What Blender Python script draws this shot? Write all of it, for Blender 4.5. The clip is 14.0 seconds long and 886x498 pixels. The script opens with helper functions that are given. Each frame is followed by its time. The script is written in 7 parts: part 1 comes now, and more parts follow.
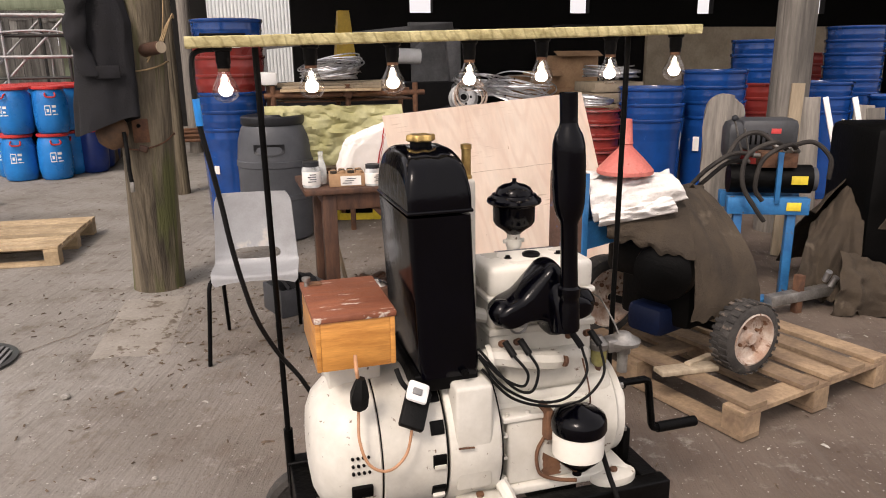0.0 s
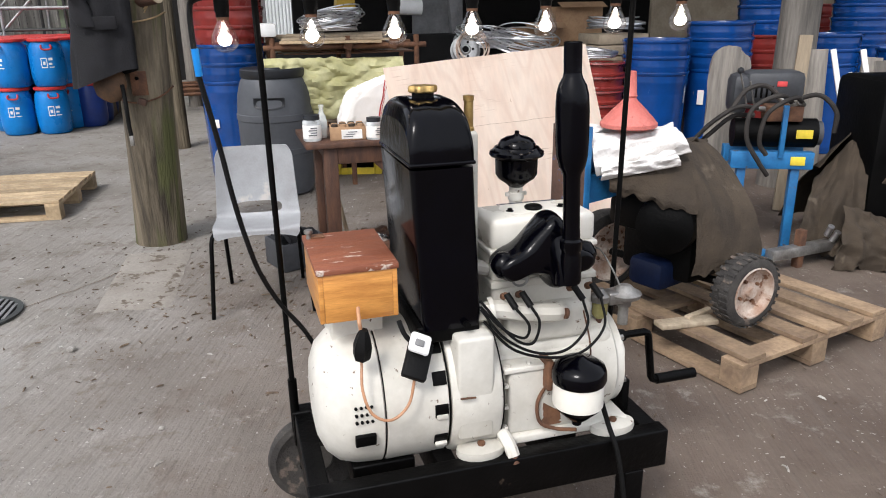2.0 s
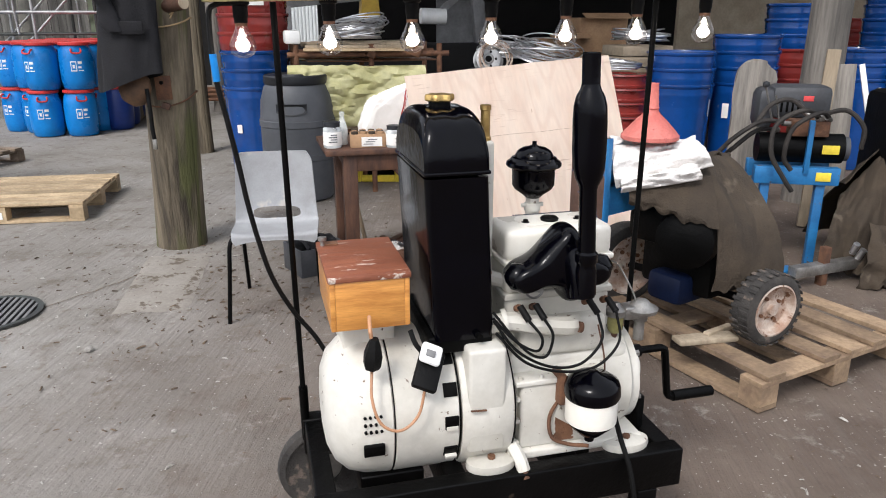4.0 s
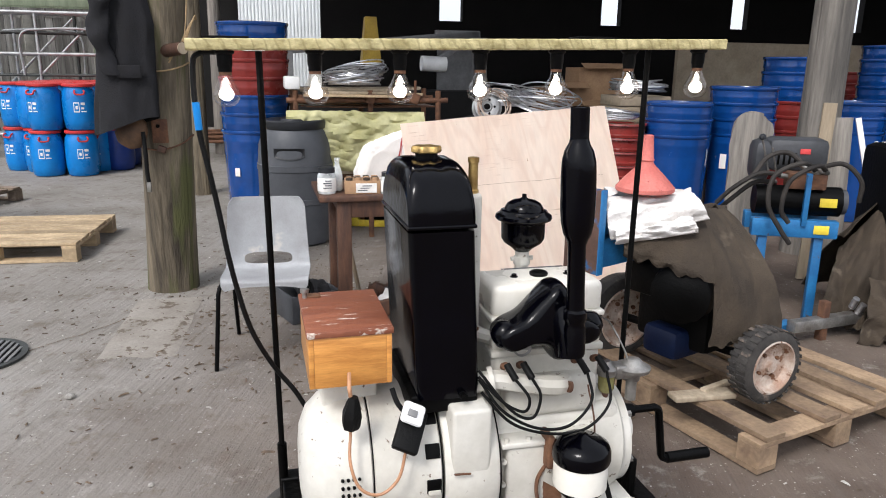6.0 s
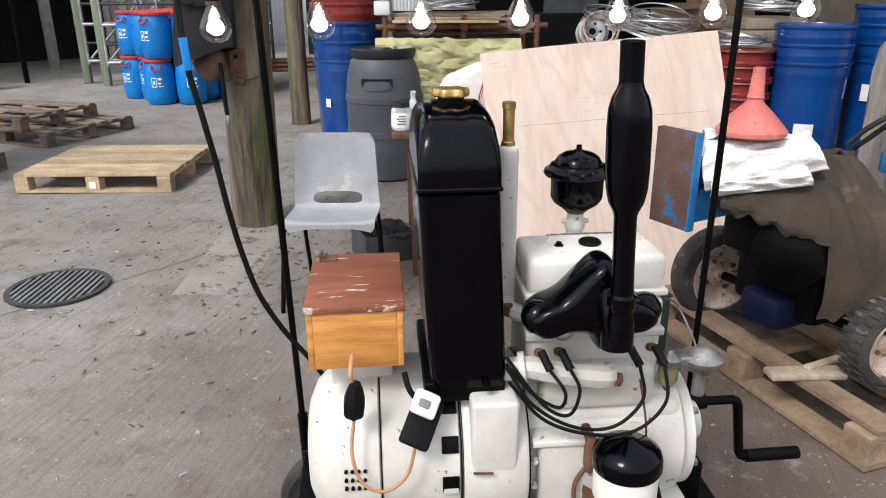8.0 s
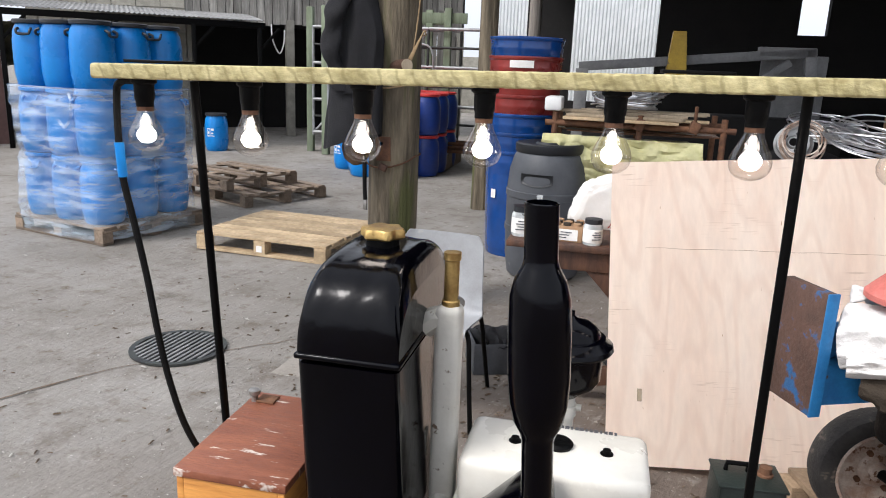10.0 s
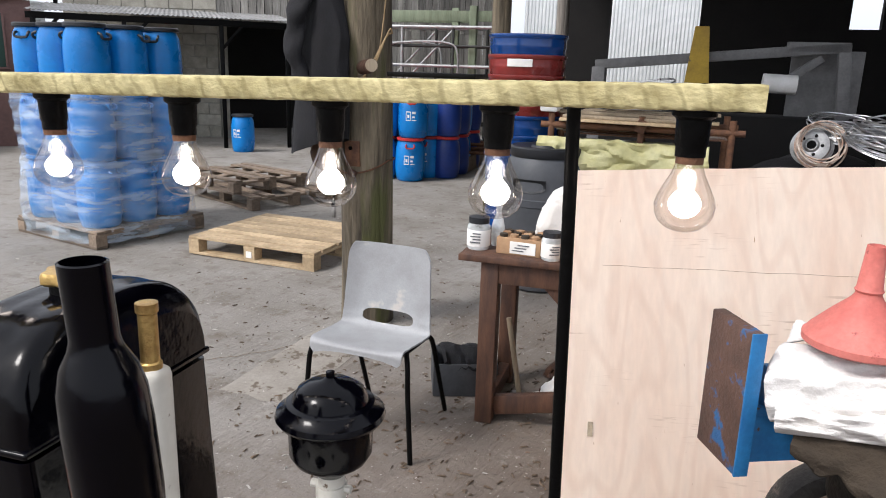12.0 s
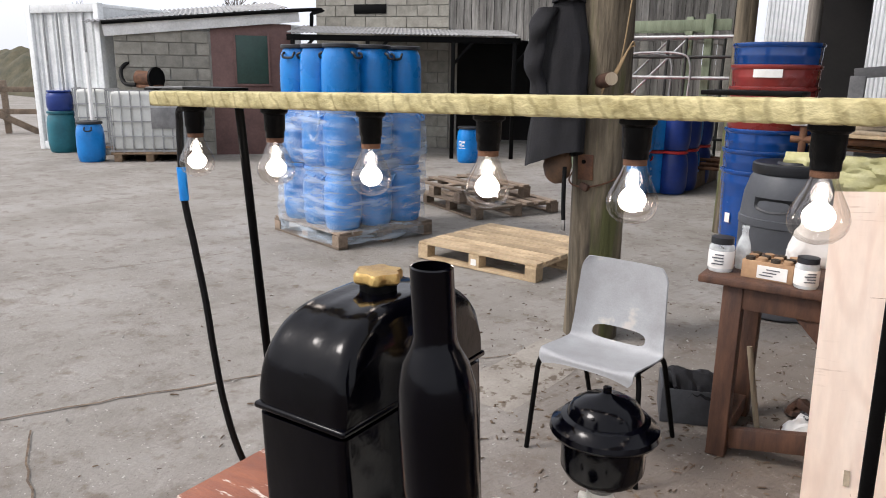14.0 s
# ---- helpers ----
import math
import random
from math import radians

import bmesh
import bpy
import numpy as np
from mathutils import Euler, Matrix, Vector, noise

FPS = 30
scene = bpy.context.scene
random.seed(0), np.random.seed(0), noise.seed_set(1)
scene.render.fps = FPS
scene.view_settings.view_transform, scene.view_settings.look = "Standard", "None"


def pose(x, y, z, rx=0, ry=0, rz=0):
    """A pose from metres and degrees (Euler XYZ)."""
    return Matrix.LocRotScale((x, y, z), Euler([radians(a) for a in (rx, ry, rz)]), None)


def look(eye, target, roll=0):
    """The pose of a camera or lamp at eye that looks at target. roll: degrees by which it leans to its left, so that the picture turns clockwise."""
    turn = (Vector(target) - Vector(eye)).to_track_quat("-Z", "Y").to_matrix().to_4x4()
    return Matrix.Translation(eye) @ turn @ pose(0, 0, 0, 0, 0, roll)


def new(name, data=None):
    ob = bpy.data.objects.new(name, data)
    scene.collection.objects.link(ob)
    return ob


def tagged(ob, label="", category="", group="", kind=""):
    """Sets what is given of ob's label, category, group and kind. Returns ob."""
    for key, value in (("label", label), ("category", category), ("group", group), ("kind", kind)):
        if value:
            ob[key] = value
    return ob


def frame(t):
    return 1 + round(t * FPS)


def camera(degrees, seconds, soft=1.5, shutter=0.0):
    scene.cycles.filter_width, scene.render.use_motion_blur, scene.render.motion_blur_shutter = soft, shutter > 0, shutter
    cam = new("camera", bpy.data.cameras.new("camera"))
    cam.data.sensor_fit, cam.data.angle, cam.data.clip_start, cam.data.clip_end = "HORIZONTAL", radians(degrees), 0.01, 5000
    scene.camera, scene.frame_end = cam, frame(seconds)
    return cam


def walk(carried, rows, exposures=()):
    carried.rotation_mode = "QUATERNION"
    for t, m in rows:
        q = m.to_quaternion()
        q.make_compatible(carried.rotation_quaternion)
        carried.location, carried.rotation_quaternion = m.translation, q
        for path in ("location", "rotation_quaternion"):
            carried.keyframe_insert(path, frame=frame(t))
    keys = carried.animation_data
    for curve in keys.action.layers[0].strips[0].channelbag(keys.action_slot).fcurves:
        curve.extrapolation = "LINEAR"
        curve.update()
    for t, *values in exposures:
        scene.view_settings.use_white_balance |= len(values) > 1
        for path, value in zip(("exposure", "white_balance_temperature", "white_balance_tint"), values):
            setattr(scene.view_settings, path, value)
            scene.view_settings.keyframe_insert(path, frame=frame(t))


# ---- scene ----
cam = camera(62.9, 14.0, soft=1.0)
PATH = [
    (0, (0.098, 0.165, 1.43), (0.041, 2.024, 0.935), -0.8),
    (0.5, (0.097, 0.16, 1.431), (0.039, 2.018, 0.927), -0.7),
    (1, (0.097, 0.162, 1.429), (0.036, 2.018, 0.923), -0.8),
    (1.5, (0.098, 0.162, 1.429), (0.042, 2.016, 0.912), -0.7),
    (2, (0.096, 0.163, 1.423), (0.035, 1.989, 0.815), -0.8),
    (2.5, (0.096, 0.164, 1.422), (0.036, 1.99, 0.818), -0.7),
    (3, (0.099, 0.179, 1.413), (0.029, 2.011, 0.824), -0.3),
    (3.2, (0.1, 0.17, 1.424), (0.013, 2.003, 0.843), -0.4),
    (5.5, (0.14, 0.223, 1.413), (0.009, 2.048, 0.816), 0.2),
    (6, (0.143, 0.236, 1.432), (0.024, 2.097, 0.957), 0.8),
    (6.5, (0.159, 0.246, 1.445), (0.024, 2.11, 0.981), -0.0),
    (7, (0.199, 0.295, 1.445), (0.04, 2.131, 0.889), -0.2),
    (7.2, (0.201, 0.343, 1.44), (0.018, 2.162, 0.838), -0.8),
    (9.3, (0.496, 0.839, 1.433), (-0.237, 2.486, 0.758), 2.5),
    (9.5, (0.504, 0.893, 1.459), (-0.243, 2.546, 0.815), 2.3),
    (10, (0.629, 1.008, 1.492), (-0.319, 2.617, 1.026), 2.3),
    (10.5, (0.772, 1.133, 1.508), (-0.317, 2.646, 1.028), 1.9),
    (11, (0.768, 1.301, 1.498), (-0.213, 2.887, 1.021), 2.0),
    (11.5, (0.78, 1.427, 1.505), (-0.139, 3.041, 0.998), 1.7),
    (12, (0.867, 1.452, 1.511), (-0.195, 2.986, 1.038), 1.8),
    (12.5, (0.895, 1.455, 1.515), (-0.209, 2.963, 1.056), 0.4),
    (13, (0.884, 1.444, 1.52), (-0.318, 2.878, 1.069), -0.4),
    (13.5, (0.835, 1.406, 1.518), (-0.537, 2.68, 1.069), 0.1),
    (14, (0.804, 1.372, 1.516), (-0.663, 2.533, 1.061), 0.9),
]
walk(cam, [(t, look(eye, target, roll)) for t, eye, target, roll in PATH],
     exposures=[(0.0, -0.12, 7300, 19), (0.5, -0.08, 6700, 18), (1.0, 0.0, 6350, 12), (11.5, 0.0, 6300, 12), (13.2, 0.0, 6550, 15), (14.0, 0.0, 6500, 14)])
# ---------- light ----------
world = bpy.data.worlds.new("overcast_sky")
scene.world = world
world.use_nodes = True
wn, wl = world.node_tree.nodes, world.node_tree.links
sky = wn.new("ShaderNodeTexSky")
sky.sky_type, sky.sun_disc = "NISHITA", False
sky.sun_elevation, sky.sun_rotation = radians(48), radians(205)
sky.dust_density, sky.ozone_density = 6.0, 0.6
grey = wn.new("ShaderNodeHueSaturation")
grey.inputs["Saturation"].default_value = 0.22
cloud = wn.new("ShaderNodeMix")
cloud.data_type = "RGBA"
cloud.inputs["Factor"].default_value = 0.55
cloud.inputs["B"].default_value = (9.6, 10.1, 10.9, 1)
wl.new(sky.outputs["Color"], grey.inputs["Color"])
wl.new(grey.outputs["Color"], cloud.inputs["A"])
wl.new(cloud.outputs["Result"], wn["Background"].inputs["Color"])
wn["Background"].inputs["Strength"].default_value = 0.165

sun = new("sun", bpy.data.lights.new("sun", "SUN"))
sun.data.energy, sun.data.angle, sun.data.color = 2.35, radians(14), (1.0, 0.96, 0.9)
sun.matrix_world = look((0, 0, 10), (1.9, 4.0, 5.2))

# ---------- materials ----------


def material(name, base, dark=None, scale=4.0, rough=0.6, metal=0.0, bump=0.15, fine=None, stretch=(1, 1, 1),
             spots=None, spot_scale=14.0, spot_at=0.62, coat=0.0, vary=0.12, rough_vary=0.15, low=0.35, high=0.65, spec=0.4):
    """Two scales of noise between two colours, a fine grain, optional stains, and relief."""
    m = bpy.data.materials.new(name)
    m.use_nodes = True
    n, l = m.node_tree.nodes, m.node_tree.links
    bsdf = n["Principled BSDF"]
    dark = dark or tuple(c * 0.7 for c in base)
    fine = fine or scale * 9
    coord = n.new("ShaderNodeTexCoord")
    info = n.new("ShaderNodeObjectInfo")
    shift = n.new("ShaderNodeVectorMath")
    shift.operation = "MULTIPLY_ADD"
    shift.inputs[1].default_value = (1, 1, 1)
    off = n.new("ShaderNodeMath")
    off.operation = "MULTIPLY"
    off.inputs[1].default_value = 37.0
    l.new(info.outputs["Random"], off.inputs[0])
    l.new(coord.outputs["Object"], shift.inputs[0])
    l.new(off.outputs[0], shift.inputs[2])
    mapping = n.new("ShaderNodeMapping")
    mapping.inputs["Scale"].default_value = stretch
    l.new(shift.outputs[0], mapping.inputs["Vector"])

    def noise_tex(s, detail, roughness=0.6):
        t = n.new("ShaderNodeTexNoise")
        t.inputs["Scale"].default_value, t.inputs["Detail"].default_value = s, detail
        t.inputs["Roughness"].default_value = roughness
        l.new(mapping.outputs["Vector"], t.inputs["Vector"])
        return t.outputs["Fac"]

    big, small = noise_tex(scale, 5), noise_tex(fine, 3)
    ramp = n.new("ShaderNodeValToRGB")
    ramp.color_ramp.elements[0].position, ramp.color_ramp.elements[0].color = low, (*dark, 1)
    ramp.color_ramp.elements[1].position, ramp.color_ramp.elements[1].color = high, (*base, 1)
    l.new(big, ramp.inputs["Fac"])
    grain = n.new("ShaderNodeHueSaturation")
    value = n.new("ShaderNodeMapRange")
    value.inputs["From Min"].default_value, value.inputs["From Max"].default_value = 0.25, 0.75
    value.inputs["To Min"].default_value, value.inputs["To Max"].default_value = 1 - vary, 1 + vary
    l.new(small, value.inputs["Value"])
    l.new(value.outputs[0], grain.inputs["Value"])
    l.new(ramp.outputs["Color"], grain.inputs["Color"])
    piece = n.new("ShaderNodeMapRange")
    piece.inputs["To Min"].default_value, piece.inputs["To Max"].default_value = 1 - vary, 1 + vary
    l.new(info.outputs["Random"], piece.inputs["Value"])
    tone = n.new("ShaderNodeHueSaturation")
    l.new(piece.outputs[0], tone.inputs["Value"])
    l.new(grain.outputs["Color"], tone.inputs["Color"])
    colour = tone.outputs["Color"]
    if spots:
        st = noise_tex(spot_scale, 4, 0.65)
        sr = n.new("ShaderNodeMapRange")
        sr.inputs["From Min"].default_value, sr.inputs["From Max"].default_value = spot_at, spot_at + 0.05
        l.new(st, sr.inputs["Value"])
        mix = n.new("ShaderNodeMix")
        mix.data_type = "RGBA"
        mix.inputs["B"].default_value = (*spots, 1)
        l.new(sr.outputs[0], mix.inputs["Factor"])
        l.new(colour, mix.inputs["A"])
        colour = mix.outputs["Result"]
    l.new(colour, bsdf.inputs["Base Color"])
    rr = n.new("ShaderNodeMapRange")
    rr.inputs["To Min"].default_value, rr.inputs["To Max"].default_value = max(0.02, rough - rough_vary), min(1, rough + rough_vary)
    l.new(big, rr.inputs["Value"])
    l.new(rr.outputs[0], bsdf.inputs["Roughness"])
    bsdf.inputs["Metallic"].default_value = metal
    bsdf.inputs["Specular IOR Level"].default_value = spec
    bsdf.inputs["Coat Weight"].default_value = coat
    bsdf.inputs["Coat Roughness"].default_value = 0.12
    if bump:
        b = n.new("ShaderNodeBump")
        b.inputs["Strength"].default_value, b.inputs["Distance"].default_value = bump, 0.01
        l.new(small, b.inputs["Height"])
        l.new(b.outputs["Normal"], bsdf.inputs["Normal"])
    return m


M_black = material("black_enamel", (0.0008, 0.0008, 0.0022), (0.0005, 0.0005, 0.0012), 6, 0.15, bump=0.12, fine=20, rough_vary=0.10, spec=0.18)
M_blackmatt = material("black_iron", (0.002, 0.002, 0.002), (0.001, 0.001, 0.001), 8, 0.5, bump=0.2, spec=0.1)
M_chassis = material("chassis_black", (0.0025, 0.0022, 0.0022), (0.001, 0.001, 0.001), 7, 0.4, bump=0.2, spots=(0.03, 0.022, 0.016), spot_at=0.68, spec=0.12)
M_cream = material("cream_paint", (0.63, 0.61, 0.555), (0.50, 0.475, 0.415), 5, 0.38, bump=0.10, spots=(0.13, 0.085, 0.055), spot_scale=38, spot_at=0.655, vary=0.05)
M_rocker = material("cream_gloss", (0.80, 0.78, 0.71), (0.72, 0.68, 0.60), 5, 0.3, bump=0.05, spots=(0.25, 0.18, 0.11), spot_scale=30, spot_at=0.72, vary=0.03)
M_rust = material("rusty_steel", (0.20, 0.10, 0.055), (0.09, 0.045, 0.03), 14, 0.8, 0.3, bump=0.35)
M_steel = material("dull_steel", (0.34, 0.33, 0.31), (0.18, 0.17, 0.16), 12, 0.45, 0.8, bump=0.2)
M_bright = material("bright_wire", (0.72, 0.73, 0.74), (0.5, 0.5, 0.52), 20, 0.32, 0.9, bump=0.1)
M_brass = material("old_brass", (0.60, 0.42, 0.16), (0.36, 0.22, 0.08), 22, 0.4, 0.9, bump=0.2)
M_boxlid = material("worn_red_brown_lid", (0.30, 0.105, 0.055), (0.20, 0.065, 0.035), 7, 0.5, bump=0.2, stretch=(1, 5, 1), spots=(0.62, 0.55, 0.48), spot_scale=13, spot_at=0.615)
M_boxside = material("varnished_pine", (0.64, 0.30, 0.075), (0.42, 0.17, 0.04), 5, 0.35, bump=0.1, stretch=(1, 1, 9), coat=0.25, spots=(0.2, 0.07, 0.02), spot_scale=6, spot_at=0.72)
M_bar = material("yellowed_rough_timber", (0.48, 0.42, 0.225), (0.28, 0.235, 0.105), 30, 0.8, bump=0.3, fine=110, stretch=(0.6, 1, 1), vary=0.2)

def saw_marks(m, dark):
    """Slanting saw cuts across a rough bar, a thumb's width apart."""
    n, l = m.node_tree.nodes, m.node_tree.links
    bsdf = n["Principled BSDF"]
    old = bsdf.inputs["Base Color"].links[0].from_socket
    coord, mp, wave = n.new("ShaderNodeTexCoord"), n.new("ShaderNodeMapping"), n.new("ShaderNodeTexWave")
    mp.inputs["Rotation"].default_value = (0, radians(24), 0)
    l.new(coord.outputs["Object"], mp.inputs["Vector"])
    l.new(mp.outputs["Vector"], wave.inputs["Vector"])
    wave.inputs["Scale"].default_value, wave.inputs["Distortion"].default_value = 12.0, 4.5
    wave.inputs["Detail"].default_value, wave.inputs["Detail Scale"].default_value = 3, 1.6
    rng = n.new("ShaderNodeMapRange")
    rng.inputs["From Min"].default_value, rng.inputs["From Max"].default_value = 0.84, 1.0
    rng.inputs["To Max"].default_value = 0.45
    l.new(wave.outputs["Fac"], rng.inputs["Value"])
    mix = n.new("ShaderNodeMix")
    mix.data_type = "RGBA"
    mix.inputs["B"].default_value = (*dark, 1)
    l.new(rng.outputs[0], mix.inputs["Factor"])
    l.new(old, mix.inputs["A"])
    l.new(mix.outputs["Result"], bsdf.inputs["Base Color"])


saw_marks(M_bar, (0.19, 0.155, 0.06))
M_rubber = material("black_rubber", (0.006, 0.006, 0.006), (0.003, 0.003, 0.003), 12, 0.6, bump=0.2, spec=0.15)
M_hose = material("dusty_hose", (0.045, 0.040, 0.036), (0.020, 0.018, 0.017), 9, 0.7, bump=0.2, fine=90, spec=0.2)
M_tyre = material("dusty_tyre", (0.055, 0.05, 0.045), (0.022, 0.02, 0.019), 9, 0.85, bump=0.5, spots=(0.14, 0.11, 0.09), spot_scale=9, spot_at=0.6)
M_orange = material("orange_flex", (0.50, 0.26, 0.14), None, 10, 0.5)
M_white = material("white_plastic", (0.8, 0.8, 0.79), (0.7, 0.7, 0.68), 6, 0.4, bump=0.03, vary=0.03)
M_chair = material("grey_polypropylene", (0.36, 0.37, 0.38), (0.27, 0.27, 0.275), 5, 0.55, bump=0.12, fine=160, spots=(0.46, 0.43, 0.40), spot_scale=5, spot_at=0.6, vary=0.05)
M_table = material("stained_bench_timber", (0.098, 0.047, 0.028), (0.040, 0.020, 0.014), 6, 0.65, bump=0.3, stretch=(3, 3, 0.6))
M_pallet = material("pale_pallet_timber", (0.50, 0.38, 0.24), (0.34, 0.25, 0.15), 5, 0.8, bump=0.3, stretch=(1, 1, 1), vary=0.2)
M_oldpallet = material("grey_old_pallet_timber", (0.25, 0.19, 0.14), (0.13, 0.10, 0.075), 5, 0.85, bump=0.4, vary=0.25)
M_midpallet = material("worn_pallet_timber", (0.32, 0.225, 0.14), (0.17, 0.115, 0.075), 6, 0.85, bump=0.35, vary=0.2)
M_post = material("weathered_pole", (0.225, 0.185, 0.128), (0.05, 0.040, 0.028), 9, 0.9, bump=1.0, fine=60, stretch=(1, 1, 0.09), spots=(0.088, 0.092, 0.034), spot_scale=2.6, spot_at=0.54, vary=0.25)
M_greypost = material("grey_weathered_post", (0.25, 0.228, 0.20), (0.10, 0.092, 0.083), 9, 0.9, bump=0.8, fine=60, stretch=(1, 1, 0.08), vary=0.25)
M_board = material("sawn_board", (0.40, 0.33, 0.24), (0.24, 0.19, 0.13), 7, 0.85, bump=0.4, stretch=(1, 1, 0.15), vary=0.15)
M_greyboard = material("silvered_boards", (0.42, 0.40, 0.36), (0.15, 0.14, 0.125), 8, 0.9, bump=0.5, stretch=(1, 1, 0.1), vary=0.25)
M_bluedrum = material("blue_drum_paint", (0.004, 0.056, 0.25), (0.004, 0.042, 0.18), 3, 0.22, bump=0.03, coat=0.55, spots=(0.10, 0.12, 0.2), spot_scale=9, spot_at=0.73, vary=0.06)
M_reddrum = material("red_drum_paint", (0.24, 0.028, 0.022), (0.15, 0.018, 0.016), 3, 0.3, bump=0.05, coat=0.3, vary=0.08)
M_greendrum = material("green_drum_paint", (0.02, 0.26, 0.06), None, 3, 0.3, coat=0.3)
M_blueplastic = material("bright_blue_plastic", (0.004, 0.20, 0.57), (0.004, 0.155, 0.47), 3, 0.3, bump=0.04, vary=0.07)
M_navyplastic = material("dark_blue_plastic", (0.012, 0.04, 0.22), (0.010, 0.03, 0.16), 3, 0.35, bump=0.04, vary=0.07)
M_redlid = material("red_plastic_lid", (0.55, 0.04, 0.035), (0.42, 0.03, 0.03), 6, 0.35, bump=0.05)
M_blacklid = material("black_plastic_lid", (0.02, 0.022, 0.026), None, 6, 0.45, bump=0.08)
M_greybarrel = material("grey_barrel_plastic", (0.085, 0.09, 0.10), (0.062, 0.066, 0.074), 4, 0.5, bump=0.08, spots=(0.16, 0.16, 0.16), spot_scale=7, spot_at=0.71, vary=0.05)
M_label = material("paper_label", (0.80, 0.79, 0.76), (0.72, 0.70, 0.66), 8, 0.7, bump=0.02, vary=0.03)
M_ink = material("label_ink", (0.10, 0.10, 0.11), None, 8, 0.7)
M_redink = material("red_print", (0.55, 0.06, 0.06), None, 8, 0.7)
M_card = material("brown_cardboard", (0.40, 0.25, 0.14), (0.30, 0.18, 0.10), 6, 0.85, bump=0.1)
M_paper = material("white_paper_sack", (0.82, 0.80, 0.77), (0.70, 0.68, 0.64), 5, 0.75, bump=0.3, fine=18, vary=0.04)
M_rag = material("white_cotton_rag", (0.74, 0.72, 0.70), (0.62, 0.59, 0.56), 6, 0.95, bump=0.5, fine=90, spots=(0.5, 0.44, 0.38), spot_scale=9, spot_at=0.7, vary=0.05)
M_funnel = material("faded_red_plastic", (0.56, 0.17, 0.14), (0.45, 0.11, 0.09), 9, 0.6, bump=0.15, spots=(0.24, 0.05, 0.05), spot_scale=22, spot_at=0.68)
M_tarp = material("olive_brown_canvas", (0.058, 0.043, 0.029), (0.030, 0.022, 0.015), 5, 0.95, bump=0.5, fine=120, spots=(0.088, 0.069, 0.05), spot_scale=4, spot_at=0.62, vary=0.1)
M_coat = material("charcoal_cloth", (0.011, 0.011, 0.0135), (0.004, 0.004, 0.005), 9, 0.9, bump=0.4, fine=110)
M_machblue = material("machine_blue", (0.02, 0.17, 0.40), (0.015, 0.11, 0.28), 8, 0.45, bump=0.15, spots=(0.10, 0.055, 0.035), spot_scale=16, spot_at=0.63)
M_plateface = material("blue_over_rust", (0.13, 0.07, 0.05), (0.07, 0.04, 0.03), 9, 0.7, bump=0.35, spots=(0.03, 0.11, 0.26), spot_scale=9, spot_at=0.56)
M_machgrey = material("machine_grey", (0.060, 0.063, 0.070), (0.038, 0.040, 0.044), 6, 0.5, bump=0.1)
M_steelgrey = material("grey_primer", (0.20, 0.20, 0.20), (0.13, 0.13, 0.13), 6, 0.6, bump=0.1)
M_yellow = material("yellow_paint", (0.55, 0.36, 0.03), (0.40, 0.25, 0.02), 6, 0.5, bump=0.1, spots=(0.2, 0.13, 0.05), spot_scale=12, spot_at=0.68)
M_sticker = material("yellow_sticker", (0.75, 0.58, 0.05), None, 6, 0.5)
M_insul = material("yellow_green_sacking", (0.52, 0.50, 0.28), (0.36, 0.34, 0.15), 5, 0.45, bump=0.8, fine=14, vary=0.15)
M_block = material("concrete_block", (0.32, 0.305, 0.262), (0.22, 0.21, 0.18), 6, 0.95, bump=0.6, fine=70, vary=0.12)
M_patch = material("smooth_concrete", (0.285, 0.26, 0.228), (0.20, 0.18, 0.155), 3, 0.92, bump=0.3, fine=60, spots=(0.12, 0.095, 0.072), spot_scale=9, spot_at=0.58)
M_mortar = material("mortar", (0.30, 0.29, 0.26), None, 8, 0.95, bump=0.4)
M_brownpanel = material("brown_painted_panel", (0.16, 0.092, 0.082), (0.115, 0.066, 0.06), 3, 0.7, bump=0.15, spots=(0.28, 0.22, 0.19), spot_scale=7, spot_at=0.72)
M_greenglass = material("green_shutter", (0.025, 0.062, 0.05), (0.02, 0.045, 0.038), 3, 0.35, bump=0.05)
M_fascia = material("white_fascia", (0.74, 0.74, 0.72), (0.6, 0.6, 0.58), 3, 0.6, bump=0.1)
M_roof = material("grey_corrugated_sheet", (0.30, 0.30, 0.30), (0.17, 0.17, 0.165), 3, 0.8, bump=0.2)
# Near-black: the shade inside the barns is put into these two colours.
M_roofshade = material("barn_roof_shade", (0.016, 0.015, 0.014), (0.008, 0.008, 0.008), 2, 0.9, bump=0.2)
M_innershade = material("inner_shade_black", (0.012, 0.011, 0.0105), (0.006, 0.0055, 0.0055), 2, 0.95, bump=0.2)
M_door = material("white_ribbed_sheet", (0.80, 0.83, 0.84), (0.70, 0.73, 0.74), 2, 0.5, bump=0.05, vary=0.03)
M_tan = material("tan_board", (0.36, 0.30, 0.22), (0.26, 0.21, 0.15), 3, 0.85, bump=0.2)
M_container = material("white_container_steel", (0.72, 0.74, 0.74), (0.58, 0.60, 0.60), 3, 0.5, bump=0.1, spots=(0.35, 0.2, 0.12), spot_scale=8, spot_at=0.72)
M_galv = material("galvanised_tube", (0.42, 0.43, 0.43), (0.28, 0.28, 0.28), 9, 0.5, 0.6, bump=0.15)
M_darktube = material("dark_tube", (0.05, 0.055, 0.05), (0.03, 0.03, 0.03), 9, 0.6, 0.2, bump=0.15)
M_greenwood = material("green_timber", (0.22, 0.26, 0.18), (0.14, 0.17, 0.11), 6, 0.85, bump=0.3, stretch=(2, 2, 0.3))
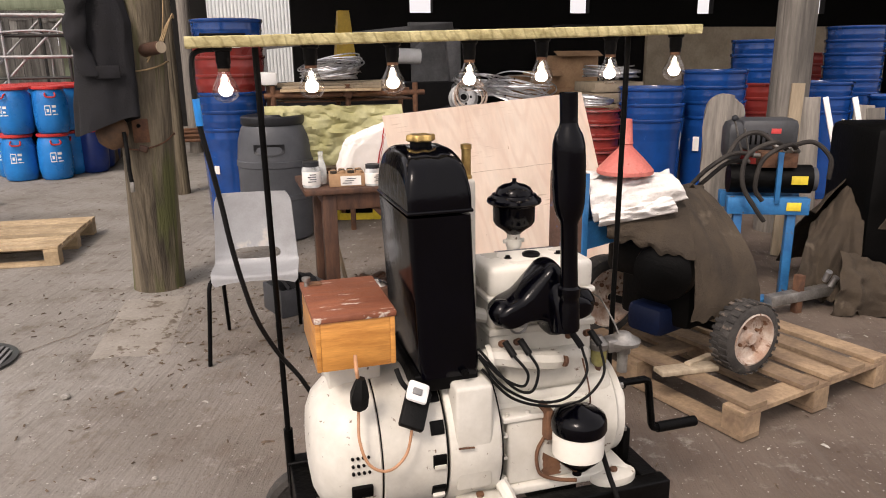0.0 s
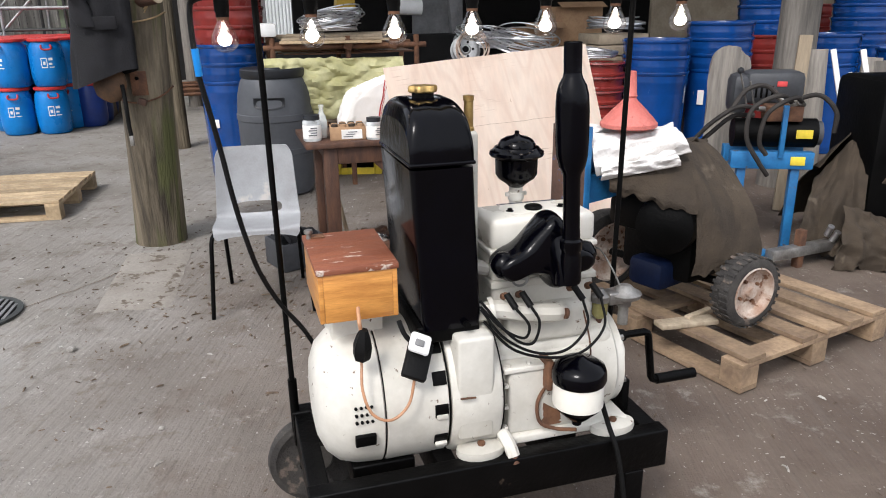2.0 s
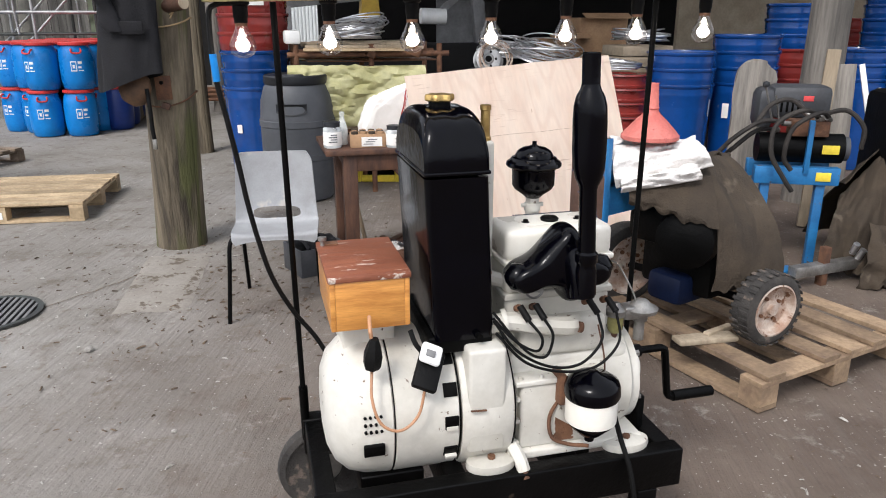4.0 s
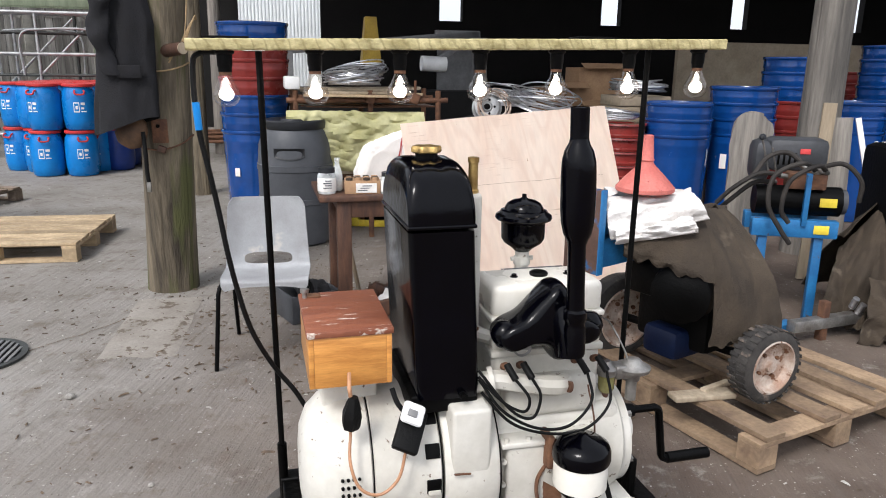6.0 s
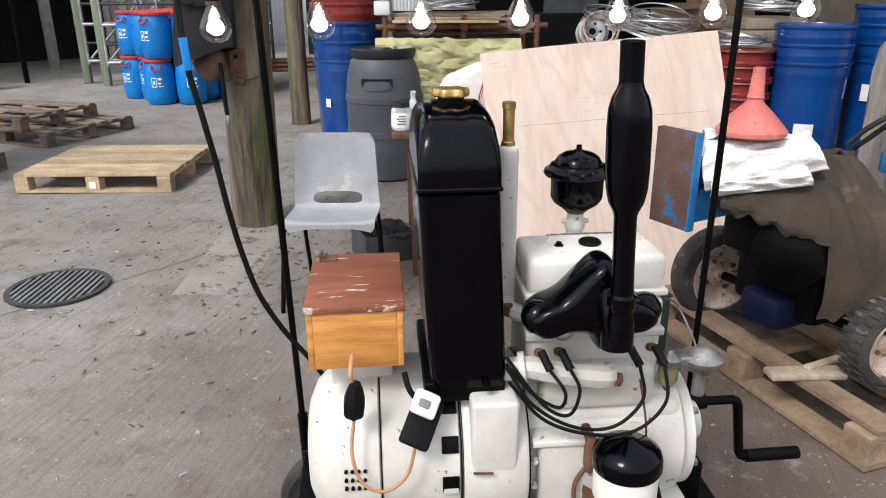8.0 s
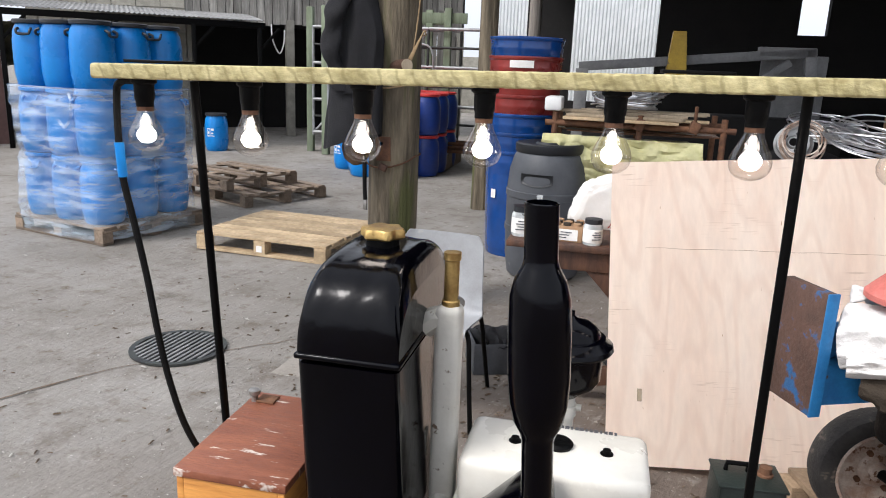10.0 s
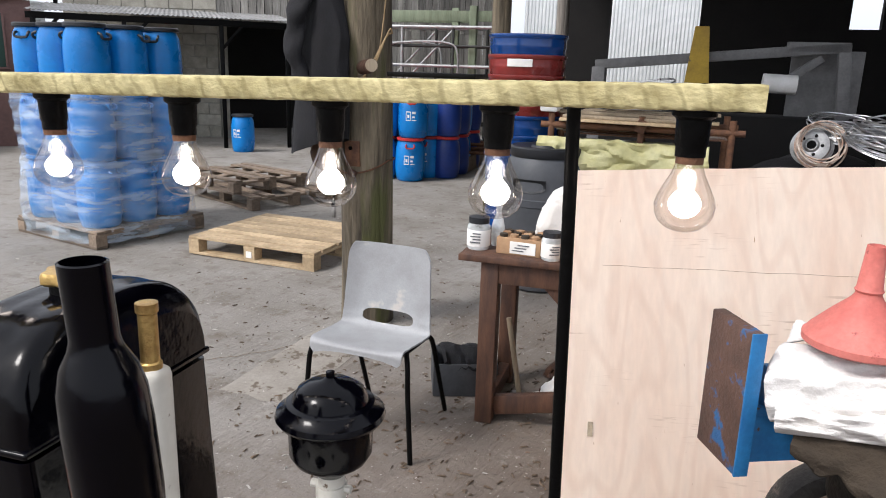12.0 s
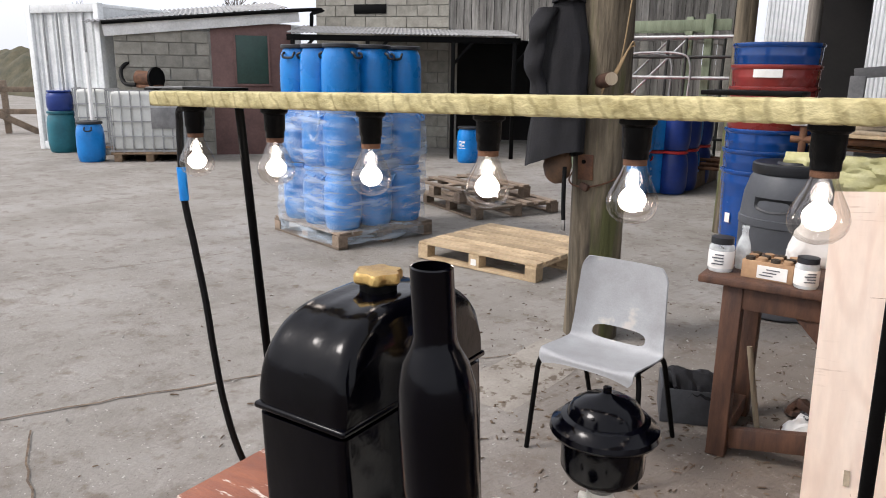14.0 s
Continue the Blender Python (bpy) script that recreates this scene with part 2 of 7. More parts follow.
M_ibc = material("milky_tank_plastic", (0.66, 0.67, 0.64), (0.55, 0.56, 0.53), 3, 0.45, bump=0.05, vary=0.05)
M_teal = material("teal_plastic", (0.01, 0.12, 0.16), None, 3, 0.4)
M_twig = material("bare_twigs", (0.10, 0.085, 0.075), None, 5, 0.9)
M_bank = material("rough_bank", (0.085, 0.075, 0.045), (0.04, 0.04, 0.022), 1.2, 0.95, bump=0.8, fine=8, vary=0.25)
M_hay = material("straw_rope", (0.34, 0.24, 0.13), None, 20, 0.9, bump=0.4)
M_leather = material("brown_leather", (0.13, 0.07, 0.035), (0.05, 0.028, 0.018), 9, 0.6, bump=0.2, spots=(0.4, 0.05, 0.04), spot_scale=5, spot_at=0.64)
M_litter = material("dry_litter", (0.17, 0.12, 0.08), (0.07, 0.05, 0.035), 30, 0.9, vary=0.3)
M_pebble = material("pale_chips", (0.42, 0.40, 0.37), (0.25, 0.23, 0.20), 20, 0.9, vary=0.3)
M_glassbowl = material("dirty_amber_glass", (0.30, 0.28, 0.10), (0.18, 0.16, 0.06), 12, 0.15, coat=0.4)
M_darkgreen = material("dark_green_can", (0.018, 0.026, 0.022), (0.010, 0.014, 0.012), 8, 0.45, bump=0.15)


def plywood_material():
    """Rotary-cut face veneer: long wandering growth rings, patches and short dark flecks."""
    m = material("plywood_face", (0.90, 0.78, 0.67), (0.85, 0.69, 0.57), 2.2, 0.7, bump=0.08, stretch=(2.2, 0.5, 1), spots=(0.50, 0.33, 0.20), spot_scale=26, spot_at=0.71, vary=0.05)
    n, l = m.node_tree.nodes, m.node_tree.links
    bsdf = n["Principled BSDF"]
    old = bsdf.inputs["Base Color"].links[0].from_socket
    coord = n.new("ShaderNodeTexCoord")
    mp = n.new("ShaderNodeMapping")
    mp.inputs["Scale"].default_value = (1.0, 0.22, 1)
    l.new(coord.outputs["Object"], mp.inputs["Vector"])
    nz = n.new("ShaderNodeTexNoise")
    nz.inputs["Scale"].default_value, nz.inputs["Detail"].default_value = 2.6, 2
    l.new(mp.outputs["Vector"], nz.inputs["Vector"])
    mul = n.new("ShaderNodeMath")
    mul.operation = "MULTIPLY"
    mul.inputs[1].default_value = 95.0
    sine = n.new("ShaderNodeMath")
    sine.operation = "SINE"
    l.new(nz.outputs["Fac"], mul.inputs[0])
    l.new(mul.outputs[0], sine.inputs[0])
    rng = n.new("ShaderNodeMapRange")
    rng.inputs["From Min"].default_value, rng.inputs["From Max"].default_value = 0.2, 1.0
    rng.inputs["To Max"].default_value = 0.20
    l.new(sine.outputs[0], rng.inputs["Value"])
    mix = n.new("ShaderNodeMix")
    mix.data_type = "RGBA"
    mix.inputs["B"].default_value = (0.70, 0.50, 0.38, 1)
    l.new(rng.outputs[0], mix.inputs["Factor"])
    l.new(old, mix.inputs["A"])
    tear = n.new("ShaderNodeMapping")
    tear.inputs["Scale"].default_value = (9, 110, 1)
    l.new(coord.outputs["Object"], tear.inputs["Vector"])
    tn, patchy = n.new("ShaderNodeTexNoise"), n.new("ShaderNodeTexNoise")
    tn.inputs["Scale"].default_value, tn.inputs["Detail"].default_value = 1.0, 3
    patchy.inputs["Scale"].default_value, patchy.inputs["Detail"].default_value = 2.4, 2
    l.new(tear.outputs["Vector"], tn.inputs["Vector"])
    l.new(coord.outputs["Object"], patchy.inputs["Vector"])
    t1, t2, both = n.new("ShaderNodeMapRange"), n.new("ShaderNodeMapRange"), n.new("ShaderNodeMath")
    t1.inputs["From Min"].default_value, t1.inputs["From Max"].default_value = 0.58, 0.68
    t2.inputs["From Min"].default_value, t2.inputs["From Max"].default_value = 0.54, 0.66
    t2.inputs["To Max"].default_value = 0.60
    both.operation = "MULTIPLY"
    l.new(tn.outputs["Fac"], t1.inputs["Value"])
    l.new(patchy.outputs["Fac"], t2.inputs["Value"])
    l.new(t1.outputs[0], both.inputs[0])
    l.new(t2.outputs[0], both.inputs[1])
    torn = n.new("ShaderNodeMix")
    torn.data_type = "RGBA"
    torn.inputs["B"].default_value = (0.46, 0.31, 0.21, 1)
    l.new(both.outputs[0], torn.inputs["Factor"])
    l.new(mix.outputs["Result"], torn.inputs["A"])
    l.new(torn.outputs["Result"], bsdf.inputs["Base Color"])
    return m


def ground_material():
    """Old brushed concrete under dust, with trodden earth, oil spots, gravelly flecks and faint brush lines."""
    m = bpy.data.materials.new("dusty_concrete")
    m.use_nodes = True
    n, l = m.node_tree.nodes, m.node_tree.links
    bsdf = n["Principled BSDF"]
    coord = n.new("ShaderNodeTexCoord")

    def tex(scale, detail, stretch=(1, 1, 1), rough=0.6):
        mp = n.new("ShaderNodeMapping")
        mp.inputs["Scale"].default_value = stretch
        mp.inputs["Rotation"].default_value = (0, 0, radians(-12))
        l.new(coord.outputs["Object"], mp.inputs["Vector"])
        t = n.new("ShaderNodeTexNoise")
        t.inputs["Scale"].default_value, t.inputs["Detail"].default_value, t.inputs["Roughness"].default_value = scale, detail, rough
        l.new(mp.outputs["Vector"], t.inputs["Vector"])
        return t.outputs["Fac"]

    def ranged(value, a, b, lo=0.0, hi=1.0):
        r = n.new("ShaderNodeMapRange")
        for key, v in (("From Min", a), ("From Max", b), ("To Min", lo), ("To Max", hi)):
            r.inputs[key].default_value = v
        l.new(value, r.inputs["Value"])
        return r.outputs[0]

    def mixed(fac, a, b):
        x = n.new("ShaderNodeMix")
        x.data_type = "RGBA"
        for key, v in (("Factor", fac), ("A", a), ("B", b)):
            if isinstance(v, tuple):
                x.inputs[key].default_value = (*v, 1)
            else:
                l.new(v, x.inputs[key])
        return x.outputs["Result"]

    sep = n.new("ShaderNodeSeparateXYZ")
    l.new(coord.outputs["Object"], sep.inputs[0])
    add = n.new("ShaderNodeMath")
    add.operation = "MULTIPLY_ADD"
    add.inputs[1].default_value = 3.0
    l.new(tex(0.45, 4), add.inputs[0])
    l.new(sep.outputs["X"], add.inputs[2])
    earth = ranged(add.outputs[0], -0.5, 1.7)
    concrete = mixed(ranged(tex(1.1, 6), 0.35, 0.65), (0.20, 0.183, 0.16), (0.285, 0.267, 0.243))
    dirt = mixed(ranged(tex(2.3, 6), 0.35, 0.65), (0.082, 0.058, 0.044), (0.14, 0.106, 0.083))
    colour = mixed(earth, concrete, dirt)
    colour = mixed(ranged(tex(3.6, 6, rough=0.72), 0.52, 0.66, 0, 0.55), colour, (0.115, 0.088, 0.068))
    colour = mixed(ranged(tex(5.2, 6, rough=0.75), 0.58, 0.70, 0, 0.45), colour, (0.40, 0.375, 0.34))
    colour = mixed(ranged(tex(9, 5), 0.57, 0.68, 0, 0.65), colour, (0.13, 0.10, 0.075))
    colour = mixed(ranged(tex(1.9, 3), 0.66, 0.74, 0, 0.5), colour, (0.09, 0.075, 0.062))
    brush = tex(26, 3, (1, 0.06, 1))
    colour = mixed(ranged(brush, 0.5, 0.75, 0, 0.25), colour, (0.15, 0.13, 0.11))
    fleck = tex(60, 2)
    colour = mixed(ranged(fleck, 0.68, 0.72, 0, 0.6), colour, (0.52, 0.49, 0.45))
    colour = mixed(ranged(tex(75, 2, (1.2, 0.8, 1)), 0.69, 0.73, 0, 0.7), colour, (0.07, 0.055, 0.045))
    l.new(colour, bsdf.inputs["Base Color"])
    bsdf.inputs["Roughness"].default_value = 0.92
    height = n.new("ShaderNodeMath")
    height.operation = "ADD"
    l.new(tex(34, 6, rough=0.7), height.inputs[0])
    l.new(ranged(brush, 0.3, 0.7, 0, 0.5), height.inputs[1])
    b = n.new("ShaderNodeBump")
    b.inputs["Strength"].default_value, b.inputs["Distance"].default_value = 0.7, 0.016
    l.new(height.outputs[0], b.inputs["Height"])
    l.new(b.outputs["Normal"], bsdf.inputs["Normal"])
    return m


def clear_material(name, tint, clear, rough=0.05, stretch=(1, 1, 1)):
    """Thin clear skin: mostly seen through, with a gloss on top."""
    m = bpy.data.materials.new(name)
    m.use_nodes = True
    n, l = m.node_tree.nodes, m.node_tree.links
    out, gloss = n["Material Output"], n["Principled BSDF"]
    gloss.inputs["Base Color"].default_value = (*tint, 1)
    gloss.inputs["Roughness"].default_value = rough
    see = n.new("ShaderNodeBsdfTransparent")
    mix = n.new("ShaderNodeMixShader")
    nz = n.new("ShaderNodeTexNoise")
    coord, mp = n.new("ShaderNodeTexCoord"), n.new("ShaderNodeMapping")
    mp.inputs["Scale"].default_value = stretch
    l.new(coord.outputs["Object"], mp.inputs["Vector"])
    l.new(mp.outputs["Vector"], nz.inputs["Vector"])
    nz.inputs["Scale"].default_value, nz.inputs["Detail"].default_value = (9 if stretch[2] == 1 else 3), 4
    rng = n.new("ShaderNodeMapRange")
    rng.inputs["From Min"].default_value, rng.inputs["From Max"].default_value = 0.35, 0.7
    rng.inputs["To Min"].default_value, rng.inputs["To Max"].default_value = 1 - clear, min(1, (1 - clear) * (4.5 if stretch[2] == 1 else 7.5))
    l.new(nz.outputs["Fac"], rng.inputs["Value"])
    l.new(rng.outputs[0], mix.inputs["Fac"])
    l.new(see.outputs[0], mix.inputs[1])
    l.new(gloss.outputs[0], mix.inputs[2])
    l.new(mix.outputs[0], out.inputs["Surface"])
    return m


def bulb_glass_material():
    m = bpy.data.materials.new("bulb_glass")
    m.use_nodes = True
    n, l = m.node_tree.nodes, m.node_tree.links
    out = n["Material Output"]
    gloss = n.new("ShaderNodeBsdfGlossy")
    gloss.inputs["Roughness"].default_value = 0.04
    see = n.new("ShaderNodeBsdfTransparent")
    see.inputs["Color"].default_value = (0.96, 0.93, 0.9, 1)
    edge = n.new("ShaderNodeLayerWeight")
    edge.inputs["Blend"].default_value = 0.25
    fres = n.new("ShaderNodeMapRange")
    fres.inputs["To Min"].default_value, fres.inputs["To Max"].default_value = 0.03, 0.5
    l.new(edge.outputs["Facing"], fres.inputs["Value"])
    mix = n.new("ShaderNodeMixShader")
    l.new(fres.outputs[0], mix.inputs["Fac"])
    l.new(see.outputs[0], mix.inputs[1])
    l.new(gloss.outputs[0], mix.inputs[2])
    l.new(mix.outputs[0], out.inputs["Surface"])
    return m


def glow_material(name, colour, strength):
    m = bpy.data.materials.new(name)
    m.use_nodes = True
    b = m.node_tree.nodes["Principled BSDF"]
    b.inputs["Emission Color"].default_value = (*colour, 1)
    b.inputs["Emission Strength"].default_value = strength
    return m


M_ply = plywood_material()
M_ground = ground_material()
M_wrap = clear_material("stretch_film", (0.72, 0.84, 0.95), 0.94, 0.13, (1.0, 1.0, 6))
M_bottle = clear_material("clear_bottle_glass", (0.8, 0.84, 0.84), 0.72, 0.08)
M_bulb = bulb_glass_material()
M_glow = glow_material("lamp_filament", (1.0, 0.90, 0.80), 14.0)

# ---------- building helpers ----------
YARD = 18.2   # the shed and the generator stand at this turn


def at(u, v, z=0.0, turn=0.0):
    """A pose in the yard's own directions: u along the light bar, v away from it."""
    a = radians(YARD)
    return pose(0.115 + u * math.cos(a) - v * math.sin(a), 1.991 + u * math.sin(a) + v * math.cos(a), z, 0, 0, YARD + turn)


def part(name, bm, mat, parent=None, label="", smooth=40, m=None):
    me = bpy.data.meshes.new(name)
    bmesh.ops.recalc_face_normals(bm, faces=bm.faces)
    bm.to_mesh(me)
    bm.free()
    me.materials.append(mat)
    if smooth:
        me.shade_smooth()
        me.set_sharp_from_angle(angle=radians(smooth))
    ob = new(name, me)
    if parent is not None:
        ob.parent = parent
    if m is not None:
        ob.matrix_basis = m
    return tagged(ob, label)


def again(name, ob, parent, m):
    """Another piece on the same mesh."""
    o = new(name, ob.data)
    o.parent = parent
    o.matrix_basis = m
    return o


def thing(name, m, label, category, group="", kind=""):
    ob = new(name)
    ob.empty_display_size = 0.1
    ob.matrix_basis = m
    return tagged(ob, label, category, group, kind)


def box(c, s, bevel=0.0, bm=None, rot=(0, 0, 0), seg=2):
    bm = bm or bmesh.new()
    made = bmesh.ops.create_cube(bm, size=1, matrix=pose(*c, *rot) @ Matrix.Diagonal((*s, 1)))["verts"]
    if bevel:
        edges = list({e for v in made for e in v.link_edges})
        bmesh.ops.bevel(bm, geom=edges, offset=bevel, segments=seg, affect="EDGES", profile=0.5)
    return bm


def rod(a, b, r, r2=None, bm=None, seg=14):
    bm = bm or bmesh.new()
    a, b = Vector(a), Vector(b)
    d = b - a
    m = Matrix.Translation((a + b) / 2) @ d.to_track_quat("Z", "Y").to_matrix().to_4x4()
    bmesh.ops.create_cone(bm, cap_ends=True, segments=seg, radius1=r, radius2=r if r2 is None else r2, depth=d.length, matrix=m)
    return bm


def lathe(profile, seg=28, bm=None, m=None):
    """Turns (radius, height) pairs about z."""
    bm = bm or bmesh.new()
    m = m or Matrix()
    rings = []
    for r, z in profile:
        if r < 1e-5:
            rings.append([bm.verts.new(m @ Vector((0, 0, z)))])
        else:
            rings.append([bm.verts.new(m @ Vector((r * math.cos(2 * math.pi * k / seg), r * math.sin(2 * math.pi * k / seg), z))) for k in range(seg)])
    for a, b in zip(rings, rings[1:]):
        if len(a) == 1 and len(b) == 1:
            continue
        for k in range(seg):
            j = (k + 1) % seg
            if len(a) == 1:
                bm.faces.new((a[0], b[j], b[k]))
            elif len(b) == 1:
                bm.faces.new((a[k], a[j], b[0]))
            else:
                bm.faces.new((a[k], a[j], b[j], b[k]))
    return bm


def spline(pts, steps=8):
    p = [Vector(q) for q in pts]
    p = [p[0] * 2 - p[1]] + p + [p[-1] * 2 - p[-2]]
    out = []
    for i in range(1, len(p) - 2):
        for k in range(steps):
            t = k / steps
            out.append(0.5 * (2 * p[i] + (p[i + 1] - p[i - 1]) * t + (2 * p[i - 1] - 5 * p[i] + 4 * p[i + 1] - p[i + 2]) * t * t + (3 * p[i] - p[i - 1] - 3 * p[i + 1] + p[i + 2]) * t ** 3))
    out.append(p[-2])
    return out


def tube(pts, r, bm=None, seg=8, steps=8, r_end=None, straight=False):
    bm = bm or bmesh.new()
    line = [Vector(q) for q in pts] if straight else spline(pts, steps)
    ref = Vector((0.13, 0.21, 0.97))
    rings = []
    for i, p in enumerate(line):
        d = (line[min(i + 1, len(line) - 1)] - line[max(i - 1, 0)]).normalized()
        side = d.cross(ref)
        if side.length < 0.05:
            side = d.cross(Vector((1, 0, 0)))
        side.normalize()
        up = side.cross(d)
        ref = up.copy()
        rr = r if r_end is None else r + (r_end - r) * i / (len(line) - 1)
        rings.append([bm.verts.new(p + (side * math.cos(2 * math.pi * k / seg) + up * math.sin(2 * math.pi * k / seg)) * rr) for k in range(seg)])
    for a, b in zip(rings, rings[1:]):
        for k in range(seg):
            bm.faces.new((a[k], a[(k + 1) % seg], b[(k + 1) % seg], b[k]))
    bm.faces.new(rings[0])
    bm.faces.new(rings[-1][::-1])
    return bm


def sheet(nu, nv, place, bm=None, thick=0.0):
    """A skin of nu by nv cells: place(s, t) with s, t from 0 to 1."""
    bm = bm or bmesh.new()
    g = [[bm.verts.new(place(i / nu, j / nv)) for j in range(nv + 1)] for i in range(nu + 1)]
    faces = [bm.faces.new((g[i][j], g[i + 1][j], g[i + 1][j + 1], g[i][j + 1])) for i in range(nu) for j in range(nv)]
    if thick:
        bmesh.ops.recalc_face_normals(bm, faces=faces)
        bmesh.ops.solidify(bm, geom=faces, thickness=thick)
    return bm


def drape(p0, p1, q0, q1, bulge, folds, depth, seed, nu=46, nv=34, hem=0.02, thick=0.006):
    """Cloth that falls from the ridge p0-p1 to the hem q0-q1."""
    p0, p1, q0, q1, bulge = (Vector(q) for q in (p0, p1, q0, q1, bulge))
    out = bulge.normalized() if bulge.length else Vector((0, -1, 0))

    def place(s, t):
        base = p0.lerp(p1, s).lerp(q0.lerp(q1, s), t) + bulge * math.sin(math.pi * min(1, t * 1.02)) ** 0.8
        wave = math.sin(s * folds * 2 * math.pi + 1.7 * math.sin(3 * t + seed)) * (0.25 + 0.75 * t)
        rough = noise.noise(Vector((s * 4 + seed, t * 4, seed))) + 0.5 * noise.noise(Vector((s * 11, t * 9 + seed, 3)))
        base += out * depth * (0.6 * wave + 0.9 * rough)
        base.z += hem * t ** 4 * noise.noise(Vector((s * 9, seed, 5))) * 2 + depth * 0.5 * noise.noise(Vector((s * 6, t * 6, seed + 9)))
        return base
    return sheet(nu, nv, place, thick=thick)

# ---------- setting ----------


def build_ground():
    def place(s, t):
        far = lambda q: math.copysign(abs(2 * q - 1) ** 3.2, q - 0.5) * 400
        x, y = far(s), far(t) + 4
        near = max(0.0, 1 - math.hypot(x, y - 4) / 18)
        return Vector((x, y, near * 0.012 * (noise.noise(Vector((x * 0.6, y * 0.6, 0))) - 0.3)))
    g = part("ground", sheet(120, 120, place), M_ground)
    tagged(g, "dusty old concrete yard with trodden earth and litter", "ground", kind="structure")


build_ground()


def build_barn():
    back, left, right, front, high = 15.5, -1.75, 18.0, 2.95, 4.3
    wall = thing("wall_back", at(0, back), "sheeted barn back wall with bright slots, inner shade put into near-black colour", "wall", kind="structure")
    holes = [(-0.76, 1.03, 0.9, 4.2), (3.77, 4.33, 2.42, 4.2), (7.88, 8.41, 2.42, 4.2), (11.55, 12.04, 2.42, 4.2), (15.1, 15.65, 2.42, 4.2)]
    bm, u = bmesh.new(), left
    for a, b, z0, z1 in holes:
        box(((u + a) / 2, 0.1, high / 2), (a - u, 0.2, high), bm=bm)
        if z0 > 0:
            box(((a + b) / 2, 0.1, z0 / 2), (b - a, 0.2, z0), bm=bm)
        box(((a + b) / 2, 0.1, (z1 + high) / 2), (b - a, 0.2, high - z1), bm=bm)
        u = b
    box(((u + right) / 2, 0.1, high / 2), (right - u, 0.2, high), bm=bm)
    part("sheeting", bm, M_innershade, wall, smooth=0)
    out = thing("outer_wall", at(0, back + 3.2), "white ribbed metal wall outside the back opening", "wall", kind="structure")

    def rib(s, t):
        return Vector((-3.2 + 6.0 * s, 0.02 * (1 if (s * 66) % 1 < 0.35 else 0), 0.0 + 5.6 * t))
    part("ribbed_sheet", sheet(396, 2, rib, thick=0.004), M_door, out, smooth=0)
    # Roof over the poles and right wall stand unseen, added to darken the inside.
    roof = part("ceiling", box(((left + right) / 2, (front + back) / 2, high + 0.06), (right - left + 0.4, back - front + 0.6, 0.12)), M_roofshade, smooth=0, m=at(0, 0))
    tagged(roof, "unseen barn roof over the poles, near-black, keeps the inside dark", "ceiling", kind="structure")
    side = part("wall_right", box((right + 0.1, (front + back) / 2, high / 2), (0.2, back - front + 0.4, high)), M_innershade, smooth=0, m=at(0, 0))
    tagged(side, "unseen barn side wall, added near-black to keep the inside dark", "wall", kind="structure")
    tan = part("partition", box((8.5, 9.0, 0.92), (4.9, 0.08, 1.84), 0.01), M_tan, smooth=0, m=at(0, 0))
    tagged(tan, "tan boarded partition inside the barn", "wall", kind="structure")


build_barn()


def pole(name, m, r, h, mat, label, seed, lean=(0, 0), seg=28):
    """A weathered round pole with shakes down its length."""
    def place(s, t):
        a = 2 * math.pi * s
        crack = 0.0
        for k in range(5):
            c = (a - (seed * 2.1 + k * 1.31 + 0.15 * math.sin(3 * t + k)) % 6.283 + 3.1416) % 6.2832 - 3.1416
            crack += math.exp(-(c / 0.045) ** 2) * 0.05
        rr = r * (1 - 0.10 * t + 0.05 * noise.noise(Vector((math.cos(a) * 1.2, math.sin(a) * 1.2, t * 3 + seed))) - crack)
        flare = 0.06 * r * math.exp(-t * 14)
        return Vector(((rr + flare) * math.cos(a) + lean[0] * t, (rr + flare) * math.sin(a) + lean[1] * t, -0.02 + h * t))
    bm = sheet(seg * 4, 26, place)
    bmesh.ops.remove_doubles(bm, verts=bm.verts, dist=0.0005)
    ob = part(name, bm, mat, m=m)
    return tagged(ob, label, "post", "barn poles")


pole("barn_post", pose(-1.905, 4.665, 0), 0.151, 4.3, M_post, "thick weathered round pole, green with algae at the foot", 1, (0.30, -0.44))
pole("barn_post", pose(-3.04, 8.0, 0), 0.10, 4.3, M_post, "slim weathered pole further along the open barn side", 2)
pole("barn_post", at(-1.05, 10.5), 0.10, 4.3, M_greypost, "slim grey pole at the far end of the barn side", 3)
pole("barn_post", pose(2.68, 6.14, 0), 0.15, 4.3, M_greypost, "grey cracked round pole at the barn front", 4, (0.03, 0))


# ---------- generator set ----------


def along_u(profile, v, z, seg=40, bm=None):
    """Turned about an axis that runs along u."""
    return lathe([(r, u) for u, r in profile], seg, bm, Matrix(((0, 0, 1, 0), (1, 0, 0, v), (0, 1, 0, z), (0, 0, 0, 1))))


def rounded_block(u0, u1, v0, v1, z0, z1, bevel, bm=None, seg=3):
    return box(((u0 + u1) / 2, (v0 + v1) / 2, (z0 + z1) / 2), (u1 - u0, v1 - v0, z1 - z0), bevel, bm, seg=seg)


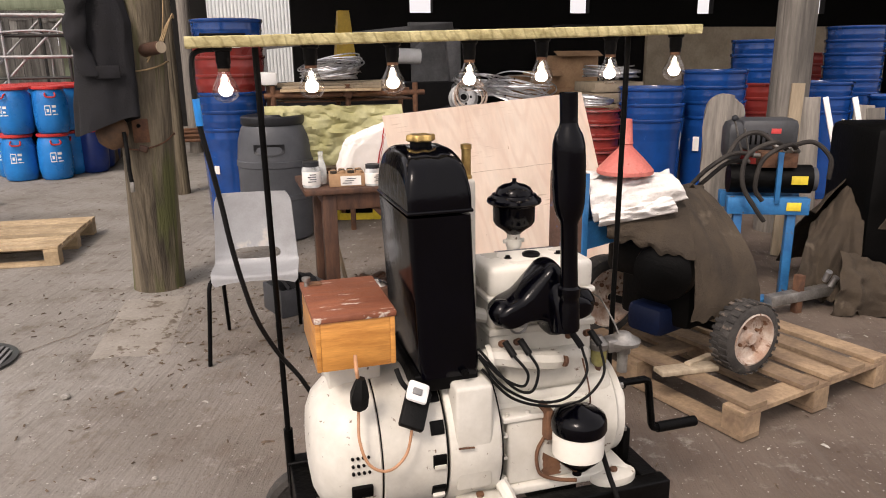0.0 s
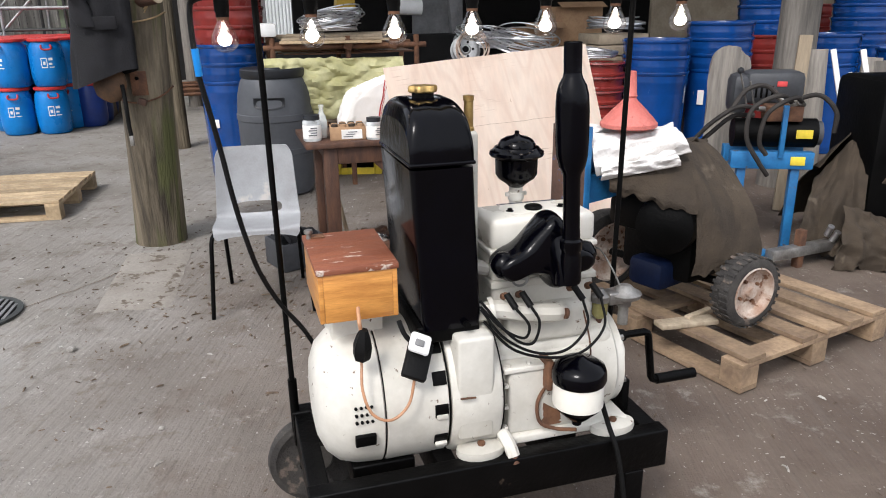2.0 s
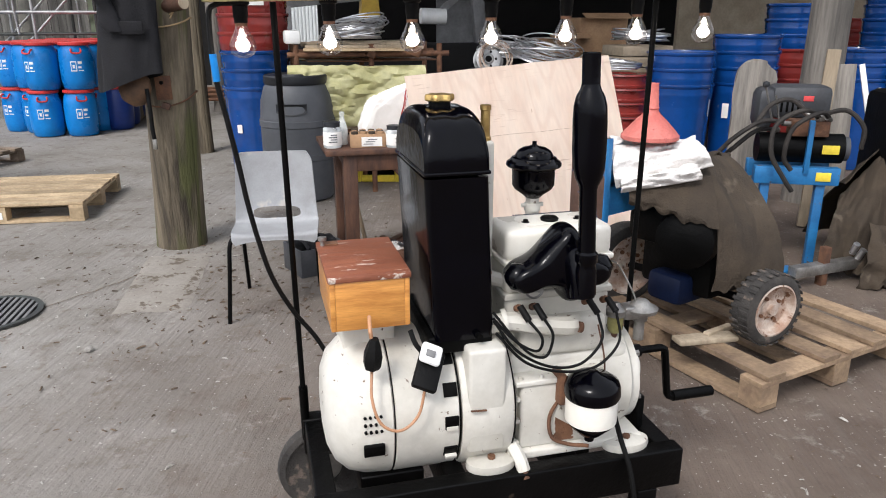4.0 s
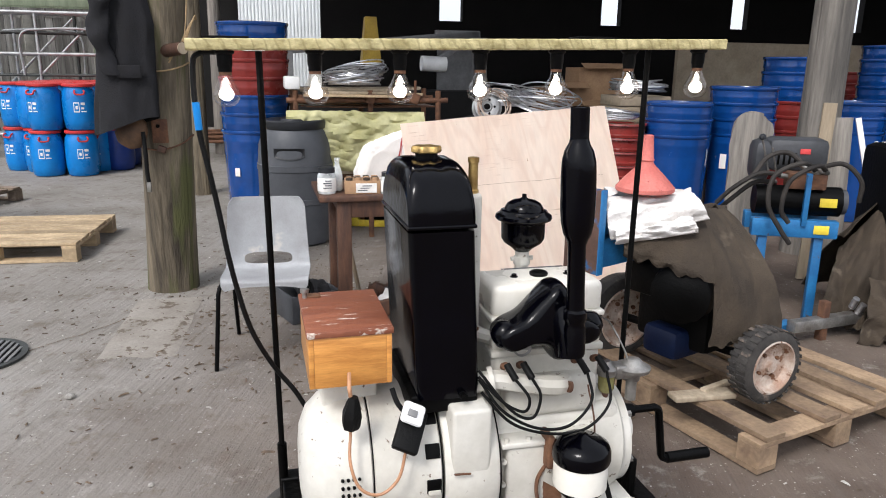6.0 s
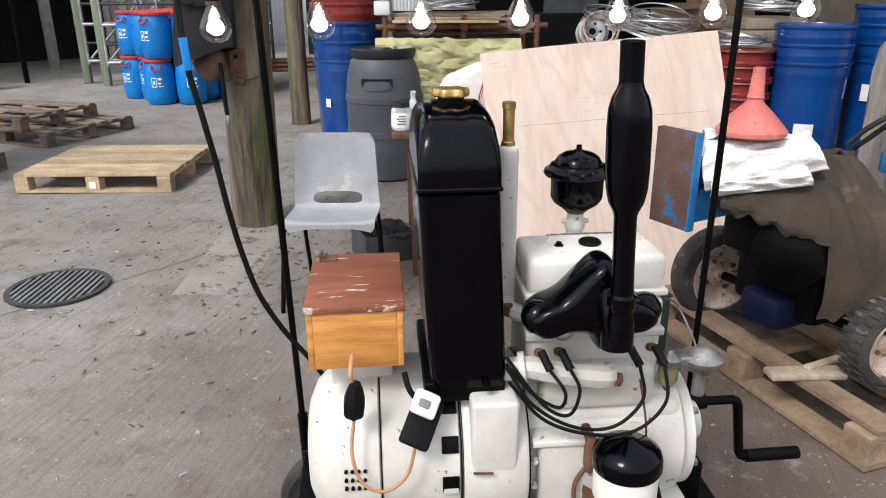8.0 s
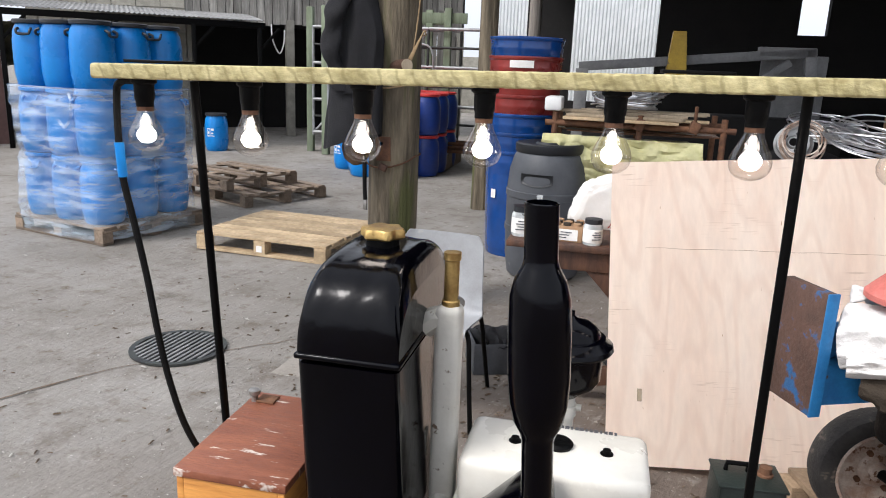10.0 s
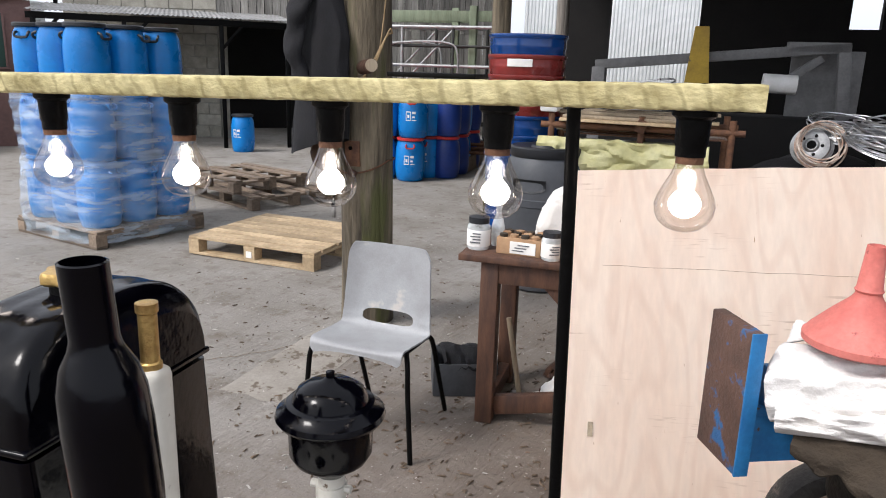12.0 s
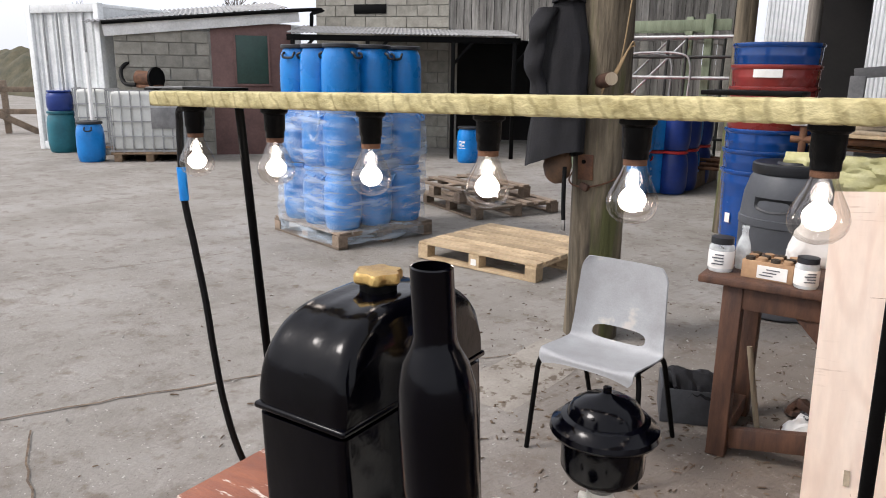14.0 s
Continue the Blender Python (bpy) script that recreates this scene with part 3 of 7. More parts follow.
def build_generator():
    g = thing("generator_set", at(0, 0), "old cream and black engine generator set on a black trolley frame", "generator")
    av, az, R = -0.06, 0.485, 0.186
    # alternator
    alt = part("alternator", along_u([(-0.457, 0.0), (-0.457, 0.06), (-0.452, 0.10), (-0.435, 0.14), (-0.405, 0.168), (-0.365, 0.181), (-0.305, R),
                                      (-0.302, R - 0.004), (-0.299, R - 0.004), (-0.296, R), (-0.145, R), (-0.142, R - 0.006), (-0.138, R - 0.006), (-0.136, 0)], av, az), M_cream, g,
               "cream alternator housing with chipped paint")
    for ang in (52, 28, 3, -24):
        a = radians(ang)
        part("vent_opening", box((-0.163, av - math.cos(a) * R, az + math.sin(a) * R), (0.034, 0.008, 0.034), 0.002, rot=(ang * -1, 0, 0)), M_blackmatt, alt, "square black vent opening")
    for ang in (52, 28, 3, -24):
        a = radians(ang)
        part("vent_louvre", box((-0.163, av - math.cos(a) * (R + 0.002) , az + math.sin(a) * (R + 0.002) - 0.014), (0.03, 0.010, 0.012), 0.002, rot=(-ang, 0, 0)), M_cream, alt)
    for u in (-0.3005, -0.1405):
        part("dark_seam", along_u([(u - 0.0013, R - 0.006), (u - 0.0013, R - 0.0018), (u + 0.0013, R - 0.0018), (u + 0.0013, R - 0.006)], av, az, 48), M_blackmatt, alt)
    part("dark_seam", along_u([(-0.0035, 0.17), (-0.0035, 0.1885), (-0.001, 0.1885), (-0.001, 0.17)], av, az, 48), M_blackmatt, alt)
    part("oil_stain", sheet(14, 8, lambda s, t: Vector((0.115 + 0.05 * s + 0.01 * noise.noise(Vector((t * 6, 1, 0))), -0.2228 - 0.0012 * math.sin(math.pi * s) * math.sin(math.pi * t), 0.385 + 0.07 * t * (1 - 0.5 * s)))), M_rust, alt, "brown oil stain")
    bm = bmesh.new()
    for i in range(4):
        for j in range(3):
            a = radians(15 - 5.6 * j)
            d = Vector((0, -math.cos(a), math.sin(a)))
            p = Vector((-0.371 + 0.0125 * i, av, az))
            rod(p + d * (R - 0.006), p + d * (R + 0.0012), 0.0038, bm=bm, seg=8)
    part("drilled_holes", bm, M_blackmatt, alt, "rows of drilled air holes")
    part("lower_slot", box((-0.352, av - R * 0.99, az - 0.036), (0.05, 0.012, 0.03), 0.002, rot=(10, 0, 0)), M_blackmatt, alt, "dark slot at the cover edge")
    part("rust_mark", box((-0.1, av - R - 0.0125, az + 0.04), (0.04, 0.006, 0.004), 0.001, rot=(-12, 4, 0)), M_rust, alt)
    # flywheel housing
    bm = along_u([(-0.136, 0), (-0.136, 0.188), (-0.13, 0.193), (-0.012, 0.193), (-0.004, 0.187), (-0.002, 0)], av, az)
    part("flywheel_housing", bm, M_cream, g)
    part("housing_top", rounded_block(-0.122, -0.028, -0.249, 0.10, 0.40, 0.676, 0.010), M_cream, g)
    # crankcase
    bm = rounded_block(-0.004, 0.345, -0.17, 0.09, 0.36, 0.61, 0.03)
    along_u([(-0.004, 0.0), (-0.004, 0.15), (0.0, 0.155), (0.338, 0.155), (0.345, 0.148), (0.345, 0)], -0.045, 0.485, bm=bm)
    case = part("crankcase", bm, M_cream, g, "cream crankcase with oil stains")
    part("side_cover", rounded_block(0.02, 0.235, -0.222, -0.16, 0.375, 0.555, 0.01), M_cream, case)
    part("cover_lip", rounded_block(0.005, 0.25, -0.228, -0.165, 0.553, 0.568, 0.004), M_cream, case)
    for u in (0.02, 0.075, 0.13, 0.185, 0.24):
        part("bolt", rod((u, -0.215, 0.565), (u, -0.215, 0.577), 0.006, seg=6), M_cream, case)
    for z in (0.40, 0.46, 0.52):
        part("bolt", rod((0.012, -0.215, z), (0.012, -0.228, z), 0.006, seg=6), M_cream, case)
    part("base_flange", rounded_block(-0.01, 0.36, -0.235, 0.13, 0.352, 0.376, 0.006), M_cream, case)
    for u in (-0.06, 0.31):
        foot = part("mounting_foot", lathe([(0, 0), (0.05, 0), (0.052, 0.008), (0.05, 0.02), (0.02, 0.026), (0, 0.026)], 20, m=pose(u, -0.235, 0.350) @ Matrix.Diagonal((1.25, 0.8, 1, 1))), M_cream, case)
        part("foot_bolt", rod((u, -0.24, 0.37), (u, -0.24, 0.384), 0.010, seg=6), M_rust, foot)
    part("drain_elbow", tube([(0.0, -0.20, 0.39), (0.004, -0.235, 0.385), (0.010, -0.262, 0.368), (0.014, -0.275, 0.348)], 0.017), M_cream, g, "short drain pipe with a worn end")
    part("drain_cap", rod((0.014, -0.275, 0.348), (0.017, -0.283, 0.332), 0.012), M_rust, g)
    bm = along_u([(0.345, 0), (0.345, 0.135), (0.352, 0.14), (0.375, 0.138), (0.383, 0.12), (0.392, 0.06), (0.41, 0.045), (0.43, 0.043), (0.435, 0)], -0.04, 0.475)
    end = part("timing_cover", bm, M_cream, g)
    for k in range(6):
        a = k * math.pi / 3 + 0.3
        part("bolt", rod((0.375, -0.04 + 0.118 * math.cos(a), 0.475 + 0.118 * math.sin(a)), (0.392, -0.04 + 0.118 * math.cos(a), 0.475 + 0.118 * math.sin(a)), 0.009, seg=6), M_steel, end)
    part("black_bracket", rounded_block(0.385, 0.405, -0.16, -0.12, 0.33, 0.44, 0.004), M_blackmatt, g)
    # starting handle
    h = part("starting_handle", tube([(0.43, 0.005, 0.492), (0.545, 0.005, 0.492), (0.556, 0.005, 0.486), (0.560, 0.005, 0.475), (0.590, 0.02, 0.328), (0.596, 0.021, 0.318), (0.606, 0.022, 0.313), (0.65, 0.024, 0.311)], 0.0115, straight=True), M_blackmatt, g, "black cranked starting handle")
    part("hand_grip", rod((0.612, 0.023, 0.313), (0.752, 0.030, 0.309), 0.0165), M_blackmatt, h)
    part("handle_boss", rod((0.425, 0.005, 0.49), (0.475, 0.005, 0.492), 0.024, 0.018), M_blackmatt, h)
    # cylinder block and head
    bm = rounded_block(0.004, 0.288, -0.135, 0.05, 0.57, 0.755, 0.014)
    rounded_block(0.0, 0.292, -0.142, 0.056, 0.75, 0.768, 0.004, bm)
    rounded_block(0.004, 0.288, -0.135, 0.05, 0.765, 0.832, 0.012, bm)
    rounded_block(0.03, 0.27, -0.175, -0.1, 0.60, 0.70, 0.02, bm)
    block = part("cylinder_block", bm, M_cream, g)
    for u in (0.055, 0.185):
        part("core_plug", lathe([(0, 0.004), (0.019, 0.006), (0.024, 0.010), (0.026, 0.0), (0, 0)], 22, m=pose(u + 0.022, -0.136, 0.775, 90)), M_steel, block, "dull steel core plug")
    bm = rounded_block(0.004, 0.29, -0.128, 0.03, 0.846, 0.924, 0.016)
    rounded_block(-0.001, 0.295, -0.133, 0.035, 0.836, 0.85, 0.004, bm)
    rocker = part("rocker_cover", bm, M_rocker, g, "smooth cream rocker cover with two dark nuts")
    for u in (0.083, 0.225):
        part("cover_nut", lathe([(0, 0), (0.013, 0), (0.013, 0.003), (0.008, 0.004), (0.008, 0.012), (0, 0.012)], 12, m=pose(u, -0.05, 0.923) @ Matrix.Diagonal((0.8, 0.8, 0.7, 1))), M_blackmatt, rocker)
    part("filler_cap", lathe([(0, 0), (0.022, 0), (0.024, 0.006), (0.02, 0.010), (0, 0.011)], 20, m=pose(0.15, -0.045, 0.923)), M_blackmatt, rocker)
    bm = bmesh.new()
    for i in range(22):
        box((0.075 + 0.0078 * i, 0.018, 0.9245), (0.004 + 0.0015 * (i % 3), 0.008, 0.0015), bm=bm)
    part("stencilled_line", bm, M_ink, rocker, "illegible dark lettering along the cover edge")
    # water pipes
    part("water_pipe", tube([(-0.05, -0.17, 0.705), (0.0, -0.178, 0.712), (0.06, -0.185, 0.70), (0.15, -0.185, 0.685), (0.185, -0.16, 0.68)], 0.024), M_cream, g, "cream water pipe from the tank to the block")
    part("pipe_flange", rod((-0.018, -0.176, 0.71), (-0.006, -0.178, 0.712), 0.034), M_cream, g)
    part("pipe_clamp", rod((0.178, -0.195, 0.685), (0.186, -0.195, 0.683), 0.014), M_rust, g)
    up = part("riser_pipe", rounded_block(-0.052, -0.01, -0.075, -0.033, 0.80, 1.14, 0.012), M_cream, g, "cream upright water pipe beside the tank")
    part("elbow", tube([(-0.07, -0.055, 1.10), (-0.05, -0.055, 1.115), (-0.03, -0.055, 1.11)], 0.02), M_cream, up)
    part("elbow", tube([(-0.03, -0.055, 0.82), (-0.025, -0.08, 0.80), (0.01, -0.1, 0.79)], 0.018), M_cream, up)
    part("union_bolt", rod((-0.03, -0.09, 0.79), (-0.03, -0.09, 0.815), 0.012, seg=6), M_rust, up)
    part("brass_filler", lathe([(0, 0), (0.014, 0), (0.014, 0.008), (0.0115, 0.010), (0.0115, 0.072), (0.0135, 0.074), (0.0135, 0.085), (0.009, 0.086), (0, 0.084)], 18, m=pose(-0.03, -0.054, 1.138)), M_brass, g, "upright brass tube")
    # cooling tank
    uc, w, vf, vb = -0.1425, 0.0745, -0.211, 0.115

    bm = bmesh.new()
    rings = []
    for z, slip, grow in ((0.69, 0.02, -0.004), (0.72, 0.018, 0.0), (1.08, 0.0, 0.0), (1.083, 0.0, 0.0)):
        ring = []
        for k in range(4):
            cu, cv = ((1, 1), (-1, 1), (-1, -1), (1, -1))[k]
            for j in range(5):
                a = k * math.pi / 2 + j * math.pi / 8
                ring.append(bm.verts.new((uc + slip + cu * (w - 0.014 + grow) + 0.014 * math.cos(a), (vf + vb) / 2 + cv * ((vb - vf) / 2 - 0.014 + grow) + 0.014 * math.sin(a), z)))
        rings.append(ring)
    for a, b in zip(rings, rings[1:]):
        for k in range(20):
            bm.faces.new((a[k], a[(k + 1) % 20], b[(k + 1) % 20], b[k]))
    bm.faces.new(rings[0])
    bm.faces.new(rings[-1])
    tank = part("cooling_tank", bm, M_black, g, "tall glossy black cooling tank with a rounded top")
    part("tank_bead", rounded_block(uc - w - 0.003, uc + w + 0.003, vf - 0.003, vb + 0.003, 1.089, 1.098, 0.0035), M_black, tank)

    def hood(s, t):
        a = math.pi * t
        half = (vb - vf) / 2
        ca, sa = math.cos(a), math.sin(a)
        e = 0.62
        v = (vf + vb) / 2 - half * math.copysign(abs(ca) ** e, ca)
        z = 1.094 + 0.130 * abs(sa) ** 0.72
        x = 2 * s - 1
        edge = max(0.0, (abs(x) - 0.62) / 0.38)
        drop = 1 - (1 - math.sqrt(max(0, 1 - edge ** 2.2))) * 0.34
        centre = (vf + vb) / 2
        z = 1.094 + (z - 1.094) * drop
        v = centre + (v - centre) * (1 - (1 - drop) * 0.10)
        dent = 0.002 * noise.noise(Vector((x * 3, v * 14, z * 14)))
        return Vector((uc + w * x, v, z + dent))
    bm = sheet(28, 44, hood)
    part("tank_hood", bm, M_black, tank)
    for s in (-1, 1):
        def cheek(a, b, s=s):
            q = hood(0.5 + 0.5 * s, a)
            return Vector((q.x, q.y, 1.092 + (q.z - 1.092) * b))
        part("hood_cheek", sheet(44, 6, cheek), M_black, tank)
    part("filler_neck", rod((uc, -0.05, 1.212), (uc, -0.05, 1.243), 0.026, seg=24), M_blackmatt, tank)
    lobes = bmesh.new()
    prof = []
    for k in range(40):
        a = 2 * math.pi * k / 40
        prof.append((0.032 + 0.004 * math.cos(6 * a), a))
    rows = []
    for z, f in ((1.235, 0.9), (1.238, 1.0), (1.247, 1.0), (1.251, 0.93)):
        rows.append([lobes.verts.new((uc + r * f * math.cos(a), -0.05 + r * f * math.sin(a), z)) for r, a in prof])
    for a, b in zip(rows, rows[1:]):
        for k in range(40):
            lobes.faces.new((a[k], a[(k + 1) % 40], b[(k + 1) % 40], b[k]))
    lobes.faces.new(rows[0])
    lobes.faces.new(rows[-1])
    part("filler_cap", lobes, M_brass, tank, "worn brass screw cap")
    part("tank_foot", rounded_block(-0.21, -0.05, -0.20, 0.10, 0.655, 0.70, 0.006), M_blackmatt, tank)
    part("tank_bolt", rod((-0.09, -0.205, 0.70), (-0.09, -0.225, 0.70), 0.009, seg=6), M_blackmatt, tank)
    part("side_catch", rounded_block(-0.068, -0.058, -0.07, -0.05, 0.86, 0.93, 0.003), M_steel, tank)
    # exhaust
    def casting(bm, outline, v0, v1):
        """A cast body: a rounded outline in u and z, drawn in towards its two faces."""
        loop = spline([(u, 0, z) for u, z in outline] + [(*outline[0][:1], 0, outline[0][1])], 5)[:-1]
        cu, cz = 0.115, 0.855
        rings = []
        for f, k in ((0.0, 0.55), (0.03, 0.72), (0.10, 0.86), (0.22, 0.95), (0.4, 1.0), (0.6, 1.0), (0.78, 0.95), (0.90, 0.86), (0.97, 0.72), (1.0, 0.55)):
            pull = 0.026 * (1 - k) / 0.45
            ring = []
            for p in loop:
                d = Vector((p.x - cu, 0, p.z - cz))
                q = p - d.normalized() * min(pull, d.length * 0.6)
                ring.append(bm.verts.new((q.x, v0 + (v1 - v0) * f, q.z)))
            rings.append(ring)
        n = len(loop)
        for a, b in zip(rings, rings[1:]):
            for i in range(n):
                bm.faces.new((a[i], a[(i + 1) % n], b[(i + 1) % n], b[i]))
        bm.faces.new(rings[0])
        bm.faces.new(rings[-1][::-1])
        return bm
    bm = casting(bmesh.new(), [(-0.012, 0.815), (-0.017, 0.838), (0.002, 0.860), (0.040, 0.880), (0.082, 0.922), (0.112, 0.950), (0.135, 0.956), (0.152, 0.940), (0.158, 0.905), (0.168, 0.880), (0.205, 0.868), (0.236, 0.850), (0.242, 0.826),
                               (0.218, 0.806), (0.165, 0.797), (0.158, 0.770), (0.125, 0.770), (0.110, 0.80), (0.05, 0.81), (0.012, 0.80)], -0.245, -0.14)
    tube([(0.135, -0.20, 0.90), (0.140, -0.25, 0.87), (0.142, -0.27, 0.835), (0.143, -0.275, 0.80)], 0.031, bm, seg=24, r_end=0.029)
    m1 = part("exhaust_manifold", bm, M_black, g, "black cast exhaust manifold", smooth=75)
    for p in ((0.008, -0.205, 0.838), (0.220, -0.20, 0.842)):
        part("manifold_end", lathe([(0, -0.033), (0.018, -0.029), (0.030, -0.012), (0.033, 0.0), (0.030, 0.012), (0.018, 0.029), (0, 0.033)], 28, m=pose(*p)), M_black, m1, smooth=180)
    lean = pose(0.145, -0.286, 0.812) @ Matrix.Shear("XY", 4, (-0.05, -0.028))
    s = part("silencer", lathe([(0, 0), (0.0242, 0), (0.0242, 0.06), (0.0223, 0.065), (0.0223, 0.075), (0.026, 0.08), (0.026, 0.1), (0.0205, 0.105), (0.0195, 0.155), (0.0195, 0.250), (0.0225, 0.260), (0.0300, 0.275), (0.0350, 0.300), (0.037, 0.335), (0.037, 0.4), (0.0353, 0.432), (0.0301, 0.452), (0.0224, 0.466), (0.02, 0.474), (0.0195, 0.478), (0.0195, 0.54), (0.0172, 0.541), (0.0167, 0.49), (0, 0.488)], 32, m=lean), M_black, g, "black bottle-shaped silencer with an open stub pipe")
    # air cleaner
    f = part("air_cleaner", lathe([(0, -0.008), (0.02, -0.006), (0.03, 0.004), (0.05, 0.018), (0.057, 0.03), (0.058, 0.072), (0.062, 0.076), (0.072, 0.080), (0.075, 0.085), (0.073, 0.092), (0.064, 0.098),
                                   (0.060, 0.104), (0.052, 0.106), (0.050, 0.112), (0.044, 0.122), (0.03, 0.130), (0.012, 0.134), (0.006, 0.138), (0.006, 0.146), (0, 0.147)], 40, m=pose(0.150, 0.076, 0.962)), M_black, g, "glossy black oil-bath air cleaner")
    for k in range(8):
        a = k * math.pi / 4
        part("rib", box((0.150 + 0.036 * math.cos(a), 0.076 + 0.036 * math.sin(a), 1.083), (0.026, 0.006, 0.006), 0.002, rot=(0, 28, math.degrees(a))), M_black, f)
    bm = rod((0.150, 0.076, 0.80), (0.150, 0.076, 0.962), 0.0185, seg=20)
    rod((0.150, 0.076, 0.92), (0.150, 0.076, 0.94), 0.022, bm=bm, seg=20)
    rod((0.120, 0.076, 0.935), (0.18, 0.076, 0.935), 0.006, bm=bm, seg=8)
    part("intake_stem", bm, M_cream, g)
    # oil filter
    o = part("oil_filter", lathe([(0, 0), (0.012, 0.0), (0.014, 0.012), (0.03, 0.022), (0.056, 0.05), (0.062, 0.06), (0.062, 0.066), (0, 0.066)], 32, m=pose(0.180, -0.285, 0.418)), M_black, g, "black and white bowl oil filter")
    part("white_band", lathe([(0, 0.06), (0.063, 0.06), (0.0635, 0.065), (0.0635, 0.122), (0.063, 0.126), (0, 0.126)], 32, m=pose(0.180, -0.285, 0.418)), M_rocker, o)
    part("filter_top", lathe([(0, 0.122), (0.066, 0.124), (0.069, 0.132), (0.068, 0.152), (0.063, 0.165), (0.045, 0.177), (0.016, 0.185), (0.01, 0.190), (0, 0.19)], 32, m=pose(0.180, -0.285, 0.418)), M_black, o)
    part("filter_bracket", rounded_block(0.112, 0.13, -0.25, -0.19, 0.50, 0.585, 0.006), M_rust, o)
    part("oil_pipe", tube([(0.12, -0.22, 0.50), (0.095, -0.23, 0.46), (0.10, -0.24, 0.41), (0.14, -0.25, 0.39), (0.18, -0.285, 0.40)], 0.005), M_rust, g)
    # ignition leads, spark plugs
    for a in (0.02, 0.06, 0.20, 0.25):
        plug = part("spark_plug", lathe([(0, 0), (0.009, 0), (0.009, 0.018), (0.006, 0.02), (0.006, 0.032), (0, 0.034)], 12, m=pose(a, -0.172, 0.742, 62)), M_rust, g)
        part("plug_cap", rod((a, -0.195, 0.757), (a + 0.014, -0.222, 0.728), 0.0085), M_rubber, plug)
    leads = (
        [(0.034, -0.222, 0.728), (0.06, -0.245, 0.69), (0.05, -0.24, 0.655), (0.0, -0.225, 0.68), (-0.05, -0.20, 0.735)],
        [(0.074, -0.222, 0.728), (0.09, -0.24, 0.69), (0.07, -0.245, 0.64), (0.02, -0.235, 0.66), (-0.05, -0.20, 0.75)],
        [(0.214, -0.222, 0.728), (0.215, -0.25, 0.67), (0.16, -0.255, 0.615), (0.08, -0.25, 0.615), (0.0, -0.235, 0.66), (-0.05, -0.205, 0.73)],
        [(0.264, -0.222, 0.728), (0.262, -0.25, 0.66), (0.20, -0.26, 0.605), (0.11, -0.255, 0.60), (0.02, -0.24, 0.63), (-0.045, -0.21, 0.70)],
    )
    for pts in leads:
        part("ignition_lead", tube(pts, 0.0036), M_rubber, g)
    part("thin_wire", tube([(0.215, -0.225, 0.70), (0.225, -0.25, 0.62), (0.235, -0.24, 0.54), (0.23, -0.25, 0.50)], 0.0022), M_rust, g)
    part("thin_wire", tube([(0.29, -0.13, 0.83), (0.33, -0.10, 0.80), (0.36, -0.12, 0.74), (0.37, -0.13, 0.71)], 0.0022), M_steel, g)
    part("earth_lead", tube([(0.25, -0.26, 0.49), (0.272, -0.28, 0.40), (0.29, -0.31, 0.32), (0.305, -0.33, 0.20)], 0.007), M_rubber, g, "black lead hanging over the frame")
    # fuel bowl and pump
    b = part("fuel_bowl", lathe([(0, 0), (0.014, 0.002), (0.021, 0.012), (0.022, 0.052), (0, 0.052)], 20, m=pose(0.315, -0.127, 0.625)), M_glassbowl, g, "amber glass sediment bowl")
    part("bowl_head", lathe([(0, 0.05), (0.026, 0.05), (0.027, 0.066), (0.016, 0.074), (0.008, 0.086), (0, 0.086)], 18, m=pose(0.315, -0.127, 0.625)), M_steel, b)
    part("bowl_clip", lathe([(0, -0.018), (0.006, -0.016), (0.010, 0.0), (0, 0.0)], 12, m=pose(0.315, -0.127, 0.625)), M_rust, b)
    pmp = part("lift_pump", lathe([(0, 0), (0.02, 0), (0.022, 0.02), (0.044, 0.026), (0.046, 0.036), (0.030, 0.044), (0.018, 0.056), (0, 0.058)], 24, m=pose(0.385, -0.13, 0.655)), M_steel, g, "dull metal fuel lift pump")
    part("pump_body", rounded_block(0.33, 0.375, -0.15, -0.105, 0.665, 0.70, 0.006), M_steel, pmp)
    part("pump_lower", rod((0.385, -0.13, 0.60), (0.385, -0.13, 0.66), 0.014), M_steel, pmp)
    # trolley
    t = part("trolley_frame", rounded_block(-0.50, 0.452, -0.29, -0.24, 0.24, 0.350, 0.005), M_chassis, g, "black steel trolley frame")
    part("rear_rail", rounded_block(-0.50, 0.452, 0.10, 0.15, 0.24, 0.350, 0.005), M_chassis, t)
    for u in (-0.47, -0.15, 0.15, 0.42):
        part("cross_member", rounded_block(u - 0.025, u + 0.025, -0.24, 0.10, 0.245, 0.346, 0.004), M_chassis, t)
    for v in (-0.265, 0.125):
        part("leg", rounded_block(0.33, 0.385, v - 0.026, v + 0.026, 0.0, 0.24, 0.004), M_chassis, t)
    for v in (-0.325, 0.19):
        wheel = part("wheel", lathe([(0.05, -0.022), (0.105, -0.02), (0.118, -0.026), (0.135, -0.02), (0.14, 0), (0.135, 0.02), (0.118, 0.026), (0.105, 0.02), (0.05, 0.022), (0.05, -0.022)], 32, m=pose(-0.44, v, 0.14, 90)), M_tyre, t)
        part("wheel_disc", lathe([(0, -0.012), (0.1, -0.01), (0.1, 0.01), (0, 0.012)], 24, m=pose(-0.44, v, 0.14, 90)), M_steel, wheel)
    part("axle", rod((-0.44, -0.35, 0.14), (-0.44, 0.22, 0.14), 0.012), M_chassis, t)
    part("alternator_saddle", rounded_block(-0.38, -0.22, -0.19, 0.07, 0.26, 0.34, 0.006), M_chassis, t)
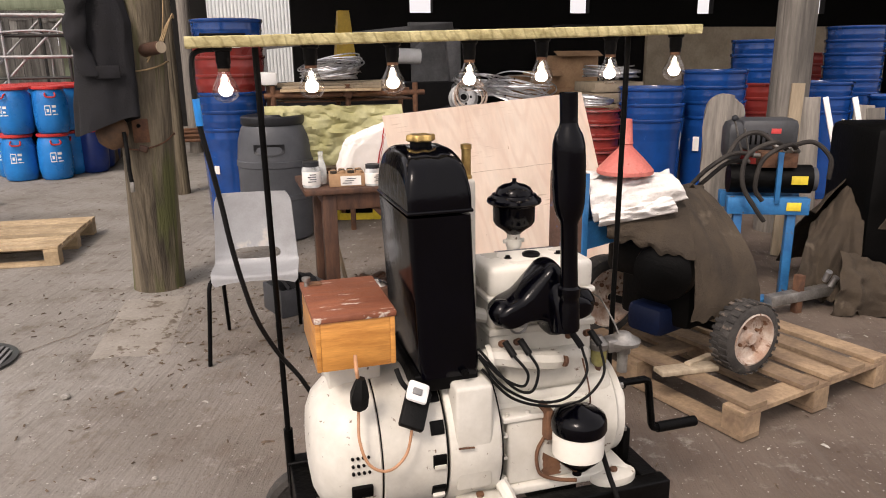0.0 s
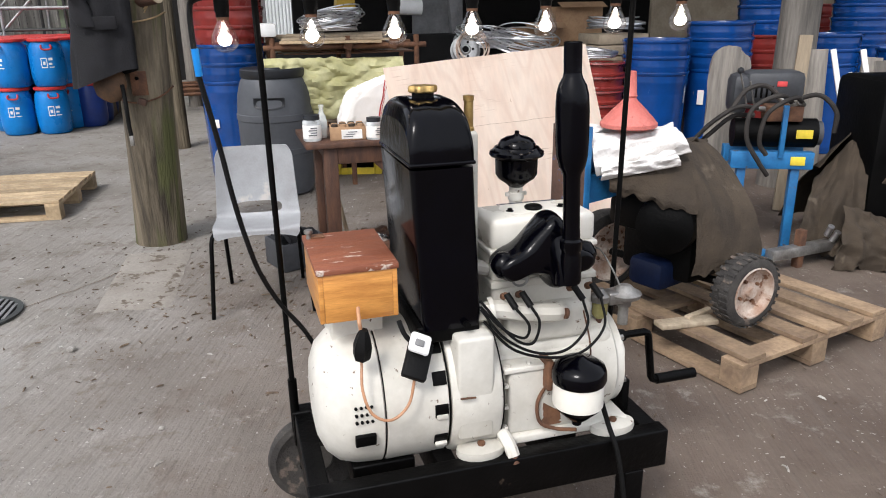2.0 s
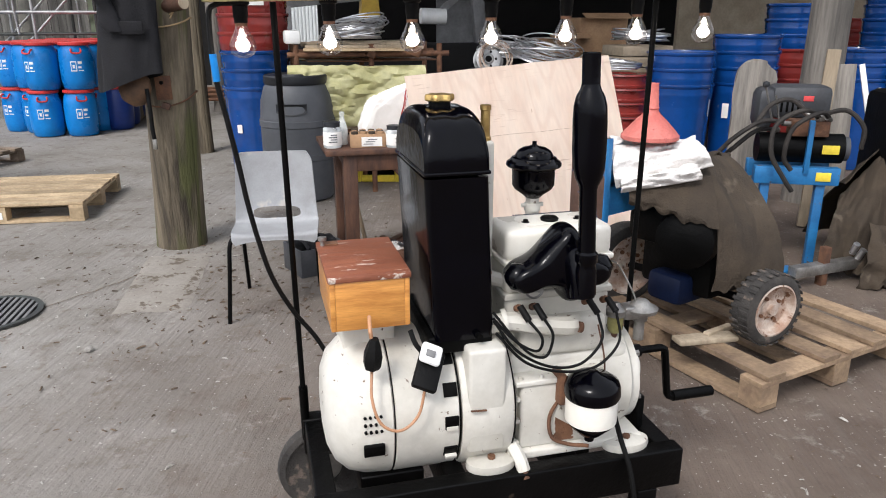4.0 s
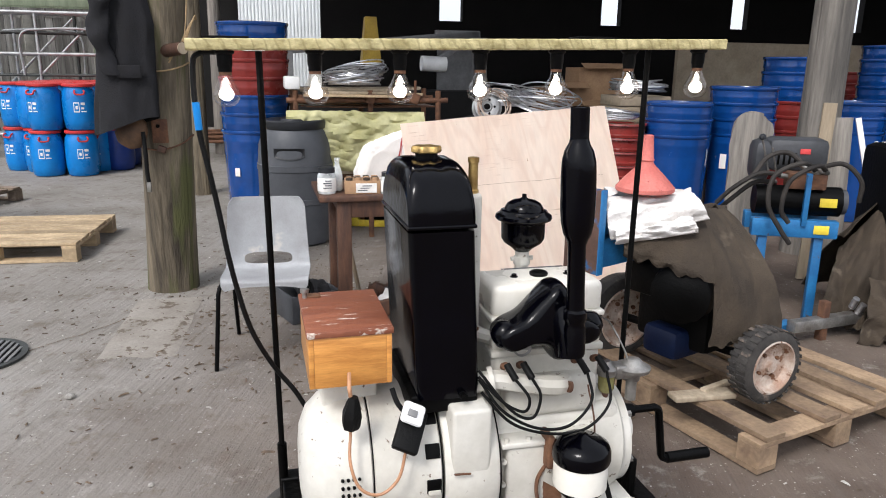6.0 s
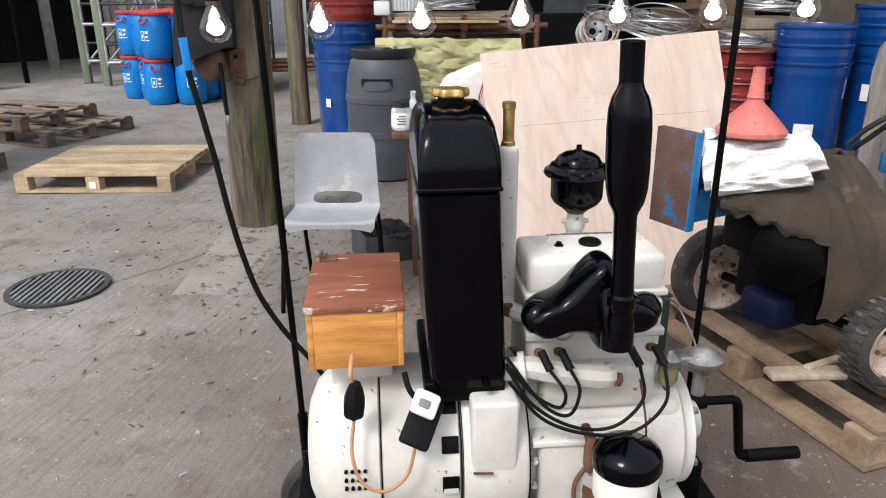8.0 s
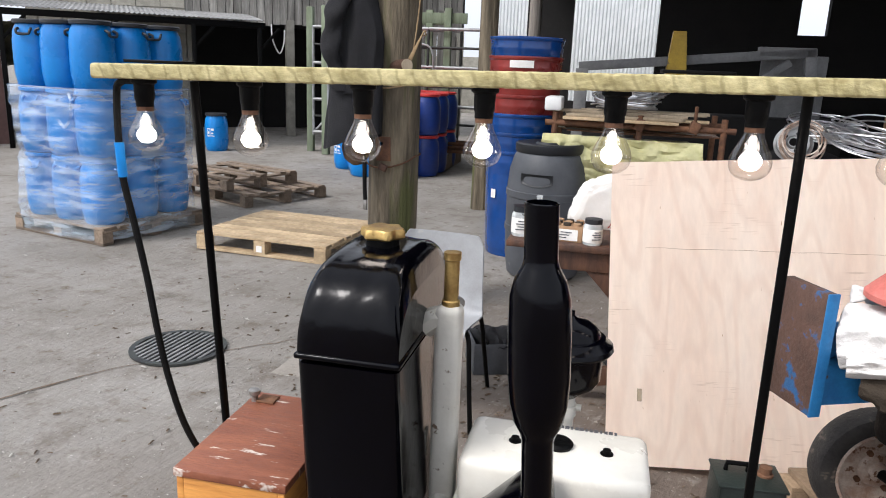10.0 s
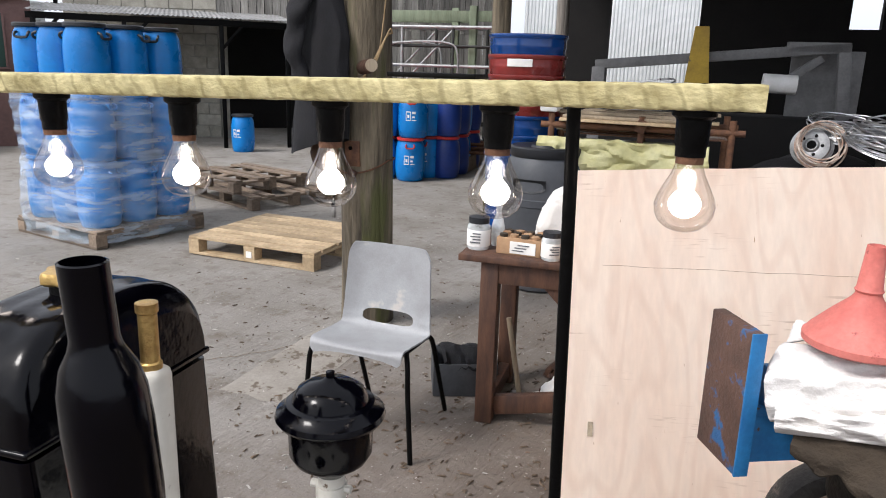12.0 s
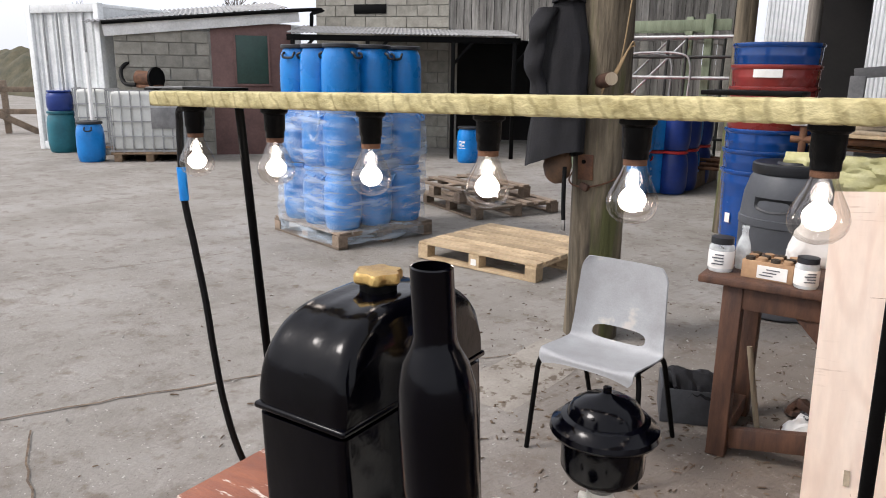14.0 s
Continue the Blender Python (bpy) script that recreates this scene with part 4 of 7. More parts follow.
    part("box_bracket", rounded_block(-0.40, -0.27, -0.10, 0.06, 0.62, 0.736, 0.006), M_cream, t)
    return g


build_generator()


def build_control_box():
    b = thing("wooden_box", at(-0.341, -0.045, 0.735), "varnished pine box with a worn red-brown lid on the generator", "box")
    w, d, h = 0.184, 0.282, 0.118
    for s in (-1, 1):
        part("side_panel", box((s * (w / 2 - 0.006), 0, h / 2), (0.012, d, h), 0.0015), M_boxside, b)
        part("end_panel", box((0, s * (d / 2 - 0.0065), h / 2), (w - 0.024, 0.013, h), 0.0015), M_boxside, b)
    part("bottom_panel", box((0, 0, 0.006), (w - 0.03, d - 0.03, 0.01)), M_boxside, b)
    lid = part("lid", box((0, 0, h + 0.0075), (w + 0.008, d + 0.008, 0.015), 0.003), M_boxlid, b, "scuffed red-brown lid with pale chips")
    part("lid_knob", lathe([(0, 0), (0.006, 0), (0.006, 0.012), (0.011, 0.016), (0.011, 0.024), (0, 0.027)], 14, m=pose(-0.082, 0.105, h + 0.014)), M_steel, lid)
    part("hinge", box((-0.06, 0.115, h + 0.017), (0.035, 0.03, 0.004), 0.001), M_rust, lid)


build_control_box()


def build_flex():
    f = thing("flex_lead", at(-0.35, -0.215, 0.64), "short orange flex with a black plug and an inline switch", "cable")
    p = part("plug", lathe([(0, 0), (0.018, 0), (0.022, 0.010), (0.023, 0.036), (0.017, 0.060), (0.010, 0.078), (0, 0.080)], 6, m=pose(0, -0.016, 0.018, 10, 0, 30)), M_rubber, f, "black plug")
    part("flex_to_box", tube([(0.0, -0.024, 0.095), (-0.002, -0.024, 0.112), (0.0, -0.004, 0.125), (0.002, 0.01, 0.135)], 0.0045), M_orange, f)
    part("flex_loop", tube([(0.0, -0.012, 0.008), (-0.006, -0.045, -0.05), (0.012, -0.062, -0.105), (0.055, -0.066, -0.125), (0.098, -0.06, -0.095), (0.118, -0.048, -0.03)], 0.0036), M_orange, f)
    s = part("switch_body", box((0.130, -0.026, 0.0), (0.060, 0.022, 0.100), 0.006, rot=(-46, 24, -10)), M_rubber, f, "black inline switch box")
    part("switch_plate", box((0.138, -0.022, 0.038), (0.052, 0.014, 0.050), 0.008, rot=(-46, 24, -10)), M_white, s, "white switch plate")
    part("rocker", box((0.136, -0.030, 0.044), (0.022, 0.006, 0.016), 0.002, rot=(-46, 24, -10)), M_steelgrey, s)
    part("tail", tube([(0.135, 0.0, 0.02), (0.11, 0.01, 0.05), (0.10, 0.03, 0.08)], 0.006), M_rubber, f)


build_flex()


def build_light_bar():
    b = thing("light_bar", at(0, 0), "rough yellowed timber bar on black rods with seven lit bulbs", "lamp")
    slope = 0.0190

    def zb(u):
        return 1.4535 + slope * (u + 0.65)

    def plank(s, t):
        a = 2 * math.pi * t
        u = -0.655 + 1.287 * s
        saw = max(0.0, math.sin(2 * math.pi * (u + 0.016 * math.sin(a)) / 0.031 + 2.0 * noise.noise(Vector((u * 9, 0, 8))))) ** 3
        r = 1.0 + 0.018 * noise.noise(Vector((u * 30, a * 2, 1))) + 0.012 * noise.noise(Vector((u * 80 + 2 * a, a, 4))) - 0.05 * saw
        c, d = math.cos(a), math.sin(a)
        return Vector((u, 0.004 + 0.034 * r * math.copysign(abs(c) ** 0.22, c), zb(u) + 0.0125 + 0.0125 * r * math.copysign(abs(d) ** 0.22, d)))
    bm = sheet(420, 32, plank)
    bmesh.ops.remove_doubles(bm, verts=bm.verts, dist=0.0002)
    bmesh.ops.holes_fill(bm, edges=[e for e in bm.edges if e.is_boundary], sides=0)
    part("timber_bar", bm, M_bar, b, "rough-sawn timber bar, yellowed")
    for u in (-0.575, 0.30):
        part("top_plate", box((u, 0.045, zb(u) + 0.0285), (0.10, 0.06, 0.005), 0.001), M_blackmatt, b)
    left = part("support_rod", rod((-0.4915, 0.122, 0.30), (-0.506, 0.035, 1.455), 0.0075), M_blackmatt, b, "thin black support rod")
    part("rod_sleeve", rod((-0.491, 0.123, 0.28), (-0.493, 0.111, 0.45), 0.0125), M_blackmatt, left)
    part("rod_foot", tube([(-0.491, 0.123, 0.285), (-0.45, 0.118, 0.29), (-0.40, 0.118, 0.29)], 0.01), M_blackmatt, left)
    right = part("support_rod", rod((0.474, 0.092, 0.30), (0.453, 0.038, 1.475), 0.0075), M_blackmatt, b, "thin black support rod")
    part("rod_sleeve", rod((0.4745, 0.0935, 0.27), (0.4713, 0.085, 0.45), 0.0125), M_blackmatt, right)
    SHORT = Matrix.Diagonal((1, 1, 0.89, 1))
    for k in range(7):
        u = -0.578 + 0.1918 * k
        z = zb(u)
        h = part("lamp_holder", lathe([(0, 0), (0.021, 0), (0.021, -0.006), (0.0165, -0.010), (0.0160, -0.036), (0.0145, -0.04), (0.0145, -0.05), (0, -0.05)], 18, m=pose(u, 0.0, z) @ SHORT), M_blackmatt, b, "black lamp holder with a lit clear bulb")
        part("bulb_cap", rod((u, 0, z - 0.0515), (u, 0, z - 0.041), 0.0135), M_rust, h)
        bulb = part("bulb", lathe([(0.0125, -0.056), (0.014, -0.062), (0.0165, -0.070), (0.022, -0.082), (0.0272, -0.094), (0.0295, -0.104), (0.0285, -0.114), (0.0245, -0.123), (0.017, -0.130), (0.008, -0.1335), (0, -0.1345)], 28, m=pose(u, 0, z) @ SHORT), M_bulb, h, "clear glass bulb, lit")
        bulb.visible_shadow = False
        part("filament", lathe([(0, -0.064), (0.004, -0.066), (0.005, -0.078), (0.006, -0.086), (0.0105, -0.091), (0.0145, -0.097), (0.0158, -0.103), (0.0145, -0.109), (0.0105, -0.115), (0.005, -0.118), (0, -0.1185)], 28, m=pose(u, 0, z) @ SHORT), M_glow, h)
    c = part("supply_cable", tube([(-0.585, 0.0, 1.452), (-0.63, 0.012, 1.448), (-0.646, 0.02, 1.42), (-0.643, 0.016, 1.30), (-0.627, 0.02, 1.20), (-0.611, 0.024, 1.10), (-0.597, 0.025, 1.0), (-0.578, 0.026, 0.90), (-0.552, 0.035, 0.80), (-0.507, 0.055, 0.70), (-0.445, 0.07, 0.60), (-0.40, 0.115, 0.47), (-0.40, 0.11, 0.36)], 0.0062), M_rubber, b, "black supply cable")
    part("cable_tape", rod((-0.6445, 0.016, 1.345), (-0.641, 0.016, 1.285), 0.0082), M_blueplastic, c, "wrap of blue tape")


build_light_bar()


# ---------- chair, table, board ----------


def build_chair():
    c = thing("stacking_chair", pose(-0.94, 3.62, 0, 0, 0, 13), "grey plastic stacking chair on dark tube legs", "chair")
    # side profile: front edge of the seat to the top of the back (y away, z up)
    prof = spline([(0, -0.215, 0.415), (0, -0.205, 0.440), (0, -0.13, 0.438), (0, -0.01, 0.428), (0, 0.055, 0.435), (0, 0.083, 0.49), (0, 0.092, 0.58), (0, 0.102, 0.68), (0, 0.112, 0.785)], 6)
    n = len(prof) - 1

    def width(t):
        if t < 0.5:
            return 0.198 + 0.008 * math.sin(math.pi * t)
        return 0.206 - 0.022 * (t - 0.5) / 0.5

    def shell(s, t):
        x = 2 * s - 1
        i = min(n - 1, int(t * n))
        p = prof[i].lerp(prof[i + 1], t * n - i)
        corner = 1.0
        if t > 0.93:
            corner = 1 - 0.14 * ((t - 0.93) / 0.07) ** 2
        if t < 0.06:
            corner = 1 - 0.08 * ((0.06 - t) / 0.06) ** 2
        lift = 0.028 * abs(x) ** 3
        seat = max(0.0, 1 - max(0, t - 0.45) / 0.15)
        return Vector((width(t) * x * corner, p.y - lift * (1 - seat), p.z + lift * seat * (0.5 - 1.2 * max(0, 0.15 - t) / 0.15) + 0.0))
    bm = bmesh.new()
    nu, nv = 60, 112

    def hole(x, t):
        return ((abs(x) / 0.58) ** 3.5 + (abs(t - 0.60) / 0.052) ** 3.5) ** (1 / 3.5)
    cut = {(i, j) for i in range(nu) for j in range(nv) if hole(2 * (i + 0.5) / nu - 1, (j + 0.5) / nv) < 1}
    g = []
    for i in range(nu + 1):
        g.append([])
        for j in range(nv + 1):
            x, t = 2 * i / nu - 1, j / nv
            round_it = sum(c in cut for c in ((i, j), (i - 1, j), (i, j - 1), (i - 1, j - 1)))
            # the rim of the hand hole low in the back runs in a smooth curve
            if 0 < round_it < 4:
                k = hole(x, t)
                x, t = x / k, 0.60 + (t - 0.60) / k
            g[i].append(bm.verts.new(shell((x + 1) / 2, t)))
    for i in range(nu):
        for j in range(nv):
            if (i, j) in cut:
                continue
            bm.faces.new((g[i][j], g[i + 1][j], g[i + 1][j + 1], g[i][j + 1]))
    loose = [v for v in bm.verts if not v.link_faces]
    bmesh.ops.delete(bm, geom=loose, context="VERTS")
    bmesh.ops.solidify(bm, geom=bm.faces[:], thickness=0.006)
    part("shell", bm, M_chair, c, "one-piece grey moulded seat and back with a hand hole")
    for s in (-1, 1):
        part("leg", tube([(s * 0.17, -0.10, 0.418), (s * 0.20, -0.16, 0.415), (s * 0.215, -0.185, 0.38), (s * 0.222, -0.195, 0.28), (s * 0.243, -0.206, 0.0)], 0.0105), M_blackmatt, c)
        part("leg", tube([(s * 0.17, 0.05, 0.412), (s * 0.18, 0.10, 0.412), (s * 0.185, 0.135, 0.37), (s * 0.188, 0.18, 0.25), (s * 0.192, 0.283, 0.0)], 0.0105), M_blackmatt, c)
        part("seat_rail", tube([(s * 0.17, -0.12, 0.415), (s * 0.17, 0.08, 0.41)], 0.0105, straight=True), M_blackmatt, c)
    part("cross_rail", tube([(-0.17, 0.0, 0.41), (0.17, 0.0, 0.41)], 0.0105, straight=True), M_blackmatt, c)


build_chair()


def build_table():
    t = thing("work_table", at(0.213, 2.335, 0), "stained brown timber work table with a low rail", "table")
    part("tabletop", box((0, 0, 0.743), (0.86, 0.56, 0.028), 0.004), M_table, t)
    for x in (-0.30, 0.32):
        for y in (-0.22, 0.22):
            part("leg", box((x, y, 0.3645), (0.075, 0.075, 0.729), 0.005), M_table, t)
    for y in (-0.235, 0.235):
        part("apron", box((0.01, y, 0.683), (0.55, 0.03, 0.09), 0.003), M_table, t)
    for x in (-0.30, 0.32):
        part("side_apron", box((x, 0, 0.683), (0.03, 0.37, 0.09), 0.003), M_table, t)
        part("low_rail", box((x, 0, 0.07), (0.05, 0.37, 0.075), 0.004), M_table, t)
    part("front_low_rail", box((0.01, -0.20, 0.125), (0.56, 0.04, 0.085), 0.004, rot=(0, -11, 0)), M_table, t)
    part("brace", box((0.03, -0.225, 0.585), (0.075, 0.03, 0.30), 0.003, rot=(0, -44, 0)), M_table, t)
    return t


build_table()


def jar(u, v, r, h, lidmat, label, cat, turn=0.0):
    j = thing("jar", at(u, v, 0.757, turn), label, cat)
    part("glass", lathe([(0, 0), (r * 0.92, 0), (r, 0.006), (r, h * 0.8), (r * 0.86, h * 0.88), (r * 0.82, h), (0, h)], 24), M_bottle if lidmat is M_blacklid else M_white, j)
    part("contents", lathe([(0, 0.004), (r * 0.9, 0.004), (r * 0.9, h * 0.72), (0, h * 0.72)], 20), M_pebble, j)
    part("lid", lathe([(0, h * 0.9), (r * 0.9, h * 0.9), (r * 0.9, h * 1.1), (0, h * 1.12)], 24), lidmat, j)
    part("paper_label", lathe([(r * 1.015, h * 0.12), (r * 1.02, h * 0.13), (r * 1.02, h * 0.68), (r * 1.015, h * 0.69)], 24), M_label, j)
    bm = bmesh.new()
    for k in range(4):
        box((-r * 0.05 + 0.006 * (k % 2), -r * 1.02, h * (0.28 + 0.1 * k)), (r * (0.9 - 0.2 * (k % 2)), 0.004, h * 0.035), bm=bm)
    part("printed_lines", bm, M_ink, j)
    return j


jar(-0.165, 2.184, 0.049, 0.125, M_blacklid, "labelled glass jar with a black lid on the table", "jar")
jar(0.158, 2.12, 0.043, 0.105, M_blacklid, "small labelled jar on the table", "jar", 25)


def build_table_clutter():
    b = thing("glass_bottle", at(-0.10, 2.27, 0.757), "clear empty glass bottle standing on the table", "bottle")
    part("glass", lathe([(0, 0), (0.026, 0), (0.029, 0.008), (0.029, 0.085), (0.022, 0.115), (0.013, 0.140), (0.013, 0.165), (0.015, 0.167), (0.015, 0.177), (0.011, 0.178)], 20), M_bottle, b)
    k = thing("parts_carton", at(0.025, 2.19, 0.757, -6), "open brown carton of small jars with a white label", "box")
    part("carton", box((0, 0, 0.035), (0.19, 0.13, 0.07), 0.003), M_card, k)
    part("carton_label", box((0.02, -0.0665, 0.032), (0.11, 0.003, 0.05)), M_label, k)
    bm = bmesh.new()
    for i in range(3):
        box((0.0 + 0.012 * i, -0.069, 0.02 + 0.012 * i), (0.05, 0.002, 0.004), bm=bm)
    part("printed_lines", bm, M_ink, k)
    for i in range(4):
        for j in range(3):
            part("lid", lathe([(0, 0), (0.018, 0), (0.018, 0.012), (0.012, 0.014), (0, 0.012)], 12, m=pose(-0.07 + 0.046 * i, -0.042 + 0.042 * j, 0.07)), M_card if (i + j) % 2 else M_tarp, k)
    s = thing("paper_sack", at(0.19, 2.52, 0.757, 8), "crumpled white paper sack with red stripes on the table", "bag")

    def sack(a, t, grow=0.0):
        q, h = 2 * math.pi * a, math.pi * (t - 0.5)
        c, d = math.cos(q), math.sin(q)
        x = math.copysign(abs(c) ** 0.4, c) * math.cos(h) ** 0.22
        y = math.copysign(abs(d) ** 0.4, d) * math.cos(h) ** 0.22
        z = math.copysign(abs(math.sin(h)) ** 0.5, math.sin(h))
        fold = 0.016 * noise.noise(Vector((x * 3, y * 3, z * 3 + 2))) + 0.010 * (1 - 2 * abs(noise.noise(Vector((x * 6 + 4, y * 6, z * 5)))))
        k = 1 + 5 * (fold + grow)
        up = 0.13 + 0.13 * z * k
        return Vector((0.135 * x * k + 0.30 * (up - 0.13), 0.07 * y * k, up + 0.05 * x * max(0, z)))
    bm = sheet(72, 40, sack)
    bmesh.ops.remove_doubles(bm, verts=bm.verts, dist=0.0008)
    body = part("sack_body", bm, M_paper, s)
    for a0, w in ((0.775, 0.010), (0.792, 0.004), (0.90, 0.005)):
        part("red_stripe", sheet(2, 24, lambda a, t: sack(a0 + w * a, 0.2 + 0.6 * t, 0.004)), M_redink, body)
    c = thing("plastic_crate", at(-0.27, 2.42, 0, 20), "grey plastic tub on the ground beside the table", "crate")
    bm = bmesh.new()
    for x, y, w, d in ((0, -0.12, 0.30, 0.012), (0, 0.12, 0.30, 0.012), (-0.145, 0, 0.012, 0.24), (0.145, 0, 0.012, 0.24)):
        box((x, y, 0.08), (w, d, 0.16), 0.002, bm)
    box((0, 0, 0.006), (0.29, 0.24, 0.01), bm=bm)
    part("tub", bm, M_machgrey, c)
    part("crumpled_rag", drape((-0.12, 0.1, 0.17), (0.12, 0.1, 0.17), (-0.1, -0.12, 0.15), (0.1, -0.14, 0.13), (0, 0, 0.04), 2, 0.02, 4, 18, 14), M_coat, c)
    a = thing("mallet", at(0.02, 2.28, 0, 15), "long-handled mallet leaning under the table", "tool")
    part("handle", rod((0.02, 0, 0.03), (-0.05, 0.03, 0.42), 0.012), M_board, a)
    part("head", box((0.02, 0, 0.035), (0.07, 0.10, 0.06), 0.008, rot=(0, 10, 20)), M_steel, a)
    f = thing("foil_bag", at(0.20, 2.36, 0.01, 30), "silver and white bag lying under the table", "bag")
    part("bag", sheet(20, 16, lambda s, t: Vector((0.22 * (s - 0.5), 0.14 * (t - 0.5), 0.02 + 0.11 * math.sin(math.pi * s) * math.sin(math.pi * t) + 0.03 * noise.noise(Vector((s * 7, t * 7, 1))))), thick=0.004), M_white, f)
    part("print_panel", sheet(10, 6, lambda s, t: Vector((0.10 * (s - 0.1), 0.07 * (t - 0.5), 0.055 + 0.085 * math.sin(math.pi * (0.5 + 0.4 * s)) * 0.9 + 0.03 * noise.noise(Vector((s * 7, t * 7, 1)))))), M_ink, f)
    d = thing("scrap_blocks", at(0.40, 2.45, 0, 0), "offcuts and scraps piled under the table", "scrap", kind="stuff")
    rnd = random.Random(5)
    bm = bmesh.new()
    for k in range(22):
        box((rnd.uniform(-0.3, 0.3), rnd.uniform(-0.2, 0.2), 0.03 + 0.05 * rnd.random()), (rnd.uniform(0.06, 0.2), rnd.uniform(0.02, 0.06), rnd.uniform(0.02, 0.05)), 0.003, bm, (rnd.uniform(-20, 20), rnd.uniform(-20, 20), rnd.uniform(0, 180)))
    part("offcuts", bm, M_table, d)
    y = thing("yellow_crate", pose(-0.89, 6.72, 0, 0, 0, 3), "yellow plastic crate on the ground under the rack shelf", "crate")
    for x in (-0.185, 0.185):
        part("side", box((x, 0, 0.10), (0.07, 0.28, 0.20), 0.01), M_sticker, y)
    part("top", box((0, 0, 0.185), (0.30, 0.28, 0.035), 0.008), M_sticker, y)
    part("low_bar", box((0, -0.12, 0.03), (0.30, 0.03, 0.06), 0.006), M_sticker, y)
    part("dark_inside", box((0, 0.06, 0.10), (0.29, 0.12, 0.13), 0.004), M_blackmatt, y)


build_table_clutter()


def build_plywood():
    bl, e1, e2 = Vector((-0.102, 3.574, 0.0)), Vector((1.112, 0.415, 0.09)), Vector((-0.232, 0.464, 1.129))
    w, h = e1.length, e2.length
    x = e1.normalized()
    y = (e2 - x * e2.dot(x)).normalized()
    skew = e2.dot(x) / h
    zax = x.cross(y)
    m = Matrix((x, y, zax)).transposed().to_4x4()
    m.translation = bl
    p = thing("plywood_board", m, "large bare plywood board leaning back against the rack", "board")

    def face(s, t, z=0.0):
        return Vector((w * s + skew * h * t, h * t + 0.004 * noise.noise(Vector((s * 9, t * 3, 1))), z + 0.006 * math.sin(math.pi * s)))
    bm = sheet(24, 24, face)
    bmesh.ops.solidify(bm, geom=bm.faces[:], thickness=0.018)
    part("board", bm, M_ply, p)
    part("veneer_patch", sheet(6, 6, lambda s, t: face(0.10 + 0.015 * s, 0.20 + 0.04 * t, 0.0065)), M_board, p, "torn brown veneer patch")
    part("hairline", sheet(30, 1, lambda s, t: face(0.12 + 0.8 * s, 0.70 + 0.0011 * t - 0.02 * s + 0.003 * noise.noise(Vector((s * 8, 0, 0))), 0.0075)), M_card, p)


build_plywood()

# ---------- hanging things on the pole ----------


